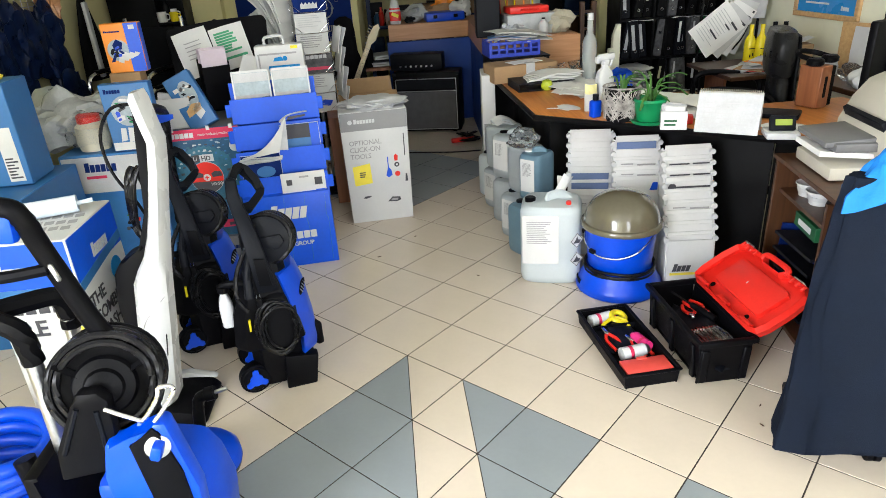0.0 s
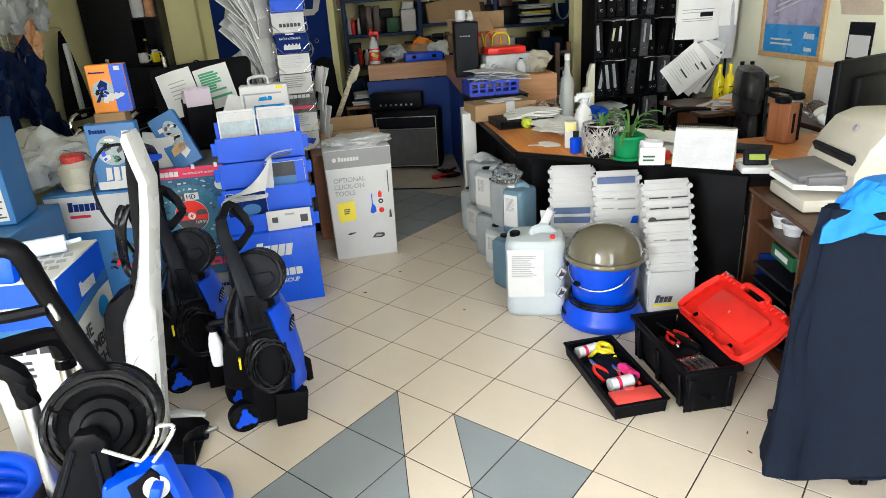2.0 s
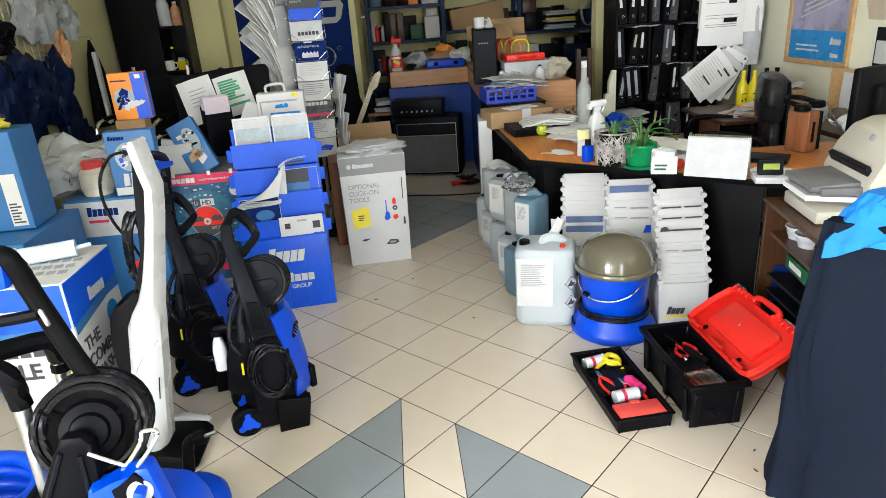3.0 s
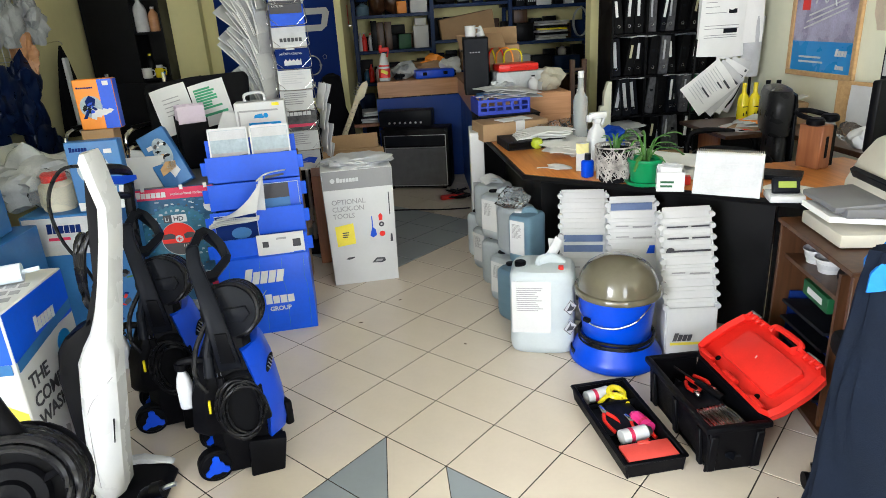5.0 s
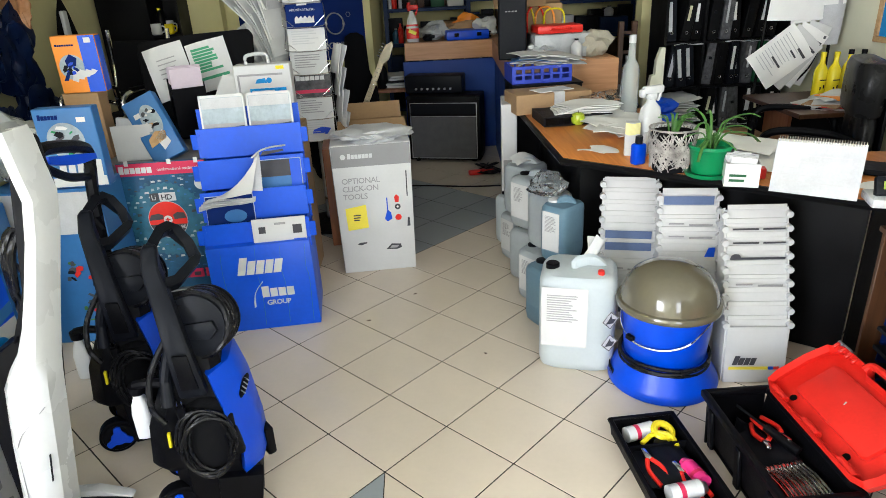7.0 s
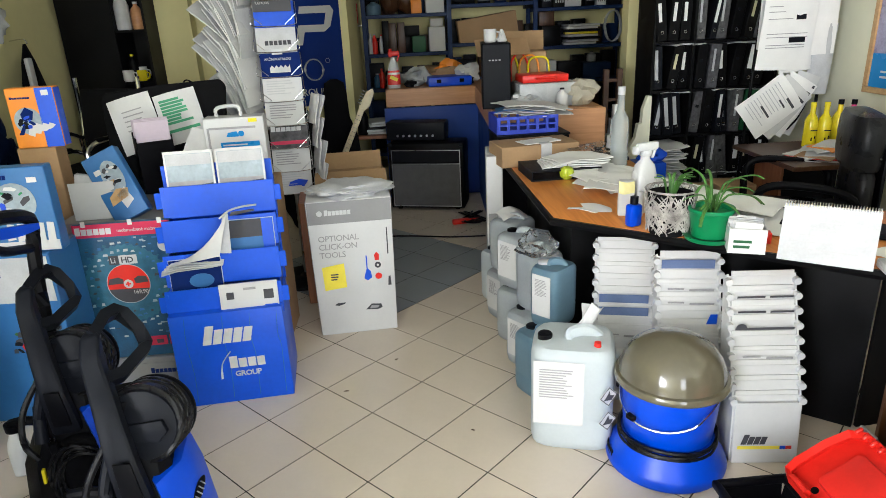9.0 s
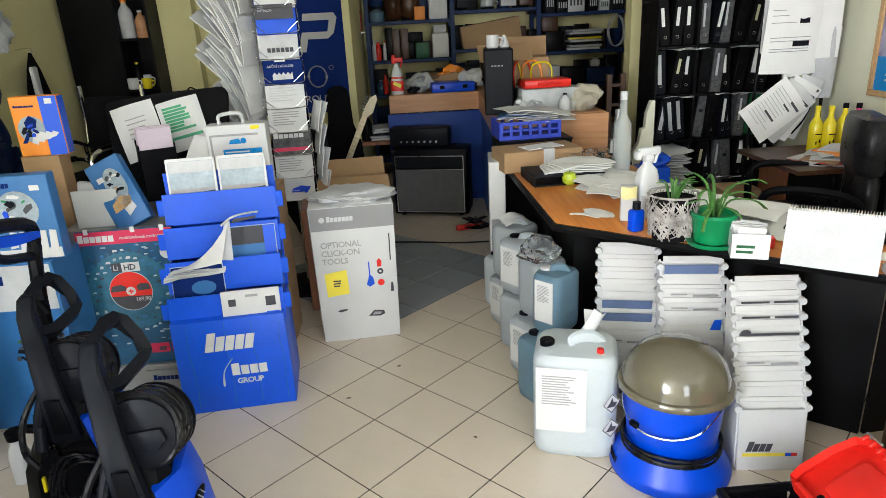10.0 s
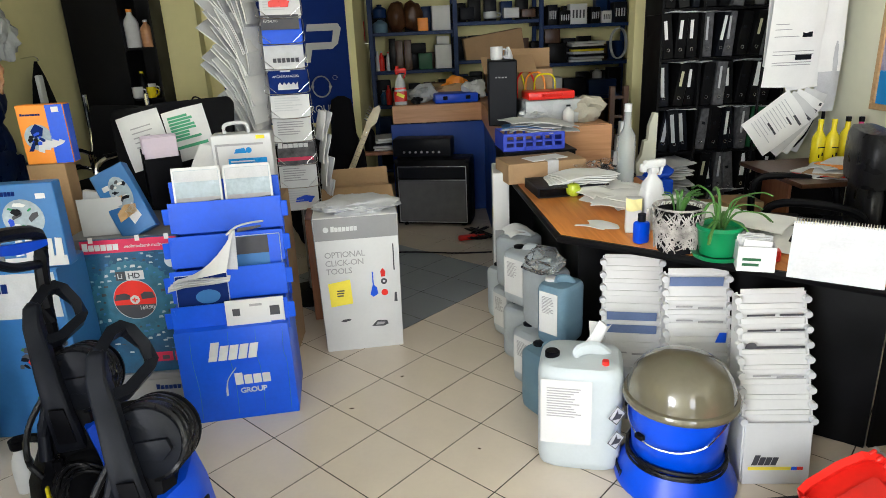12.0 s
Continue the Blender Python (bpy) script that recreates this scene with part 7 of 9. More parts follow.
# rotating catalogue stand
cs = thing("catalogue_stand", pose(-0.66, 4.55, 0, 0, 0, 6), "tall wire catalogue stand crammed with brochures", "catalogue stand")
part(cs, "post", M_SILVER, cyl((0, 0.12, 0.02), (0, 0.12, 2.05), 0.014, n=12))
part(cs, "base", M_BLKLAM, lathe([(0.2, 0), (0.2, 0.02), (0.04, 0.03), (0.02, 0.05)], c=(0, 0.12, 0), n=28))
COVERS = [M_WHITEBOX, M_PAPER, M_MARBLE, M_PAPER, M_WHITEBOX, M_NAVY, M_PAPERG, M_BLUECARD, M_PAPER, M_NAVY, M_PAPER]
for i in range(11):
    z = 0.62 + 0.132 * i
    pk = part(cs, "wire_pocket", M_STEEL, tube([(-0.115, 0.06, z + 0.1), (-0.12, -0.02, z + 0.02), (-0.1, -0.03, z - 0.02), (0.1, -0.03, z - 0.02), (0.12, -0.02, z + 0.02), (0.115, 0.06, z + 0.1)], 0.0022, 5, 3), tube([(-0.118, -0.026, z + 0.035), (-0.06, -0.036, z - 0.015)], 0.0018, 5, 1), tube([(0.118, -0.026, z + 0.035), (0.06, -0.036, z - 0.015)], 0.0018, 5, 1))
    b = part(pk, "brochure", COVERS[i], box(0.004 * (i % 3), 0.0, z + 0.055, 0.212, 0.014, 0.17, 0.001, rx=-10))
    yy = -0.017
    if COVERS[i] in (M_PAPER, M_WHITEBOX):
        bars(pk, -0.08, z + 0.01, 0.15, 0.08, 6, M_GREYPRINT if i % 2 else M_PAPERG, y=yy + 0.004, m=pose(0, 0, z + 0.05, -10) @ pose(0, -0.004, -z - 0.05), seed=20 + i, gap=0.6)
    if i == 0:
        part(pk, "machine_print", M_BLUE, flat([(-0.03, z + 0.02), (0.06, z + 0.015), (0.085, z + 0.05), (0.03, z + 0.06), (-0.02, z + 0.045)], -0.02, 0.001))
    if i == 5:
        words(pk, "AKČNÍ KATALOG", 0.019, pose(-0.075, -0.022, z + 0.065, -10), M_WHITE)
        part(pk, "saw_print", M_PAPERG, flat([(-0.05 + 0.012 * k, z + 0.01 + (0.03 if k % 2 else 0.015)) for k in range(10)] + [(0.06, z + 0.0), (-0.05, z + 0.0)], -0.021, 0.001))
        part(pk, "emblem", M_WHITE, rect(-0.03, z + 0.095, 0.025, z + 0.125, -0.0245))
    if i == 7:
        part(pk, "title_block", M_PRINT, rect(-0.1, z + 0.05, 0.1, z + 0.125, -0.023))
        words(pk, "2009\nKATALOG", 0.017, pose(-0.085, -0.028, z + 0.105, -10), M_WHITE)
    if i == 2:
        logo(pk, -0.09, z + 0.075, 0.17, 0.03, 6, M_WHITE, y=-0.022, slant=0.05)
        part(pk, "print_band", M_MAGENTA, rect(-0.1, z + 0.0, 0.1, z + 0.02, -0.018))
    if i == 6:
        part(pk, "photo_row", M_PRINT, *[rect(-0.06 + 0.024 * k, z + 0.012, -0.042 + 0.024 * k, z + 0.035, -0.019) for k in range(6)])
    if i == 8:
        part(pk, "machine_print", M_RED, flat([(-0.05, z + 0.03), (0.05, z + 0.03), (0.06, z + 0.06), (0.0, z + 0.08), (-0.05, z + 0.06)], -0.02, 0.001))
    # side pockets with leaning papers
    rs = random.Random(40 + i)
    if i >= 3:
        for k in range(7):
            lean = -8 - 5.5 * k + rs.uniform(-4, 4)
            part(cs, "side_brochure", M_PAPER if (i + k) % 3 else M_PAPERG, bent(0.2, rs.uniform(0.22, 0.3), 0.006, 0.006, m=pose(-0.135 - 0.016 * k, 0.04 + 0.012 * k, z - 0.05 + rs.uniform(-0.02, 0.02), 0, lean, 0) @ pose(0, 0, 0, rs.uniform(-6, 6), 0, 66 + rs.uniform(-10, 10)), n=4))
    if i < 4:
        for k in range(2):
            part(cs, "side_brochure", M_PAPERG if k else M_PAPER, bent(0.1, 0.17, 0.005, 0.006, m=pose(0.135 + 0.014 * k, 0.04, z - 0.03, 0, 8 + 6 * k + rs.uniform(-3, 3), 0) @ pose(0, 0, 0, 0, 0, -66 + rs.uniform(-8, 8)), n=4))

# visitor chair with chrome arms
vc = thing("visitor_chair", pose(-2.02, 5.02, 0, 0, 0, -25), "black visitor chair with chrome tube arms, stacked", "chair", group="stacked visitor chairs")
part(vc, "seat", M_BLKFAB, box(0, 0, 0.46, 0.46, 0.44, 0.07, 0.025))
part(vc, "backrest", M_BLKFAB, box(0, 0.24, 0.78, 0.44, 0.05, 0.34, 0.02, rx=-8))
for sx in (-1, 1):
    part(vc, "side_frame", M_CHROME, tube([(sx * 0.25, -0.24, 0.01), (sx * 0.25, -0.25, 0.5), (sx * 0.25, -0.2, 0.67), (sx * 0.25, 0.1, 0.68), (sx * 0.25, 0.24, 0.66), (sx * 0.25, 0.26, 1.02)], 0.014, 8, 5), tube([(sx * 0.25, 0.2, 0.66), (sx * 0.25, 0.25, 0.01)], 0.012, 8, 2))
    part(vc, "arm_pad", M_BLACK, box(sx * 0.25, -0.03, 0.695, 0.045, 0.26, 0.02, 0.008))
for k in (1, 2):
    copy_thing(vc, pose(-2.02 + 0.02 * k, 5.02 - 0.03 * k, 0.12 * k, 0, 0, -25 + 2 * k))

# ================= left wall: mesh panel with goods, tall cupboard, banner =================
mp_ = thing("mesh_panel", pose(-2.56, 4.4, 1.1), "white wire mesh wall panel", "mesh panel")
for k in range(16):
    part(mp_, "wire", M_WHITE, cyl((0, -0.6 + 0.08 * k, 0), (0, -0.6 + 0.08 * k, 1.2), 0.003, n=6))
for k in range(5):
    part(mp_, "cross_wire", M_WHITE, cyl((0.004, -0.6, 0.3 * k), (0.004, 0.6, 0.3 * k), 0.003, n=6))
for y, z, w, h, mt, lab in ((4.05, 0.95, 0.3, 0.45, M_NAVYBAG, "dark blue bagged accessory hung on the panel"), (4.4, 1.0, 0.34, 0.42, M_NAVYBAG, "blue bagged accessory hung on the panel"), (4.75, 0.95, 0.3, 0.45, M_NAVYBAG, "navy bagged accessory hung on the panel"), (4.7, 1.5, 0.34, 0.4, M_BAG, "white bagged filter pack hung on the panel"), (4.9, 1.28, 0.1, 0.3, M_WOODBAND, "yellow glove hung on the panel"), (5.08, 1.5, 0.2, 0.3, M_BAG, "white bagged filter hung on the panel"), (4.2, 1.45, 0.2, 0.2, M_BLACK, "black accessory hung on the panel"), (4.35, 0.55, 0.4, 0.4, M_NAVYBAG, "navy bagged cloth bundle below the panel"), (4.85, 0.5, 0.4, 0.45, M_NAVYBAG, "navy bagged cloth bundle below the panel")):
    bg = thing("hanging_pack", pose(-2.46, y, z), lab, "pack", group="hanging packs")
    part(bg, "pack", mt, crumple(0, 0, h / 2, 0.16, w * 1.15, h * 1.08, y * 7.3, 4, 0.55))
    part(bg, "hook", M_STEEL, tube([(0.0, 0, h), (-0.03, 0, h + 0.03), (-0.1, 0, h + 0.03)], 0.003, 5, 3))
tc_ = thing("hanging_cloth", pose(-2.48, 5.48, 0.82), "black cloth hanging from a wall hook", "cloth")
part(tc_, "cloth", M_BLKFAB, lathe([(0.2, 0), (0.19, 0.1), (0.15, 0.3), (0.07, 0.55), (0.015, 0.66)], n=24, sx=0.4, sy=1.0))
part(tc_, "hook", M_STEEL, tube([(0.02, 0, 0.66), (0.0, 0, 0.69), (-0.09, 0, 0.68)], 0.004, 6, 3))
part(tc_, "white_strip", M_PAPERG, box(0.09, -0.17, 0.3, 0.03, 0.06, 0.55, 0.01))
cu_ = thing("tall_cupboard", pose(-2.2, 6.12, 0), "tall black cupboard with an open shelf bay", "cupboard")
part(cu_, "door", M_BLKLAM, box(-0.135, 0.0, 1.05, 0.4, 0.02, 2.1, 0.002))
part(cu_, "body", M_BLKLAM, box(-0.135, 0.17, 1.05, 0.4, 0.32, 2.1))
part(cu_, "side_panel", M_BLKLAM, box(0.29, 0.165, 1.05, 0.018, 0.33, 2.1))
part(cu_, "back_panel", M_BLKLAM, box(0.17, 0.335, 1.05, 0.25, 0.01, 2.1))
for z in (0.4, 0.8, 1.15, 1.53, 2.09):
    part(cu_, "shelf", M_BLKLAM, box(0.173, 0.165, z, 0.215, 0.31, 0.018))


def jug(x, y, z, r, h, material, label, cap=None, category="bottle"):
    j = thing(category.replace(" ", "_"), pose(x, y, z), label, category)
    part(j, "vessel", material, lathe([(r * 0.9, 0), (r, 0.01), (r, h * 0.62), (r * 0.8, h * 0.74), (r * 0.35, h * 0.86), (r * 0.33, h * 0.93), (0.002, h * 0.935)], n=18))
    part(j, "cap", cap or M_BLACK, cyl((0, 0, h * 0.92), (0, 0, h), r * 0.4, n=12))
    return j


def mug(x, y, z, r, h, material, label):
    c = thing("mug", pose(x, y, z), label, "mug", group="mugs and bottles in the cupboard")
    part(c, "cup", material, lathe([(r * 0.8, 0), (r, 0.01), (r, h), (r * 0.9, h), (r * 0.85, 0.02), (0.005, 0.015)], n=18))
    part(c, "ear", material, tube([(r * 0.9, 0, h * 0.8), (r * 1.6, 0, h * 0.7), (r * 1.5, 0, h * 0.3), (r * 0.9, 0, h * 0.2)], 0.006, 6, 3))


jug(-2.08, 6.2, 1.162, 0.035, 0.2, M_BLACK, "dark bottle with yellow cap in the cupboard", M_YELPL)
mug(-2.1, 6.12, 1.162, 0.04, 0.085, M_WHITEBOX, "white mug in the cupboard")
mug(-2.0, 6.13, 1.162, 0.035, 0.08, M_YELPL, "white and yellow mug in the cupboard")
mug(-2.04, 6.24, 1.162, 0.04, 0.1, M_WHITEBOX, "white mug in the cupboard")
jug(-2.09, 6.2, 1.54, 0.055, 0.28, M_PAPERG, "grey plastic jug in the cupboard", M_ORANGE)
jug(-1.99, 6.22, 1.54, 0.045, 0.2, M_WOODBAND, "orange-brown packet in the cupboard", M_WHITE, "packet")
for i in range(4):
    jug(-2.09 + 0.04 * i, 6.15 + 0.05 * (i % 2), 0.81, 0.03, 0.14, [M_WHITEBOX, M_DKGREY][i % 2], "small jar in the cupboard", None, "jar")
cp = thing("wall_trunking", pose(-1.79, 5.9, 0.9), "dark box and cables on the ledge by the wall", "box")
part(cp, "ledge", M_BLKLAM, box(0.1, 0.3, 0.06, 0.5, 0.5, 0.03, 0.004), box(0.1, 0.3, -0.43, 0.4, 0.4, 0.94, 0.004))
part(cp, "case", M_BLACK, box(0.16, 0.2, 0.145, 0.17, 0.1, 0.14, 0.03))
part(cp, "strap", M_BLACK, tube([(0.1, 0.15, 0.2), (0.15, 0.12, 0.26), (0.24, 0.15, 0.2)], 0.006, 6))
bn = thing("banner", pose(-1.0, 6.48, 0.86), "navy blue cloth banner with pale grey logo shapes", "banner")
part(bn, "cloth", M_NAVY, bent(1.06, 1.5, 0.008, 0.003, n=12))
M_BANNERGREY = mat("pale_grey_banner_print", (0.42, 0.42, 0.40), 0.7, var=0.1, scale=8)
logo(bn, -0.42, 0.62, 0.36, 0.3, 2, M_BANNERGREY, y=-0.012, slant=0.3)
part(bn, "logo_mark", M_BANNERGREY, flat([(0.15, 0.5), (0.21, 0.5), (0.235, 0.6), (0.4, 0.6), (0.45, 0.64), (0.485, 0.76), (0.46, 0.8), (0.21, 0.8), (0.2, 0.745), (0.42, 0.745), (0.4, 0.655), (0.19, 0.655)], -0.012, 0.002))
part(bn, "logo_ring", M_BANNERGREY, tube([(0.28 + 0.075 * math.cos(t), -0.012, 0.3 + 0.085 * math.sin(t)) for t in [k * 0.524 for k in range(12)]], 0.016, 6, 3, closed=True, flat=0.4))
logo(bn, -0.1, 0.22, 0.24, 0.16, 2, M_BANNERGREY, y=-0.012, slant=0.0)
words(bn, "GROUP", 0.085, pose(0.1, -0.014, 0.09), M_BANNERGREY)
part(bn, "logo_dot", M_BANNERGREY, tube([(0.4 + 0.018 * math.cos(t), -0.012, 0.37 + 0.018 * math.sin(t)) for t in [k * 0.785 for k in range(8)]], 0.004, 5, 3, closed=True, flat=0.4))

# guitar, its case, low table
gt = thing("electric_guitar", pose(-0.73, 5.96, 0.02, -6, 25, -8), "cream-necked electric guitar leaning on its stand", "guitar")
part(gt, "neck", mat("cream_maple", (0.72, 0.62, 0.42), 0.35), box(0, 0, 0.72, 0.045, 0.022, 0.46, 0.006))
part(gt, "headstock", mat("pale_maple", (0.74, 0.66, 0.48), 0.35), prism([(-0.022, 0.94), (0.022, 0.94), (0.05, 0.99), (0.045, 1.1), (0.02, 1.13), (-0.012, 1.09), (-0.03, 0.98)], -0.008, 0.008, 0.003))
part(gt, "tuner", M_CHROME, *[cyl((-0.02, -0.004, 0.98 + 0.025 * k), (-0.05, -0.004, 0.985 + 0.025 * k), 0.006, n=8) for k in range(5)])
part(gt, "body", M_WOODRED, prism([(0.16 * (1 + 0.18 * math.cos(2 * t)) * math.cos(t), 0.28 + 0.22 * math.sin(t)) for t in [2 * math.pi * k / 28 for k in range(28)]], -0.022, 0.022, 0.006))
part(gt, "fret", M_STEEL, *[box(0, -0.0115, 0.52 + 0.034 * k, 0.042, 0.002, 0.002) for k in range(12)])
gcs = thing("guitar_case", pose(-0.55, 6.3, 0, 0, 0, 0), "black padded guitar bag standing by the wall", "guitar bag")
part(gcs, "bag", M_BLKFAB, sq_lathe([(0.7, 0), (1.0, 0.06), (1.05, 0.3), (0.9, 0.5), (0.85, 0.62), (0.55, 0.78), (0.5, 0.98), (0.42, 1.06), (0.15, 1.09)], 0.38, 0.13, 3, 26))
solo("dark_coat", M_BLKFAB, "black coat hanging on a chair by the wall", "coat", pose(-0.82, 5.75, 0), crumple(0, 0, 0.48, 0.42, 0.34, 0.96, 21, 4, 0.25))
lt_ = thing("side_table", pose(-0.28, 6.72, 0), "small reddish brown side table", "table")
part(lt_, "tabletop", M_WOODRED, box(0, 0, 0.56, 0.44, 0.42, 0.03, 0.004))
for sx in (-1, 1):
    for sy in (-1, 1):
        part(lt_, "leg", M_WOODRED, box(sx * 0.18, sy * 0.17, 0.275, 0.04, 0.04, 0.545, 0.003))
for i in range(5):
    solo("magazine", [M_PAPER, M_PAPERG, M_DKGREY, M_PAPER, M_PAPERG][i], "magazine in a pile on the side table", "magazine", pose(-0.22, 6.7, 0.577 + 0.022 * i, 0, 0, -6 + 6 * i), box(0, 0, 0.01, 0.22, 0.28, 0.018, 0.002), group="pile of magazines")
jug(-0.36, 6.6, 0.577, 0.05, 0.24, M_BLACK, "dark bottle on the side table", M_PAPERG)

# ================= rear counter, amplifier =================
ct = thing("reception_counter", pose(0, 0, 0), "blue-panelled reception counter with beech-coloured top band", "counter")
part(ct, "front_panel", M_PANELBLUE, box(0.27, 6.56, 0.4, 0.86, 0.03, 0.8))
part(ct, "front_band", M_WOODBAND, box(0.26, 6.535, 0.885, 0.8, 0.03, 0.15, 0.003))
part(ct, "side_panel", M_PANELBLUE, box(0.635, 5.68, 0.4, 0.03, 1.72, 0.8, rz=-2.6))
part(ct, "side_band", M_WOODBAND, box(0.612, 5.66, 0.885, 0.03, 1.72, 0.15, 0.003, rz=-2.6))
part(ct, "end_panel", M_WOODBAND, box(0.92, 4.82, 0.48, 0.68, 0.03, 0.96, 0.003))
part(ct, "worktop", M_WOODBAND, slab([(-0.13, 6.53), (0.655, 6.53), (0.59, 4.84), (1.25, 4.84), (1.25, 5.25), (1.15, 5.4), (1.15, 7.05), (-0.13, 7.05)], 0.94, 0.962))
am = thing("guitar_amplifier", pose(0.16, 6.06, 0, 0, 0, -14), "black guitar amplifier with grey grille cloth", "amplifier")
part(am, "cabinet", M_BLACK, box(0, 0.14, 0.29, 0.63, 0.27, 0.55, 0.012))
part(am, "grille", M_GREYGRILL, box(0, 0.002, 0.215, 0.57, 0.006, 0.36), label="grey woven grille")
part(am, "control_strip", M_DKGREY, box(0, 0.002, 0.46, 0.57, 0.006, 0.09))
part(am, "piping", M_SILVER, *[box(0, -0.002, z, 0.575, 0.004, 0.006) for z in (0.036, 0.396, 0.508)], *[box(x, -0.002, 0.272, 0.006, 0.004, 0.475) for x in (-0.286, 0.286)])
for sx in (-1, 1):
    part(am, "corner_cap", M_DKGREY, box(sx * 0.3, 0.02, 0.55, 0.04, 0.04, 0.03, 0.008))
part(am, "foot", M_BLACK, *[cyl((x, y, 0), (x, y, 0.016), 0.02, n=12) for x in (-0.25, 0.25) for y in (0.05, 0.24)])
ah = thing("amplifier_head", pose(0.1, 6.25, 0.567, 0, 0, -14), "black amplifier head on the amplifier", "amplifier")
part(ah, "case", M_DKGREY, box(0, 0.05, 0.075, 0.5, 0.18, 0.15, 0.012))
for k in range(7):
    part(ah, "knob", M_SILVER, cyl((-0.15 + 0.05 * k, -0.042, 0.04), (-0.15 + 0.05 * k, -0.052, 0.04), 0.01, n=10))
solo("cable_heap", M_RUBBER, "black cables lying on the floor", "cables", pose(0.5, 5.7, 0), *[tube([(0.1 * math.sin(3 * k + i), 0.16 * math.cos(2.1 * k + 2 * i), 0.012 + 0.006 * i) for k in range(8)], 0.006, 6, 4) for i in range(4)])
solo("floor_cable", M_RUBBER, "black cable running across the floor", "cable", pose(0, 0, 0), tube([(-0.3, 5.42, 0.006), (0.0, 5.38, 0.006), (0.3, 5.3, 0.006), (0.55, 5.28, 0.006)], 0.006, 6, 5))
solo("red_tool", M_RED, "small red and orange tool on the floor", "tool", pose(0.4, 5.62, 0), box(0, 0, 0.022, 0.14, 0.05, 0.04, 0.012, rz=10), cyl((0.07, 0.01, 0.025), (0.14, 0.02, 0.025), 0.012, n=10))

# things on the rear counter
CZ = 0.963
pct = thing("computer_tower", pose(0.62, 5.15, CZ, 0, 0, -6), "black desktop computer tower", "computer")
part(pct, "case", M_BLACK, box(0, 0, 0.2, 0.18, 0.4, 0.4, 0.006))
part(pct, "front_bezel", M_DKGREY, box(0, -0.203, 0.2, 0.17, 0.008, 0.39, 0.004))
part(pct, "port_row", M_GREYPRINT, *[box(-0.04 + 0.02 * k, -0.208, 0.3, 0.012, 0.003, 0.008) for k in range(4)])
mug(0.58, 5.08, CZ + 0.402, 0.04, 0.08, M_WHITEBOX, "pale mug on the computer tower")
solo("headset", M_WHITE, "small white and black gadget on the tower", "gadget", pose(0.66, 5.12, CZ + 0.402), lathe([(0.03, 0), (0.034, 0.01), (0.02, 0.05), (0.008, 0.075)], n=16))
clb = thing("clear_storage_box", pose(0.92, 5.05, CZ, 0, 0, 3), "clear plastic storage box", "storage box")
part(clb, "tub", M_BAG, box(0, 0, 0.075, 0.38, 0.26, 0.15, 0.012))
rcs = thing("red_tool_case", pose(0.9, 5.03, CZ + 0.152, 0, 0, 4), "flat bright red plastic tool case", "tool case")
part(rcs, "case", M_RED, box(0, 0, 0.025, 0.3, 0.2, 0.05, 0.01))
part(rcs, "handle", M_RED, tube([(-0.06, -0.1, 0.025), (-0.05, -0.13, 0.03), (0.05, -0.13, 0.03), (0.06, -0.1, 0.025)], 0.008, 6, 4))
brb = thing("open_carton", pose(0.82, 5.5, CZ, 0, 0, -8), "open brown carton full of parts and cables", "carton")
part(brb, "box", M_CARD, box(0, 0, 0.16, 0.4, 0.3, 0.32, 0.004))
part(brb, "flap", M_CARD, box(-0.1, -0.2, 0.36, 0.36, 0.005, 0.16, rx=-50, rz=12))
part(brb, "flap", M_CARD, box(0, 0.17, 0.38, 0.4, 0.005, 0.14, rx=-12))
for k, mt in enumerate((M_YELPL, M_RED, M_ORANGE, M_YELPL)):
    part(brb, "cable", mt, tube([(-0.1 + 0.06 * k, -0.16, 0.1), (-0.1 + 0.06 * k, -0.19, 0.26), (-0.05 + 0.07 * k, -0.16, 0.33 - 0.015 * k), (0.0 + 0.07 * k, -0.17, 0.25), (0.02 + 0.065 * k, -0.19, 0.1)], 0.007, 6, 5))
solo("beige_cloth", M_PALLET, "crumpled beige cloth bag on the counter", "cloth", pose(1.14, 5.0, CZ), crumple(0, 0, 0.075, 0.22, 0.24, 0.17, 31, 3, 0.4))
solo("grey_sack", M_BAG, "crumpled grey plastic sack on the counter", "bag", pose(0.78, 4.95, CZ), crumple(0, 0, 0.04, 0.2, 0.16, 0.1, 33, 3, 0.5))
jug(1.0, 4.88, CZ, 0.035, 0.12, M_WHITEBOX, "white printed tube on the counter", M_DKGREY, "tube")
spr = thing("cleaner_spray", pose(-0.06, 6.62, CZ, 0, 0, 0), "white and red trigger cleaner bottle", "spray bottle")
part(spr, "bottle", M_WHITE, sq_lathe([(0.9, 0), (1, 0.01), (1, 0.12), (0.7, 0.2), (0.35, 0.24), (0.3, 0.26)], 0.11, 0.06, 3.5, 20))
part(spr, "label", M_RED, sq_lathe([(1.02, 0.03), (1.02, 0.11), (0.9, 0.15)], 0.11, 0.06, 3.5, 20))
part(spr, "label", M_YELLOW, box(0, -0.033, 0.085, 0.07, 0.004, 0.03, 0.001, ry=25), label="yellow print on the label")
part(spr, "trigger_head", M_RED, box(0.01, 0, 0.29, 0.1, 0.03, 0.04, 0.008), box(0.045, 0, 0.25, 0.014, 0.02, 0.06, 0.004, ry=20), cyl((-0.02, 0, 0.26), (-0.02, 0, 0.33), 0.016, n=10))
bcs = thing("blue_tool_case", pose(0.42, 6.68, CZ, 0, 0, 3), "flat blue plastic tool case", "tool case")
part(bcs, "case", M_BLUE, box(0, 0, 0.04, 0.38, 0.26, 0.08, 0.012))
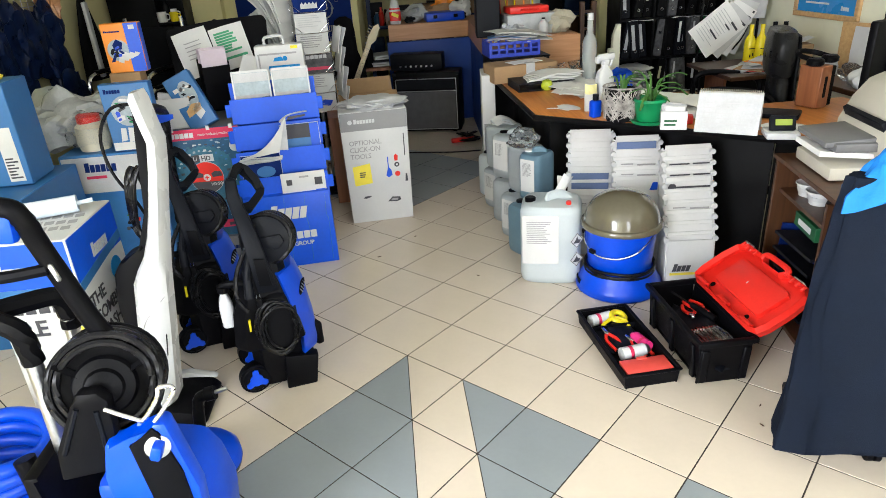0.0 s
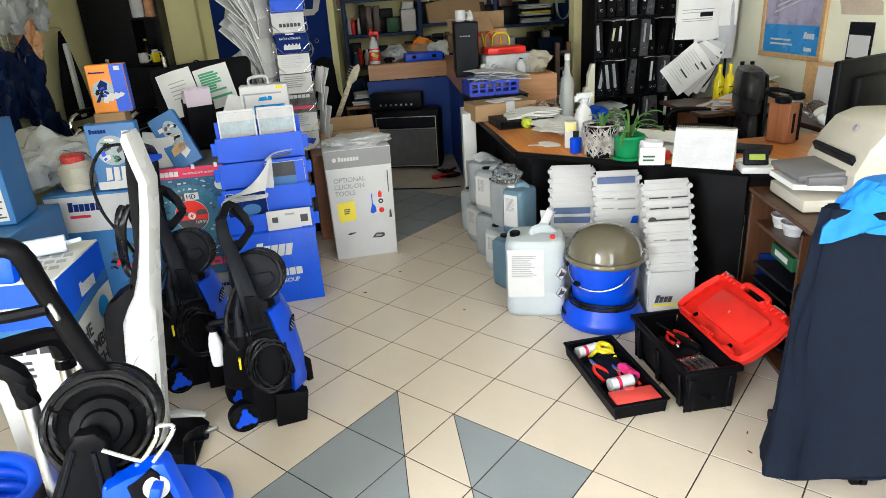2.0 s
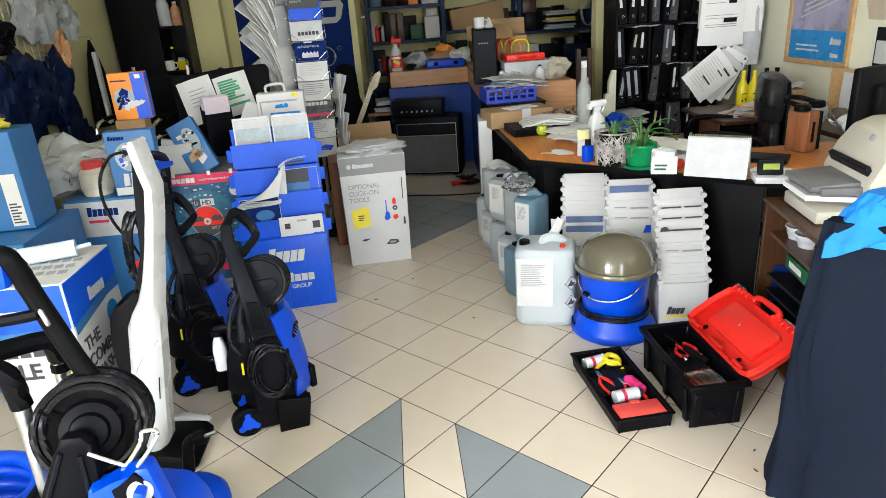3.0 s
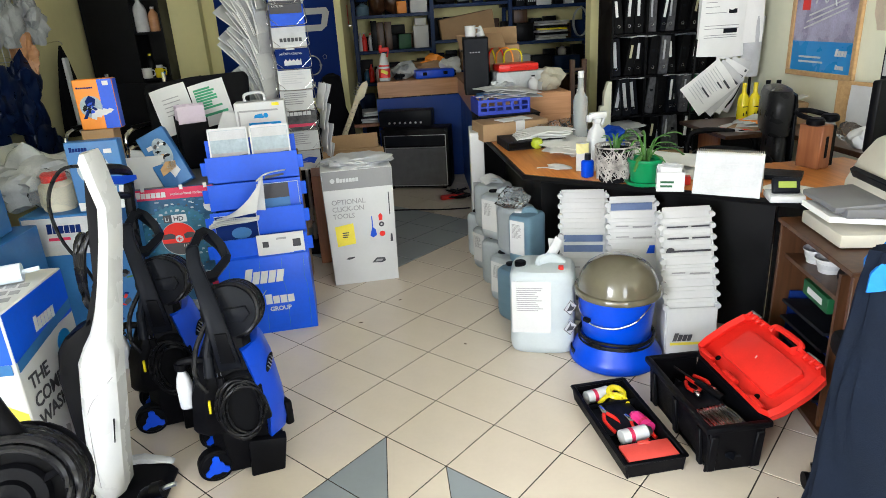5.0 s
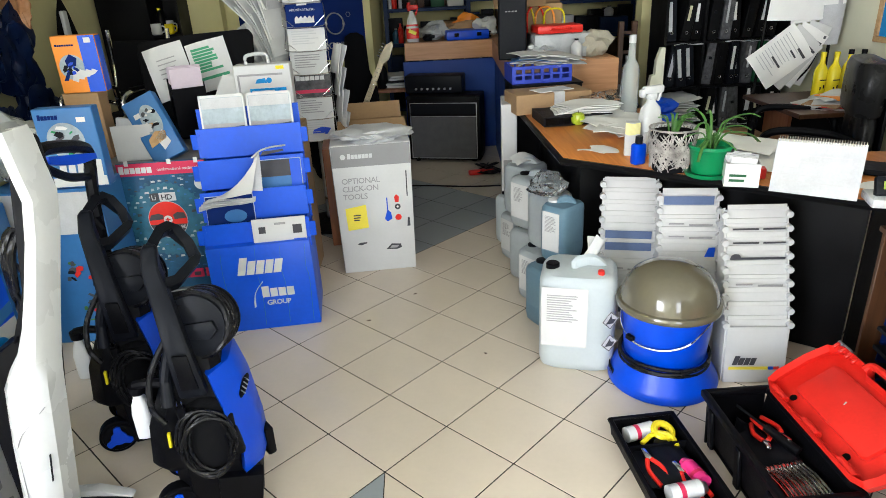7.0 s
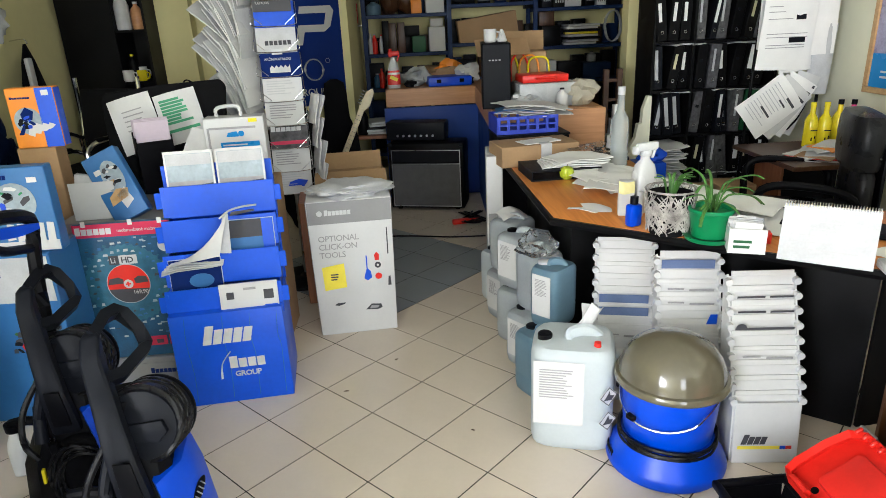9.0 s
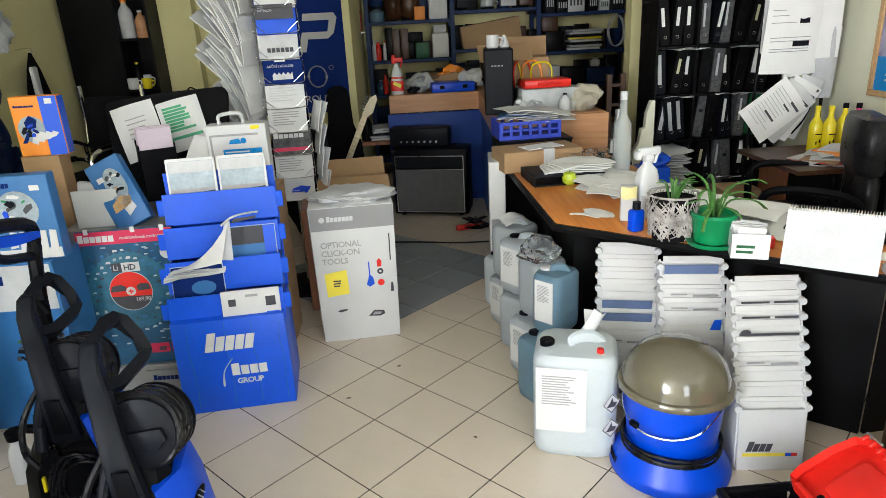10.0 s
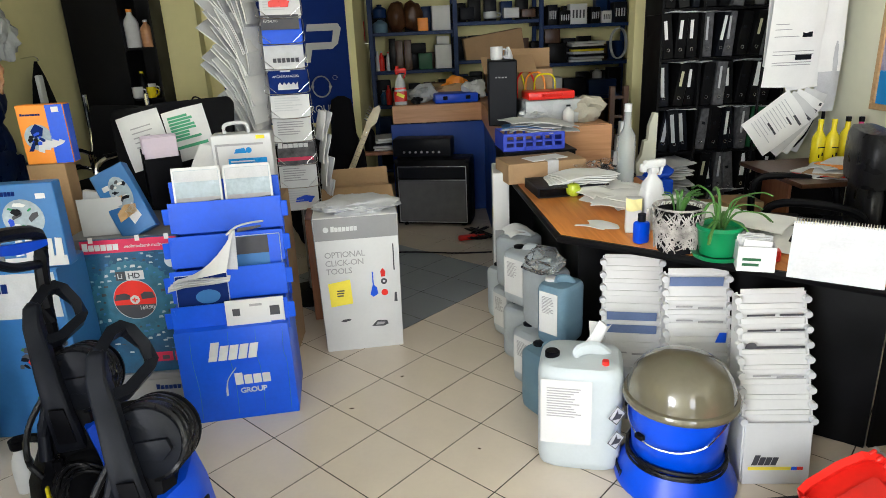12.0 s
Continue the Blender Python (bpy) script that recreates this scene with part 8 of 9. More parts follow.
part(bcs, "latch", M_BLACK, box(-0.1, -0.132, 0.045, 0.04, 0.01, 0.03, 0.003), box(0.1, -0.132, 0.045, 0.04, 0.01, 0.03, 0.003))
for i, (x, y, z, sx, sy, sz, mt, lb_) in enumerate(((0.14, 6.75, CZ, 0.22, 0.2, 0.16, M_BAG, "grey crumpled packaging on the counter"), (0.42, 6.85, CZ, 0.4, 0.16, 0.14, M_CARD, "brown crumpled packaging on the counter"), (0.6, 6.72, CZ, 0.2, 0.2, 0.19, M_PAPER, "white crumpled bag on the counter"), (0.08, 6.62, CZ, 0.1, 0.1, 0.06, M_DKGREY, "dark small parts on the counter"), (0.55, 6.62, CZ, 0.16, 0.1, 0.07, M_DKGREY, "dark tool parts on the counter"), (0.45, 6.95, CZ, 0.24, 0.14, 0.2, M_ORANGE, "orange and yellow packs on the counter"))):
    solo("crumpled_wrapper", mt, lb_, "packaging", pose(x, y, z), crumple(0, 0, sz / 2, sx, sy, sz, 50 + i, 3, 0.5))
# blue letter crate and papers, carried by the cardboard box end of the counter
crt = thing("plastic_crate", pose(0.71, 4.66, 0.872, 0, 0, 3), "violet-blue perforated plastic letter tray", "crate")
for sy in (-1, 1):
    part(crt, "long_side", M_CRATE, box(0, sy * 0.13, 0.012, 0.36, 0.008, 0.024), box(0, sy * 0.13, 0.052, 0.36, 0.008, 0.01), box(0, sy * 0.13, 0.092, 0.36, 0.008, 0.018), *[box(-0.17 + 0.0567 * k, sy * 0.13, 0.05, 0.016, 0.008, 0.1) for k in range(7)])
for sx in (-1, 1):
    part(crt, "short_side", M_CRATE, box(sx * 0.178, 0, 0.05, 0.008, 0.26, 0.1, 0.002))
part(crt, "bottom", M_CRATE, box(0, 0, 0.004, 0.36, 0.26, 0.008))
tbl_ = thing("low_filing_box", pose(0.74, 4.64, 0, 0, 0, 3), "plain black filing pedestal between desk and counter", "pedestal")
part(tbl_, "body", M_BLKLAM, box(0, 0, 0.43, 0.42, 0.28, 0.86, 0.004))
part(tbl_, "top", M_BLKLAM, box(0, 0, 0.865, 0.43, 0.29, 0.01, 0.002))
rp_ = random.Random(8)
for i in range(9):
    solo("paper_sheet", [M_PAPER, M_PAPER, M_LILAC, M_PAPER, M_LTBLUE, M_PAPERG, M_PAPER, M_PAPER, M_PAPER][i], "paper sheet on the overfull letter tray", "paper", pose(0.74 + rp_.uniform(-0.05, 0.1), 4.66 + rp_.uniform(-0.02, 0.02), 0.972 + 0.007 * i, rp_.uniform(-3, 3), rp_.uniform(-4, 6), rp_.uniform(-25, 25)), bent(0.3, 0.22, rp_.uniform(0.0, 0.02), 0.003, m=pose(0, -0.11, 0.002, -90)), group="papers on the letter tray")
solo("white_strip_carton", M_WHITEBOX, "white stepped cardboard strip behind the desk", "carton", pose(1.3, 4.95, 0), prism([(-0.02, 0), (0.1, 0), (0.1, 0.95), (0.06, 0.95), (0.06, 0.86), (0.04, 0.86), (0.04, 0.76), (0.02, 0.76), (0.02, 0.66), (0.0, 0.66), (0.0, 0.55), (-0.02, 0.55)], 0, 0.05, 0.003))
solo("white_strip_carton", M_WALL_W, "pale stepped cardboard strip behind the desk", "carton", pose(1.62, 5.3, 0), prism([(-0.02, 0), (0.12, 0), (0.12, 0.95), (0.09, 0.95), (0.06, 0.86), (0.06, 0.76), (0.03, 0.76), (0.02, 0.66), (-0.02, 0.6)], 0, 0.05, 0.003))
solo("wooden_frame", M_WOODBROWN, "narrow dark wooden rack standing behind the counter", "rack", pose(1.5, 5.6, 0), box(0, 0, 0.56, 0.04, 0.04, 1.12, 0.003), box(0.1, 0, 0.56, 0.04, 0.04, 1.12, 0.003), *[box(0.05, 0, 0.2 + 0.14 * k, 0.1, 0.03, 0.02) for k in range(7)])

# ================= steel shelf rack at the back =================
RX0, RX1, RY0, RY1 = -0.36, 2.42, 7.78, 8.2
rkk = thing("steel_shelf_rack", pose(0, 0, 0), "long blue-black steel shelf rack crammed with goods", "shelf rack")
for x in (-0.34, 0.53, 1.42, 2.4):
    for y in (RY0 + 0.015, RY1 - 0.02):
        part(rkk, "post", M_STEELBLUE, box(x, y, 1.2, 0.045, 0.03, 2.4, 0.003))
LEV = [0.15, 0.5, 0.83, 1.18, 1.56, 1.98]
for a, b, off in ((-0.32, 0.51, 0.0), (0.55, 1.4, 0.07), (1.44, 2.38, 0.0)):
    for z in LEV:
        part(rkk, "shelf", M_STEELBLUE, box((a + b) / 2, (RY0 + RY1) / 2, z + (off if z > 0.6 else 0), b - a, RY1 - RY0 - 0.02, 0.035, 0.003))


def goods(name, x, z, w, h, material, label, cat, depth=0.2, bev=0.006, top=None, y=None):
    g_ = thing(name, pose(x, (RY0 + 0.06 + depth / 2) if y is None else y, z), label, cat)
    part(g_, "body", material, box(0, 0, h / 2, w, depth, h, bev))
    if top:
        part(g_, "lid", top, box(0, 0, h + 0.01, w * 0.8, depth * 0.8, 0.02, 0.004))
    return g_


S1, S2_, S3 = 1.198, 1.578, 0.848
for x, r, h, mt, cp_, lb_ in ((-0.25, 0.03, 0.2, M_RED, M_WHITE, "red and white spray can on the steel rack"), (-0.18, 0.025, 0.19, M_WHITE, M_RED, "white spray can on the steel rack"), (-0.29, 0.025, 0.2, M_PAPERG, M_WHITE, "grey spray can on the steel rack")):
    jug(x, RY0 + 0.1, S1, r, h, mt, lb_, cp_, "spray can")
for x in (-0.06, 0.03):
    goods("brown_case", x, S1, 0.08, 0.3, M_WOODBROWN, "dark brown box file on the steel rack", "box file")
goods("brown_case", -0.13, S1, 0.07, 0.32, M_BLKLAM, "black box file on the steel rack", "box file")
goods("green_tin", 0.21, S1, 0.14, 0.16, M_DKGREEN, "dark green tin on the steel rack", "tin")
goods("white_carton", 0.4, S1, 0.17, 0.24, M_WHITEBOX, "white carton on the steel rack", "carton")
goods("white_carton", 0.4, S1 + 0.243, 0.13, 0.08, M_PAPER, "small white carton on the steel rack", "carton", 0.14)
goods("black_case", 0.14, S1 + 0.163, 0.16, 0.1, M_BLKLAM, "black case on the steel rack", "case")
jug(-0.24, RY0 + 0.12, S2_, 0.075, 0.14, M_CANBLUE, "dark paint tin on the steel rack", M_BLACK, "tin")
jug(-0.24, RY0 + 0.12, S2_ + 0.145, 0.07, 0.13, M_STEELBLUE, "blue tin on the steel rack", M_BLACK, "tin")
for i, x in enumerate((-0.07, 0.1)):
    s_ = solo("brown_sack", M_WOODBROWN, "dark brown plastic-wrapped roll on the steel rack", "sack", pose(x, RY0 + 0.16, S2_), crumple(0, 0, 0.15, 0.2, 0.2, 0.31, 60 + i, 3, 0.2))
goods("orange_pack", 0.2, S2_, 0.11, 0.13, M_ORANGE, "orange packet on the steel rack", "packet", 0.08)
goods("white_carton", 0.39, S2_, 0.19, 0.24, M_WHITEBOX, "plain white carton on the steel rack", "carton")
jug(-0.25, RY0 + 0.12, S3, 0.04, 0.15, M_TEAL, "teal bottle on the steel rack", M_WHITE)
jug(-0.2, RY0 + 0.1, S3 + 0.0, 0.03, 0.2, M_RED, "red bottle on the steel rack", M_RED)
jug(-0.12, RY0 + 0.1, S3, 0.035, 0.18, M_WHITE, "white bottle on the steel rack", M_WHITE)
goods("white_carton", 0.12, S3, 0.3, 0.14, M_BAG, "grey wrapped goods on the steel rack", "package")
goods("brown_carton", 0.36, S3, 0.22, 0.2, M_CARD, "brown carton on the steel rack", "carton")
bc1 = goods("brown_carton", 0.95, 1.268, 0.62, 0.24, M_CARD, "large tilted brown carton on the steel rack", "carton", 0.3)
bc1.matrix_basis = bc1.matrix_basis @ pose(0, 0, 0.02, 0, -8, 0)
goods("black_box", 0.66, 1.668, 0.14, 0.12, M_DKGREY, "dark grey box on the steel rack", "box")
mug(0.9, RY0 + 0.1, 1.668, 0.07, 0.07, M_BAG, "grey bowl on the steel rack")
goods("white_label_pack", 1.12, 1.668, 0.16, 0.1, M_PAPERG, "white printed packet on the steel rack", "packet", 0.1)
goods("brown_pack", 1.3, 1.668, 0.14, 0.08, M_WOODBROWN, "brown carton on the steel rack", "carton")
goods("black_box", 0.8, 1.88, 0.0001 + 0.16, 0.05, M_PAPERG, "flat grey packet on the steel rack", "packet", 0.1, y=8.0)
goods("red_pack", -0.46, 1.5, 0.11, 0.2, M_RED, "red and pale boxed part by the wall", "box", 0.08, y=7.9)
solo("wall_peg", M_STEEL, "steel bracket on the wall", "bracket", pose(-0.43, 7.9, 1.47), box(0.02, 0, 0.012, 0.1, 0.12, 0.012, 0.002))
S4 = 1.578
for i, (x, w, h, mt) in enumerate(((1.55, 0.1, 0.2, M_DKGREY), (1.68, 0.12, 0.14, M_BLKLAM), (1.82, 0.18, 0.2, M_WHITEBOX), (2.0, 0.1, 0.16, M_BLACK), (2.12, 0.1, 0.12, M_WHITEBOX), (2.26, 0.14, 0.2, M_DKGREY))):
    q = goods("parts_box", x, S4, w, h, mt, "small dark or white parts box on the steel rack", "box", 0.14)
    part(q, "print", M_PRINT if mt is M_WHITEBOX else M_PAPERG, *[rect(-w * 0.35 + w * 0.2 * k, h * 0.3, -w * 0.25 + w * 0.2 * k, h * 0.7, -0.071) for k in range(4)])
for i in range(8):
    solo("magazine", [M_PAPER, M_PAPERG, M_DKGREY, M_PAPER, M_YELPL, M_DKGREY, M_PAPER, M_PAPERG][i], "magazine in a pile on the steel rack", "magazine", pose(1.92 + 0.015 * (i % 3), RY0 + 0.17, S1 + 0.026 * i, 0, 0, -8 + 5 * (i % 4)), box(0, 0, 0.012, 0.34, 0.24, 0.022, 0.003), group="pile of magazines on the rack")
rl_ = thing("coiled_cable", pose(2.27, RY0 + 0.12, S1), "coil of pale grey cable on the steel rack", "cable coil")
for k in range(6):
    part(rl_, "turn", M_BAG, tube([((0.085) * math.cos(t), -0.03 + 0.012 * k + 0.01 * math.sin(3 * t), 0.17 + 0.155 * math.sin(t)) for t in [i * 0.524 for i in range(12)]], 0.006, 6, 3, closed=True))
goods("black_box", 1.6, S1, 0.2, 0.2, M_BLKLAM, "black case on the steel rack", "case")
goods("brown_pack", 1.55, S1 + 0.202, 0.16, 0.14, M_WOODBROWN, "brown carton on the steel rack", "carton")
for i, (x, w, h, mt) in enumerate(((0.7, 0.2, 0.18, M_DKGREY), (0.95, 0.2, 0.2, M_CARD), (1.22, 0.2, 0.15, M_BLKLAM), (1.56, 0.2, 0.2, M_WHITEBOX), (1.8, 0.24, 0.18, M_DKGREY), (2.1, 0.3, 0.16, M_STEELBLUE))):
    goods("parts_box", x, S3 + (0.07 if x < 1.4 else 0), w, h, mt, "plain parts box on the steel rack", "box", 0.2)
for i in range(12):
    x = -0.22 + 0.225 * i
    goods("parts_box", x, 2.0 + (0.07 if 0.53 < x < 1.42 else 0), 0.19, 0.2 + 0.03 * (i % 3), [M_DKGREY, M_BLKLAM, M_CARD, M_DKGREY, M_PAPERG][i % 5], "plain parts box on the top shelf", "box", 0.22)
jug(2.05, RY0 + 0.12, S3 + 0.17, 0.05, 0.1, M_PAPERG, "grey tin on the steel rack", None, "tin")

# dark boxes added behind the goods: partly more stock, partly the rack's shade
rg = random.Random(91)
for z in (S1, S2_, S3, 0.52, 0.17):
    for x in np.arange(-0.26, 2.36, 0.17):
        off = 0.07 if (0.53 < x < 1.42 and z > 0.6) else 0.0
        hh = rg.uniform(0.14, 0.27)
        goods("parts_box", float(x), z + off, rg.uniform(0.12, 0.165), hh, rg.choice([M_DKGREY, M_BLKLAM, M_STEELBLUE, M_WOODBROWN, M_BLKLAM]), "dark filler box added at the rack's back, part stock and part shade", "box", 0.12, y=8.11)

# ================= binder shelf =================
BX0, BX1, BY = 1.74, 2.62, 5.32
bs_ = thing("binder_shelf", pose(0, 0, 0), "black shelf unit packed with lever arch binders", "shelf")
for x in (BX0, 2.02, BX1):
    part(bs_, "upright", M_BLKLAM, box(x, BY + 0.16, 1.05, 0.02, 0.32, 2.1, 0.002))
part(bs_, "back", M_BLKLAM, box((BX0 + BX1) / 2, BY + 0.315, 1.05, BX1 - BX0, 0.01, 2.1))
BL = [0.06, 0.34, 0.655, 0.97, 1.295, 1.62, 1.95]
for z in BL:
    part(bs_, "shelf_board", M_BLKLAM, box((BX0 + 2.02) / 2, BY + 0.155, z, 0.26, 0.3, 0.018))
    part(bs_, "shelf_board", M_BLKLAM, box((2.02 + BX1) / 2, BY + 0.155, z, 0.58, 0.3, 0.018))


def binder_proto(cover, spine_label, slim=False, lw=0.3, lh=0.12, lz=0.19):
    b = thing("binder", pose(0, 0, -50), "black lever arch binder with a spine label", "binder", group="lever arch binders")
    w = 0.05 if slim else 0.074
    part(b, "cover", cover, box(0, 0.13, 0.15, w, 0.26, 0.295, 0.004))
    part(b, "spine_label", spine_label, box(-0.008, -0.0012, lz, w * lw, 0.002, lh))
    part(b, "finger_ring", M_STEEL, tube([(0.01 * math.cos(t), -0.001, 0.06 + 0.01 * math.sin(t)) for t in [k * 0.785 for k in range(8)]], 0.002, 5, 2, closed=True))
    return b


protos = [binder_proto(M_BLKLAM, M_PAPER_LIT), binder_proto(M_MARBLE, M_PAPERG, lw=0.2, lh=0.15), binder_proto(M_BLKLAM, mat("cream_label", (0.6, 0.56, 0.36), 0.6), lw=0.25, lh=0.1), binder_proto(M_DKGREY, M_PAPER_LIT, True, lw=0.4, lh=0.16), binder_proto(M_MAROON, M_PAPER), binder_proto(M_DKGREEN, M_PAPER, lh=0.03), binder_proto(M_BLKLAM, M_DKGREY, lh=0.02), binder_proto(M_MARBLE, M_DKGREY, lh=0.02), binder_proto(M_BLKLAM, M_PAPER_LIT, lw=0.45, lh=0.16, lz=0.2), binder_proto(M_DKGREY, M_PAPERG, lw=0.35, lh=0.2, lz=0.17)]
rb = random.Random(17)
for li, z in enumerate(BL[:-1]):
    for a, b in ((BX0 + 0.015, 2.01), (2.035, BX1 - 0.01)):
        if li == 1 and b < 2.02:
            continue
        x = a + 0.04
        while x < b - 0.04:
            kk = rb.choice([0, 0, 8, 1, 7, 2, 3, 9, 6])
            if li == 4 and x > 2.5:
                kk = 4
            if li == 2 and x > 2.4:
                kk = 5
            copy_thing(protos[kk], pose(x, BY + rb.uniform(-0.02, 0.05), z + 0.010, 0, rb.choice([0, -4, 3, 7, -7, 9]), rb.uniform(-7, 7)))
            x += 0.06 if kk == 3 else rb.uniform(0.078, 0.092)
for li, z in enumerate(BL[:-1]):
    for k in range(4):
        x = rb.uniform(1.82, 2.5)
        if li != 1:
            solo("paper_sheet", M_PAPER_LIT if k % 2 else M_PAPERG, "loose paper lying on top of the binders", "paper", pose(x, BY + 0.05, z + 0.3085 + 0.003 * k, 0, 0, rb.uniform(-14, 14)), bent(0.2, 0.24, 0.004, 0.002, m=pose(0, -0.07, 0, -90)), group="papers on the binders")
for p_ in protos:
    for o_ in (*p_.children_recursive, p_):
        bpy.data.objects.remove(o_)
for i in range(14):
    solo("paper_sheet", M_PAPER_LIT if i % 3 else M_PAPER, "paper stuffed into the binder shelf", "paper", pose(1.88 + rb.uniform(-0.03, 0.03), BY + 0.1, 0.352 + 0.018 * i, rb.uniform(-4, 4), rb.uniform(-6, 6), rb.uniform(-20, 20)), bent(0.24, 0.26, rb.uniform(0, 0.014), 0.006, m=pose(0, -0.17, 0, -90)), group="papers stuffed into the shelf")
solo("blue_carton", M_BLUECARD, "blue packets beside the shelf", "packet", pose(1.62, 5.0, 0), box(0, 0, 0.28, 0.2, 0.18, 0.56, 0.01), crumple(0.02, 0, 0.6, 0.18, 0.16, 0.1, 3, 3, 0.4))
for i, (x, y, h, mt) in enumerate(((1.8, 4.7, 0.45, M_CARD), (1.95, 4.5, 0.52, M_CARD), (1.75, 4.4, 0.35, M_WHITEBOX), (1.95, 4.25, 0.4, M_CARD))):
    carton(x - 0.11, x + 0.11, y - 0.1, y + 0.1, 0, h, mt, "cardboard carton standing behind the desk", 8 * i - 10, group="cartons behind the desk")

# ================= rear desk, bottles, flip chart, wall pictures =================
rd = thing("side_desk", pose(0, 0, 0), "brown wooden side desk against the wall", "desk")
part(rd, "desktop", M_WOODBROWN, box(2.4, 4.35, 0.695, 0.74, 0.66, 0.025, 0.003))
part(rd, "end_panel", M_WOODRED, box(2.16, 4.5, 0.34, 0.02, 0.34, 0.68, 0.002))
part(rd, "modesty_panel", M_BLKLAM, box(2.4, 4.62, 0.36, 0.58, 0.02, 0.62, 0.002))
DZ2 = 0.709
for x, y, mt, cp_, lb_ in ((2.40, 4.5, M_YELPL, M_YELPL, "tall bright yellow bottle"), (2.47, 4.48, M_YELPL, M_YELPL, "tall bright yellow bottle"), (2.6, 4.55, M_YELPL, M_BLACK, "yellow bottle with a dark cap"), (2.66, 4.52, M_PINK, M_BLACK, "pink bottle with a dark cap")):
    jb = thing("bottle", pose(x, y, DZ2), lb_, "bottle", group="coloured bottles")
    part(jb, "glass", mt, lathe([(0.034, 0), (0.037, 0.008), (0.037, 0.15), (0.03, 0.17), (0.015, 0.195), (0.013, 0.235), (0.003, 0.237)], n=20))
    part(jb, "cap", cp_, cyl((0, 0, 0.232), (0, 0, 0.26), 0.0155, n=12))
    part(jb, "drop_print", M_DKGREY, *[box(-0.01 + 0.02 * k, -0.0372, 0.05 + 0.01 * k, 0.008, 0.002, 0.02, 0.0008) for k in range(2)])
    part(jb, "print_band", M_DKGREY, box(0, -0.0372, 0.1, 0.04, 0.002, 0.006))
bx2, w, d, h = carton(2.47, 2.7, 4.22, 4.36, DZ2, DZ2 + 0.14, M_CARD, "open brown carton with a white sheet", -12)
part(bx2, "sheet", M_PAPER, box(0.02, 0, h + 0.01, 0.2, 0.1, 0.004, ry=-18))
for i in range(9):
    solo("paper_sheet", [M_PAPER, M_RED, M_PAPER, M_CARD, M_PAPER, M_PAPERG, M_PAPER, M_ORANGE, M_PAPER][i], "paper and brochure piled on the side desk", "paper", pose(2.24 + 0.025 * i, 4.2 + 0.02 * (i % 3), DZ2 + 0.003 + 0.008 * i, 0, 0, -40 + 23 * (i % 5)), bent(0.28, 0.2, 0.008, 0.006, m=pose(0, -0.1, 0, -90)), group="papers on the side desk")
fc = thing("flip_chart", pose(2.4, 4.76, 0), "white flip chart pad with curling sheets and hanging forms", "flip chart")
part(fc, "board", M_WHITEBOX, box(0, 0.03, 1.62, 0.46, 0.012, 0.72, 0.004))
for x in (-0.2, 0.2):
    part(fc, "leg", M_BLKLAM, tube([(x, 0.05, 1.9), (x * 1.2, 0.08, 0.01)], 0.01, 8, 1))
part(fc, "top_sheet", M_PAPER_LIT, bent(0.33, 0.82, 0.02, m=pose(-0.07, -0.01, 1.135, 2, 1.5, 0), n=12))
for k, (z, w_) in enumerate(((1.5, 0.2), (1.47, 0.2), (1.43, 0.19), (1.345, 0.25), (1.325, 0.25), (1.28, 0.24), (1.265, 0.24))):
    part(fc, "print_line", M_GREYPRINT, rect(-0.2, z, -0.2 + w_, z + 0.004, -0.016))
part(fc, "print_block", M_DKGREY, rect(-0.03, 1.425, 0.03, 1.455, -0.0175))
part(fc, "print_block", M_DKGREY, rect(-0.06, 1.295, 0.04, 1.325, -0.0175))
part(fc, "back_sheet", M_PAPER_LIT, bent(0.24, 0.7, 0.015, m=pose(0.14, 0.012, 1.215, 0, -1, 0), n=10))
part(fc, "curled_sheet", M_PAPERG, bent(0.15, 0.42, 0.03, m=pose(0.19, 0.02, 0.975, 0, 3, 0), n=10))
part(fc, "second_sheet", M_PAPER_LIT, bent(0.2, 0.42, 0.02, m=pose(0.03, 0.008, 1.12, 0, -6, 0), n=8))
for k, (x, z, lean, w_, h_) in enumerate(((0.03, 0.93, 20, 0.15, 0.38), (-0.03, 0.925, 30, 0.2, 0.36), (-0.085, 0.915, 41, 0.23, 0.34), (-0.155, 0.925, 52, 0.255, 0.33))):
    fm = pose(x, -0.03 - 0.012 * k, z, 5, lean, 0)
    form = part(fc, "hanging_form", M_PAPER_LIT if k % 2 else M_PAPER, bent(w_, h_, 0.012, m=fm @ pose(0, 0, -h_ / 2)))
    bars(form, -w_ * 0.4, -h_ * 0.38, w_ * 0.75, h_ * 0.75, 12, M_PAPERG, y=-0.003, m=fm, seed=70 + k, gap=0.8)
    part(form, "print_block", M_PRINT, rect(w_ * 0.08, h_ * 0.3, w_ * 0.38, h_ * 0.345, -0.006, m=fm))
    if k == 3:
        part(form, "print_block", M_PRINT, rect(-0.04, -0.045, 0.05, -0.033, -0.006, m=fm))
        part(form, "print_block", M_PRINT, rect(0.0, 0.06, 0.06, 0.07, -0.006, m=fm))
part(fc, "edge_clip", M_BLKFAB, tube([(0.0, -0.02, 0.77), (0.06, -0.02, 0.84), (0.11, -0.02, 0.95)], 0.006, 6, 4))
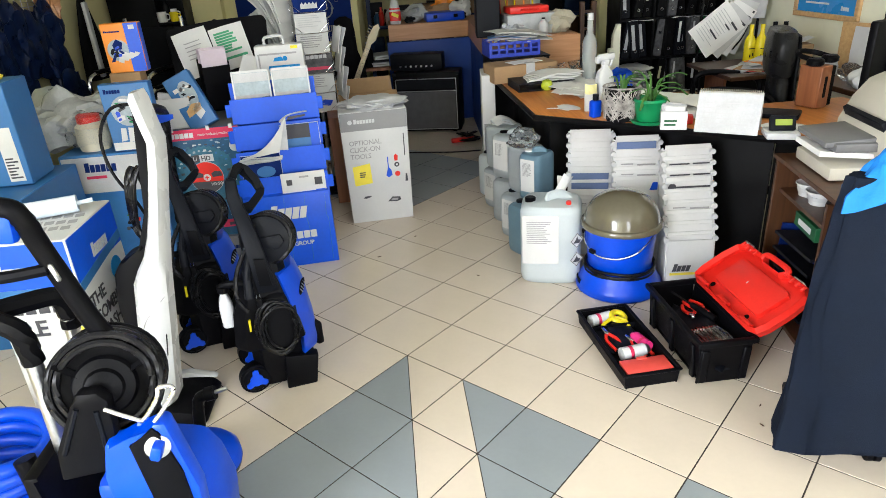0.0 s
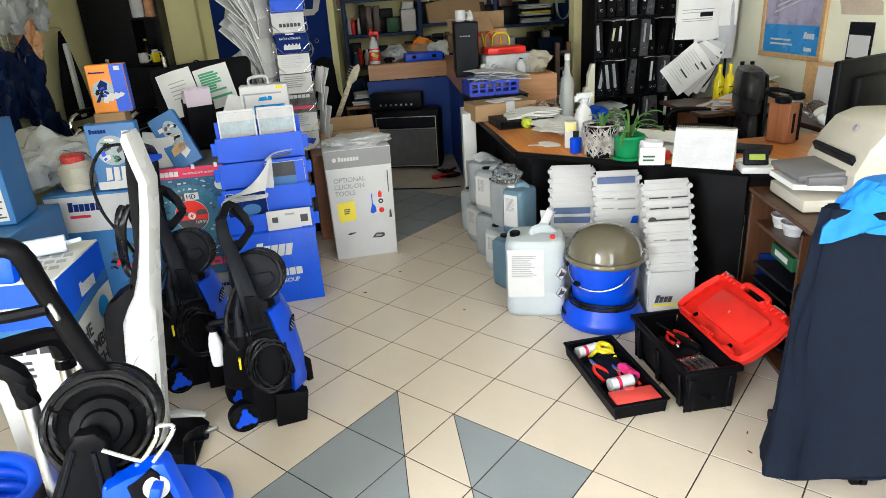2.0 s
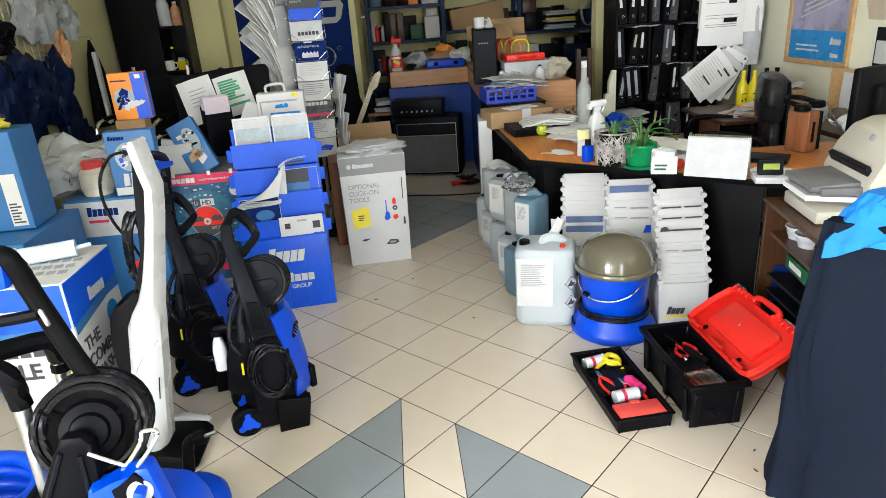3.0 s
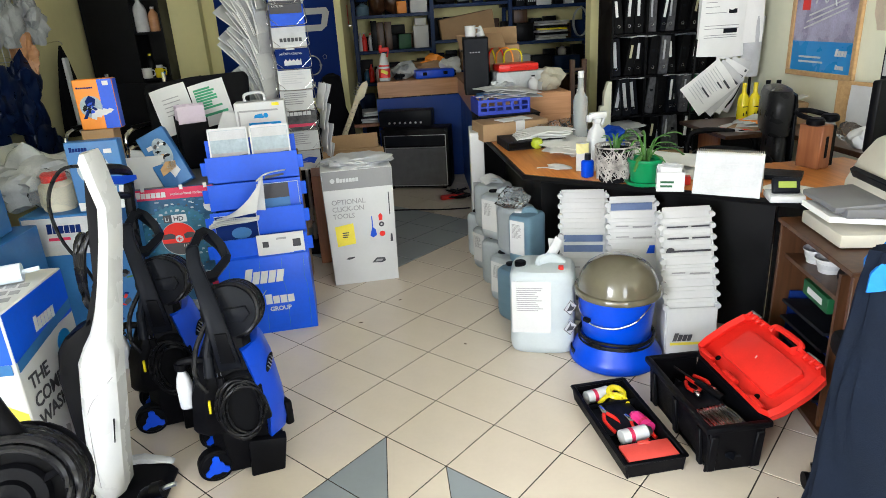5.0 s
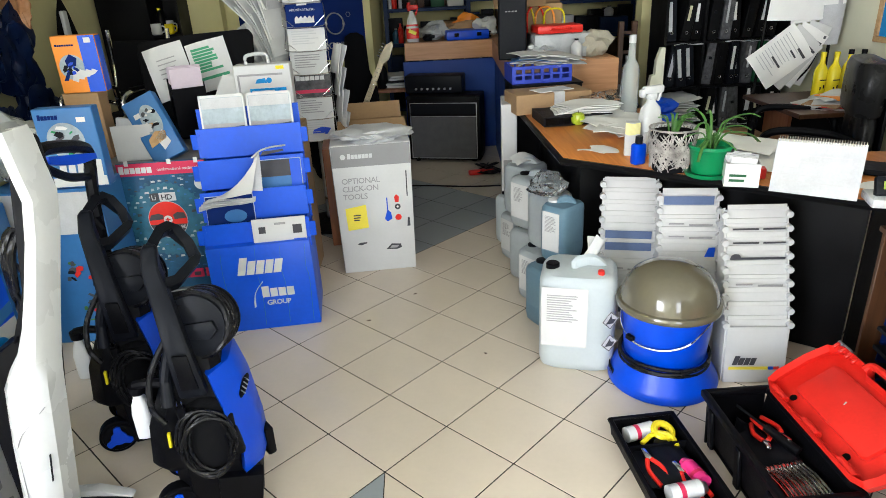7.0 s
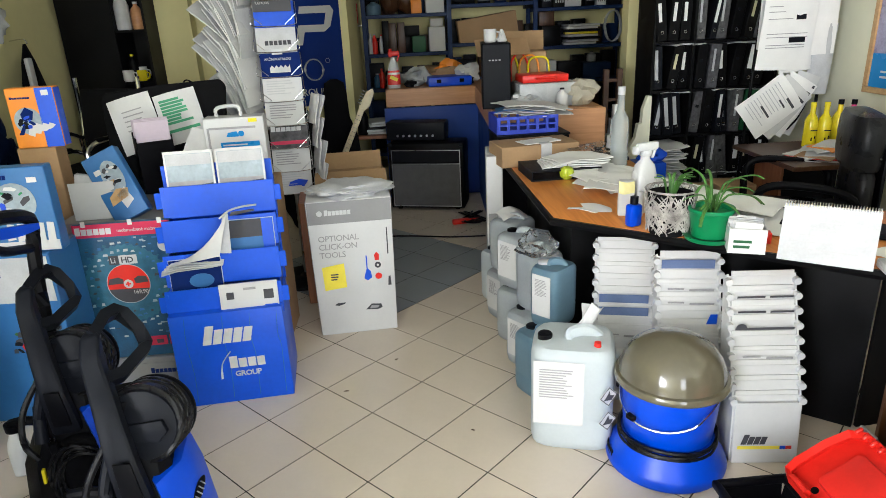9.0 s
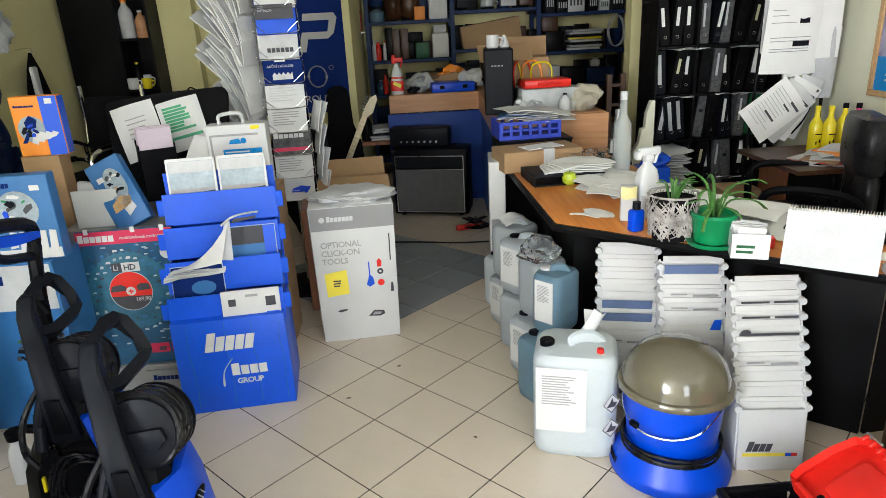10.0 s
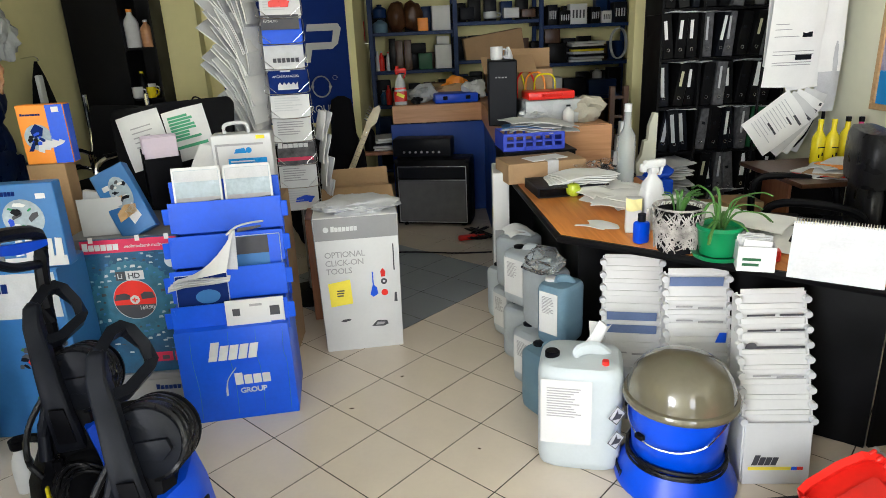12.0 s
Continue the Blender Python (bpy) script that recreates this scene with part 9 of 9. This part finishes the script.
# framed poster on the east wall
po = thing("framed_poster", pose(2.775, 4.27, 1.0, 0, 0, -90), "framed blue and purple advertising poster on the wall", "poster")
for x0_, x1_, z0_, z1_ in ((-0.34, 0.34, 0.0, 0.035), (-0.34, 0.34, 0.9, 0.935), (-0.34, -0.305, 0.035, 0.9), (0.305, 0.34, 0.035, 0.9)):
    part(po, "frame_bar", M_FRAME, box((x0_ + x1_) / 2, -0.012, (z0_ + z1_) / 2, x1_ - x0_, 0.024, z1_ - z0_, 0.003))
part(po, "blue_panel", M_POSTERBLUE, box(0, -0.008, 0.13, 0.61, 0.008, 0.19))
part(po, "art_panel", M_POSTERART, box(0, -0.008, 0.5625, 0.61, 0.008, 0.675))
part(po, "art_shape", M_WHITE, *[flat([(-0.2 + 0.02 * k, 0.3 + 0.04 * k), (0.2, 0.42 + 0.03 * k), (0.2, 0.43 + 0.03 * k), (-0.2 + 0.02 * k, 0.312 + 0.04 * k)], -0.013, 0.001) for k in range(3)], tube([(-0.1, -0.014, 0.46), (-0.04, -0.014, 0.56), (0.0, -0.014, 0.46), (0.06, -0.014, 0.54), (0.1, -0.014, 0.44)], 0.008, 6, 4, flat=0.4))
part(po, "art_shape", M_RED, rect(-0.24, 0.42, -0.16, 0.62, -0.0125), rect(-0.2, 0.66, 0.1, 0.72, -0.0125))
logo(po, 0.14, 0.14, 0.11, 0.045, 4, M_WHITE, y=-0.013, slant=0.2)
logo(po, 0.16, 0.06, 0.08, 0.03, 4, M_WHITE, y=-0.013, slant=0.0)
bars(po, -0.22, 0.08, 0.3, 0.06, 2, M_WHITE, y=-0.013, seed=12, gap=0.6)
wm = thing("wall_map", pose(2.777, 3.55, 1.3, 0, 0, -90), "faded paper map on the wall", "map")
part(wm, "sheet", M_MAP, bent(0.62, 0.75, 0.004, 0.002))
wn = thing("wall_note", pose(2.776, 3.62, 1.02, 0, 0, -90), "dark and white note clipped on the wall", "note")
part(wn, "backing", M_DKGREY, box(0, -0.004, 0.12, 0.2, 0.006, 0.24, 0.001))
part(wn, "sheet", M_PAPER, box(0.0, -0.009, 0.1, 0.17, 0.003, 0.13))
cbd = thing("cork_board", pose(2.7, 3.72, 0.74, 0, 0, -78), "light wooden board with pinned white sheets", "pin board")
part(cbd, "board", M_FRAME, box(0, 0, 0.14, 0.4, 0.012, 0.28, 0.003))
part(cbd, "sheet", M_PAPER, bent(0.28, 0.24, 0.008, m=pose(0.04, -0.02, 0.02)))
sd2 = thing("side_table", pose(2.55, 3.42, 0), "brown side table by the wall", "table")
part(sd2, "tabletop", M_WOODBROWN, box(0, 0, 0.715, 0.42, 1.0, 0.03, 0.003))
part(sd2, "leg", M_WOODBROWN, box(-0.19, -0.47, 0.35, 0.03, 0.04, 0.7))
part(sd2, "leg", M_WOODBROWN, box(-0.19, 0.47, 0.35, 0.03, 0.04, 0.7))
for i, (x, y, mt) in enumerate(((2.45, 3.7, M_BAG), (2.5, 3.55, M_CLEAR), (2.42, 3.35, M_PAPER), (2.55, 3.2, M_DKGREY))):
    solo("small_packet", mt, "small wrapped packet on the side table", "packet", pose(x, y, 0.731), crumple(0, 0, 0.05, 0.13, 0.12, 0.11, 80 + i, 3, 0.35))

# crumbs of dirt on the floor
rc = random.Random(3)
for x, y in ((1.05, 1.72), (1.0, 1.62), (-0.32, 3.3), (0.62, 3.02), (0.2, 2.95), (-0.1, 3.55)):
    solo("dirt_crumb", M_WOODBROWN, "small dark crumb of dirt on the floor", "dirt", pose(x, y, 0.0, 0, 0, rc.uniform(0, 180)), crumple(0, 0, 0.003, 0.018 * rc.uniform(0.5, 1.6), 0.006, 0.006, rc.random() * 9, 1, 0.4))

# ---- floor tiles, laid diagonally, with a grey star pattern ----
TS, TC = 0.30, 0.30 * 2 ** -0.5
TOX, TOY = -0.2, 2.7


def tile_mesh(name, poly, material):
    return mesh_of(name, [slab(poly, -0.009, 0.0, 0.0012)], material, smooth=False)


g = 0.0034
S2 = 2 ** 0.5 * g
T_FULL = [(0, -S2 * 0.7), (TC - g, -TC), (0, -2 * TC + S2 * 0.7), (-TC + g, -TC)]
T_LEFT = [(-0.0015, -S2), (-0.0015, -2 * TC + S2), (-TC + g, -TC)]
T_RIGHT = [(0.0015, -S2), (TC - g, -TC), (0.0015, -2 * TC + S2)]
TM = {}
for nm, poly in (("full", T_FULL), ("left", T_LEFT), ("right", T_RIGHT)):
    for cn, mm in (("cream", M_TILE), ("grey", M_TILE_GREY)):
        TM[nm, cn] = tile_mesh("floor_tile", poly, mm)


def tone(i, j, side):
    """Grey where the star's arms lie; side -1, 0, 1: left half, whole, right half of a tile."""
    if i > 8 or j > 8:
        return "cream"
    if i >= 1 and (j > i or (j == i and side < 0)):
        return "grey"
    if j >= 1 and (i > j + 1 or (i == j + 1 and side > 0)) and i != 4:
        return "grey"
    if -7 <= i < -3 and -7 <= j < -3:
        return "grey"
    return "cream"


far_bm = {"cream": [], "grey": []}
for i in range(-24, 24):
    for j in range(-24, 24):
        x, y = TOX + TC * (i - j), TOY - TC * (i + j)
        if not (X0 - 0.03 < x < X1 + 0.03 and Y0 + 0.2 < y < YB + 0.2):
            continue
        cut = i >= 1 and j >= 1 and (i == j or i == j + 1)
        near = -1.7 < x < 1.6 and 1.2 < y < 5.6
        for nm, side in ((("left", -1), ("right", 1)) if cut else (("full", 0),)):
            cn = tone(i, j, side)
            if near:
                ob = new("tile", TM[nm, cn])
                ob.location = (x, y, 0)
                ob.parent = floor
            else:
                far_bm[cn].append((x, y, {"full": T_FULL, "left": T_LEFT, "right": T_RIGHT}[nm]))
for cn, mm in (("cream", M_TILE), ("grey", M_TILE_GREY)):
    vs, fs = [], []
    for x, y, poly in far_bm[cn]:
        b = len(vs)
        vs += [(x + px, y + py, 0.0) for px, py in poly] + [(x + px, y + py, -0.009) for px, py in poly]
        n = len(poly)
        fs.append(tuple(range(b + n - 1, b - 1, -1)))
        fs += [(b + k, b + (k + 1) % n, b + n + (k + 1) % n, b + n + k) for k in range(n)]
    me = bpy.data.meshes.new("outer_tiles")
    me.from_pydata(vs, [], fs)
    me.materials.append(mm)
    ob = new("outer_tiles", me)
    ob.parent = floor
    tagged(ob, kind="stuff")
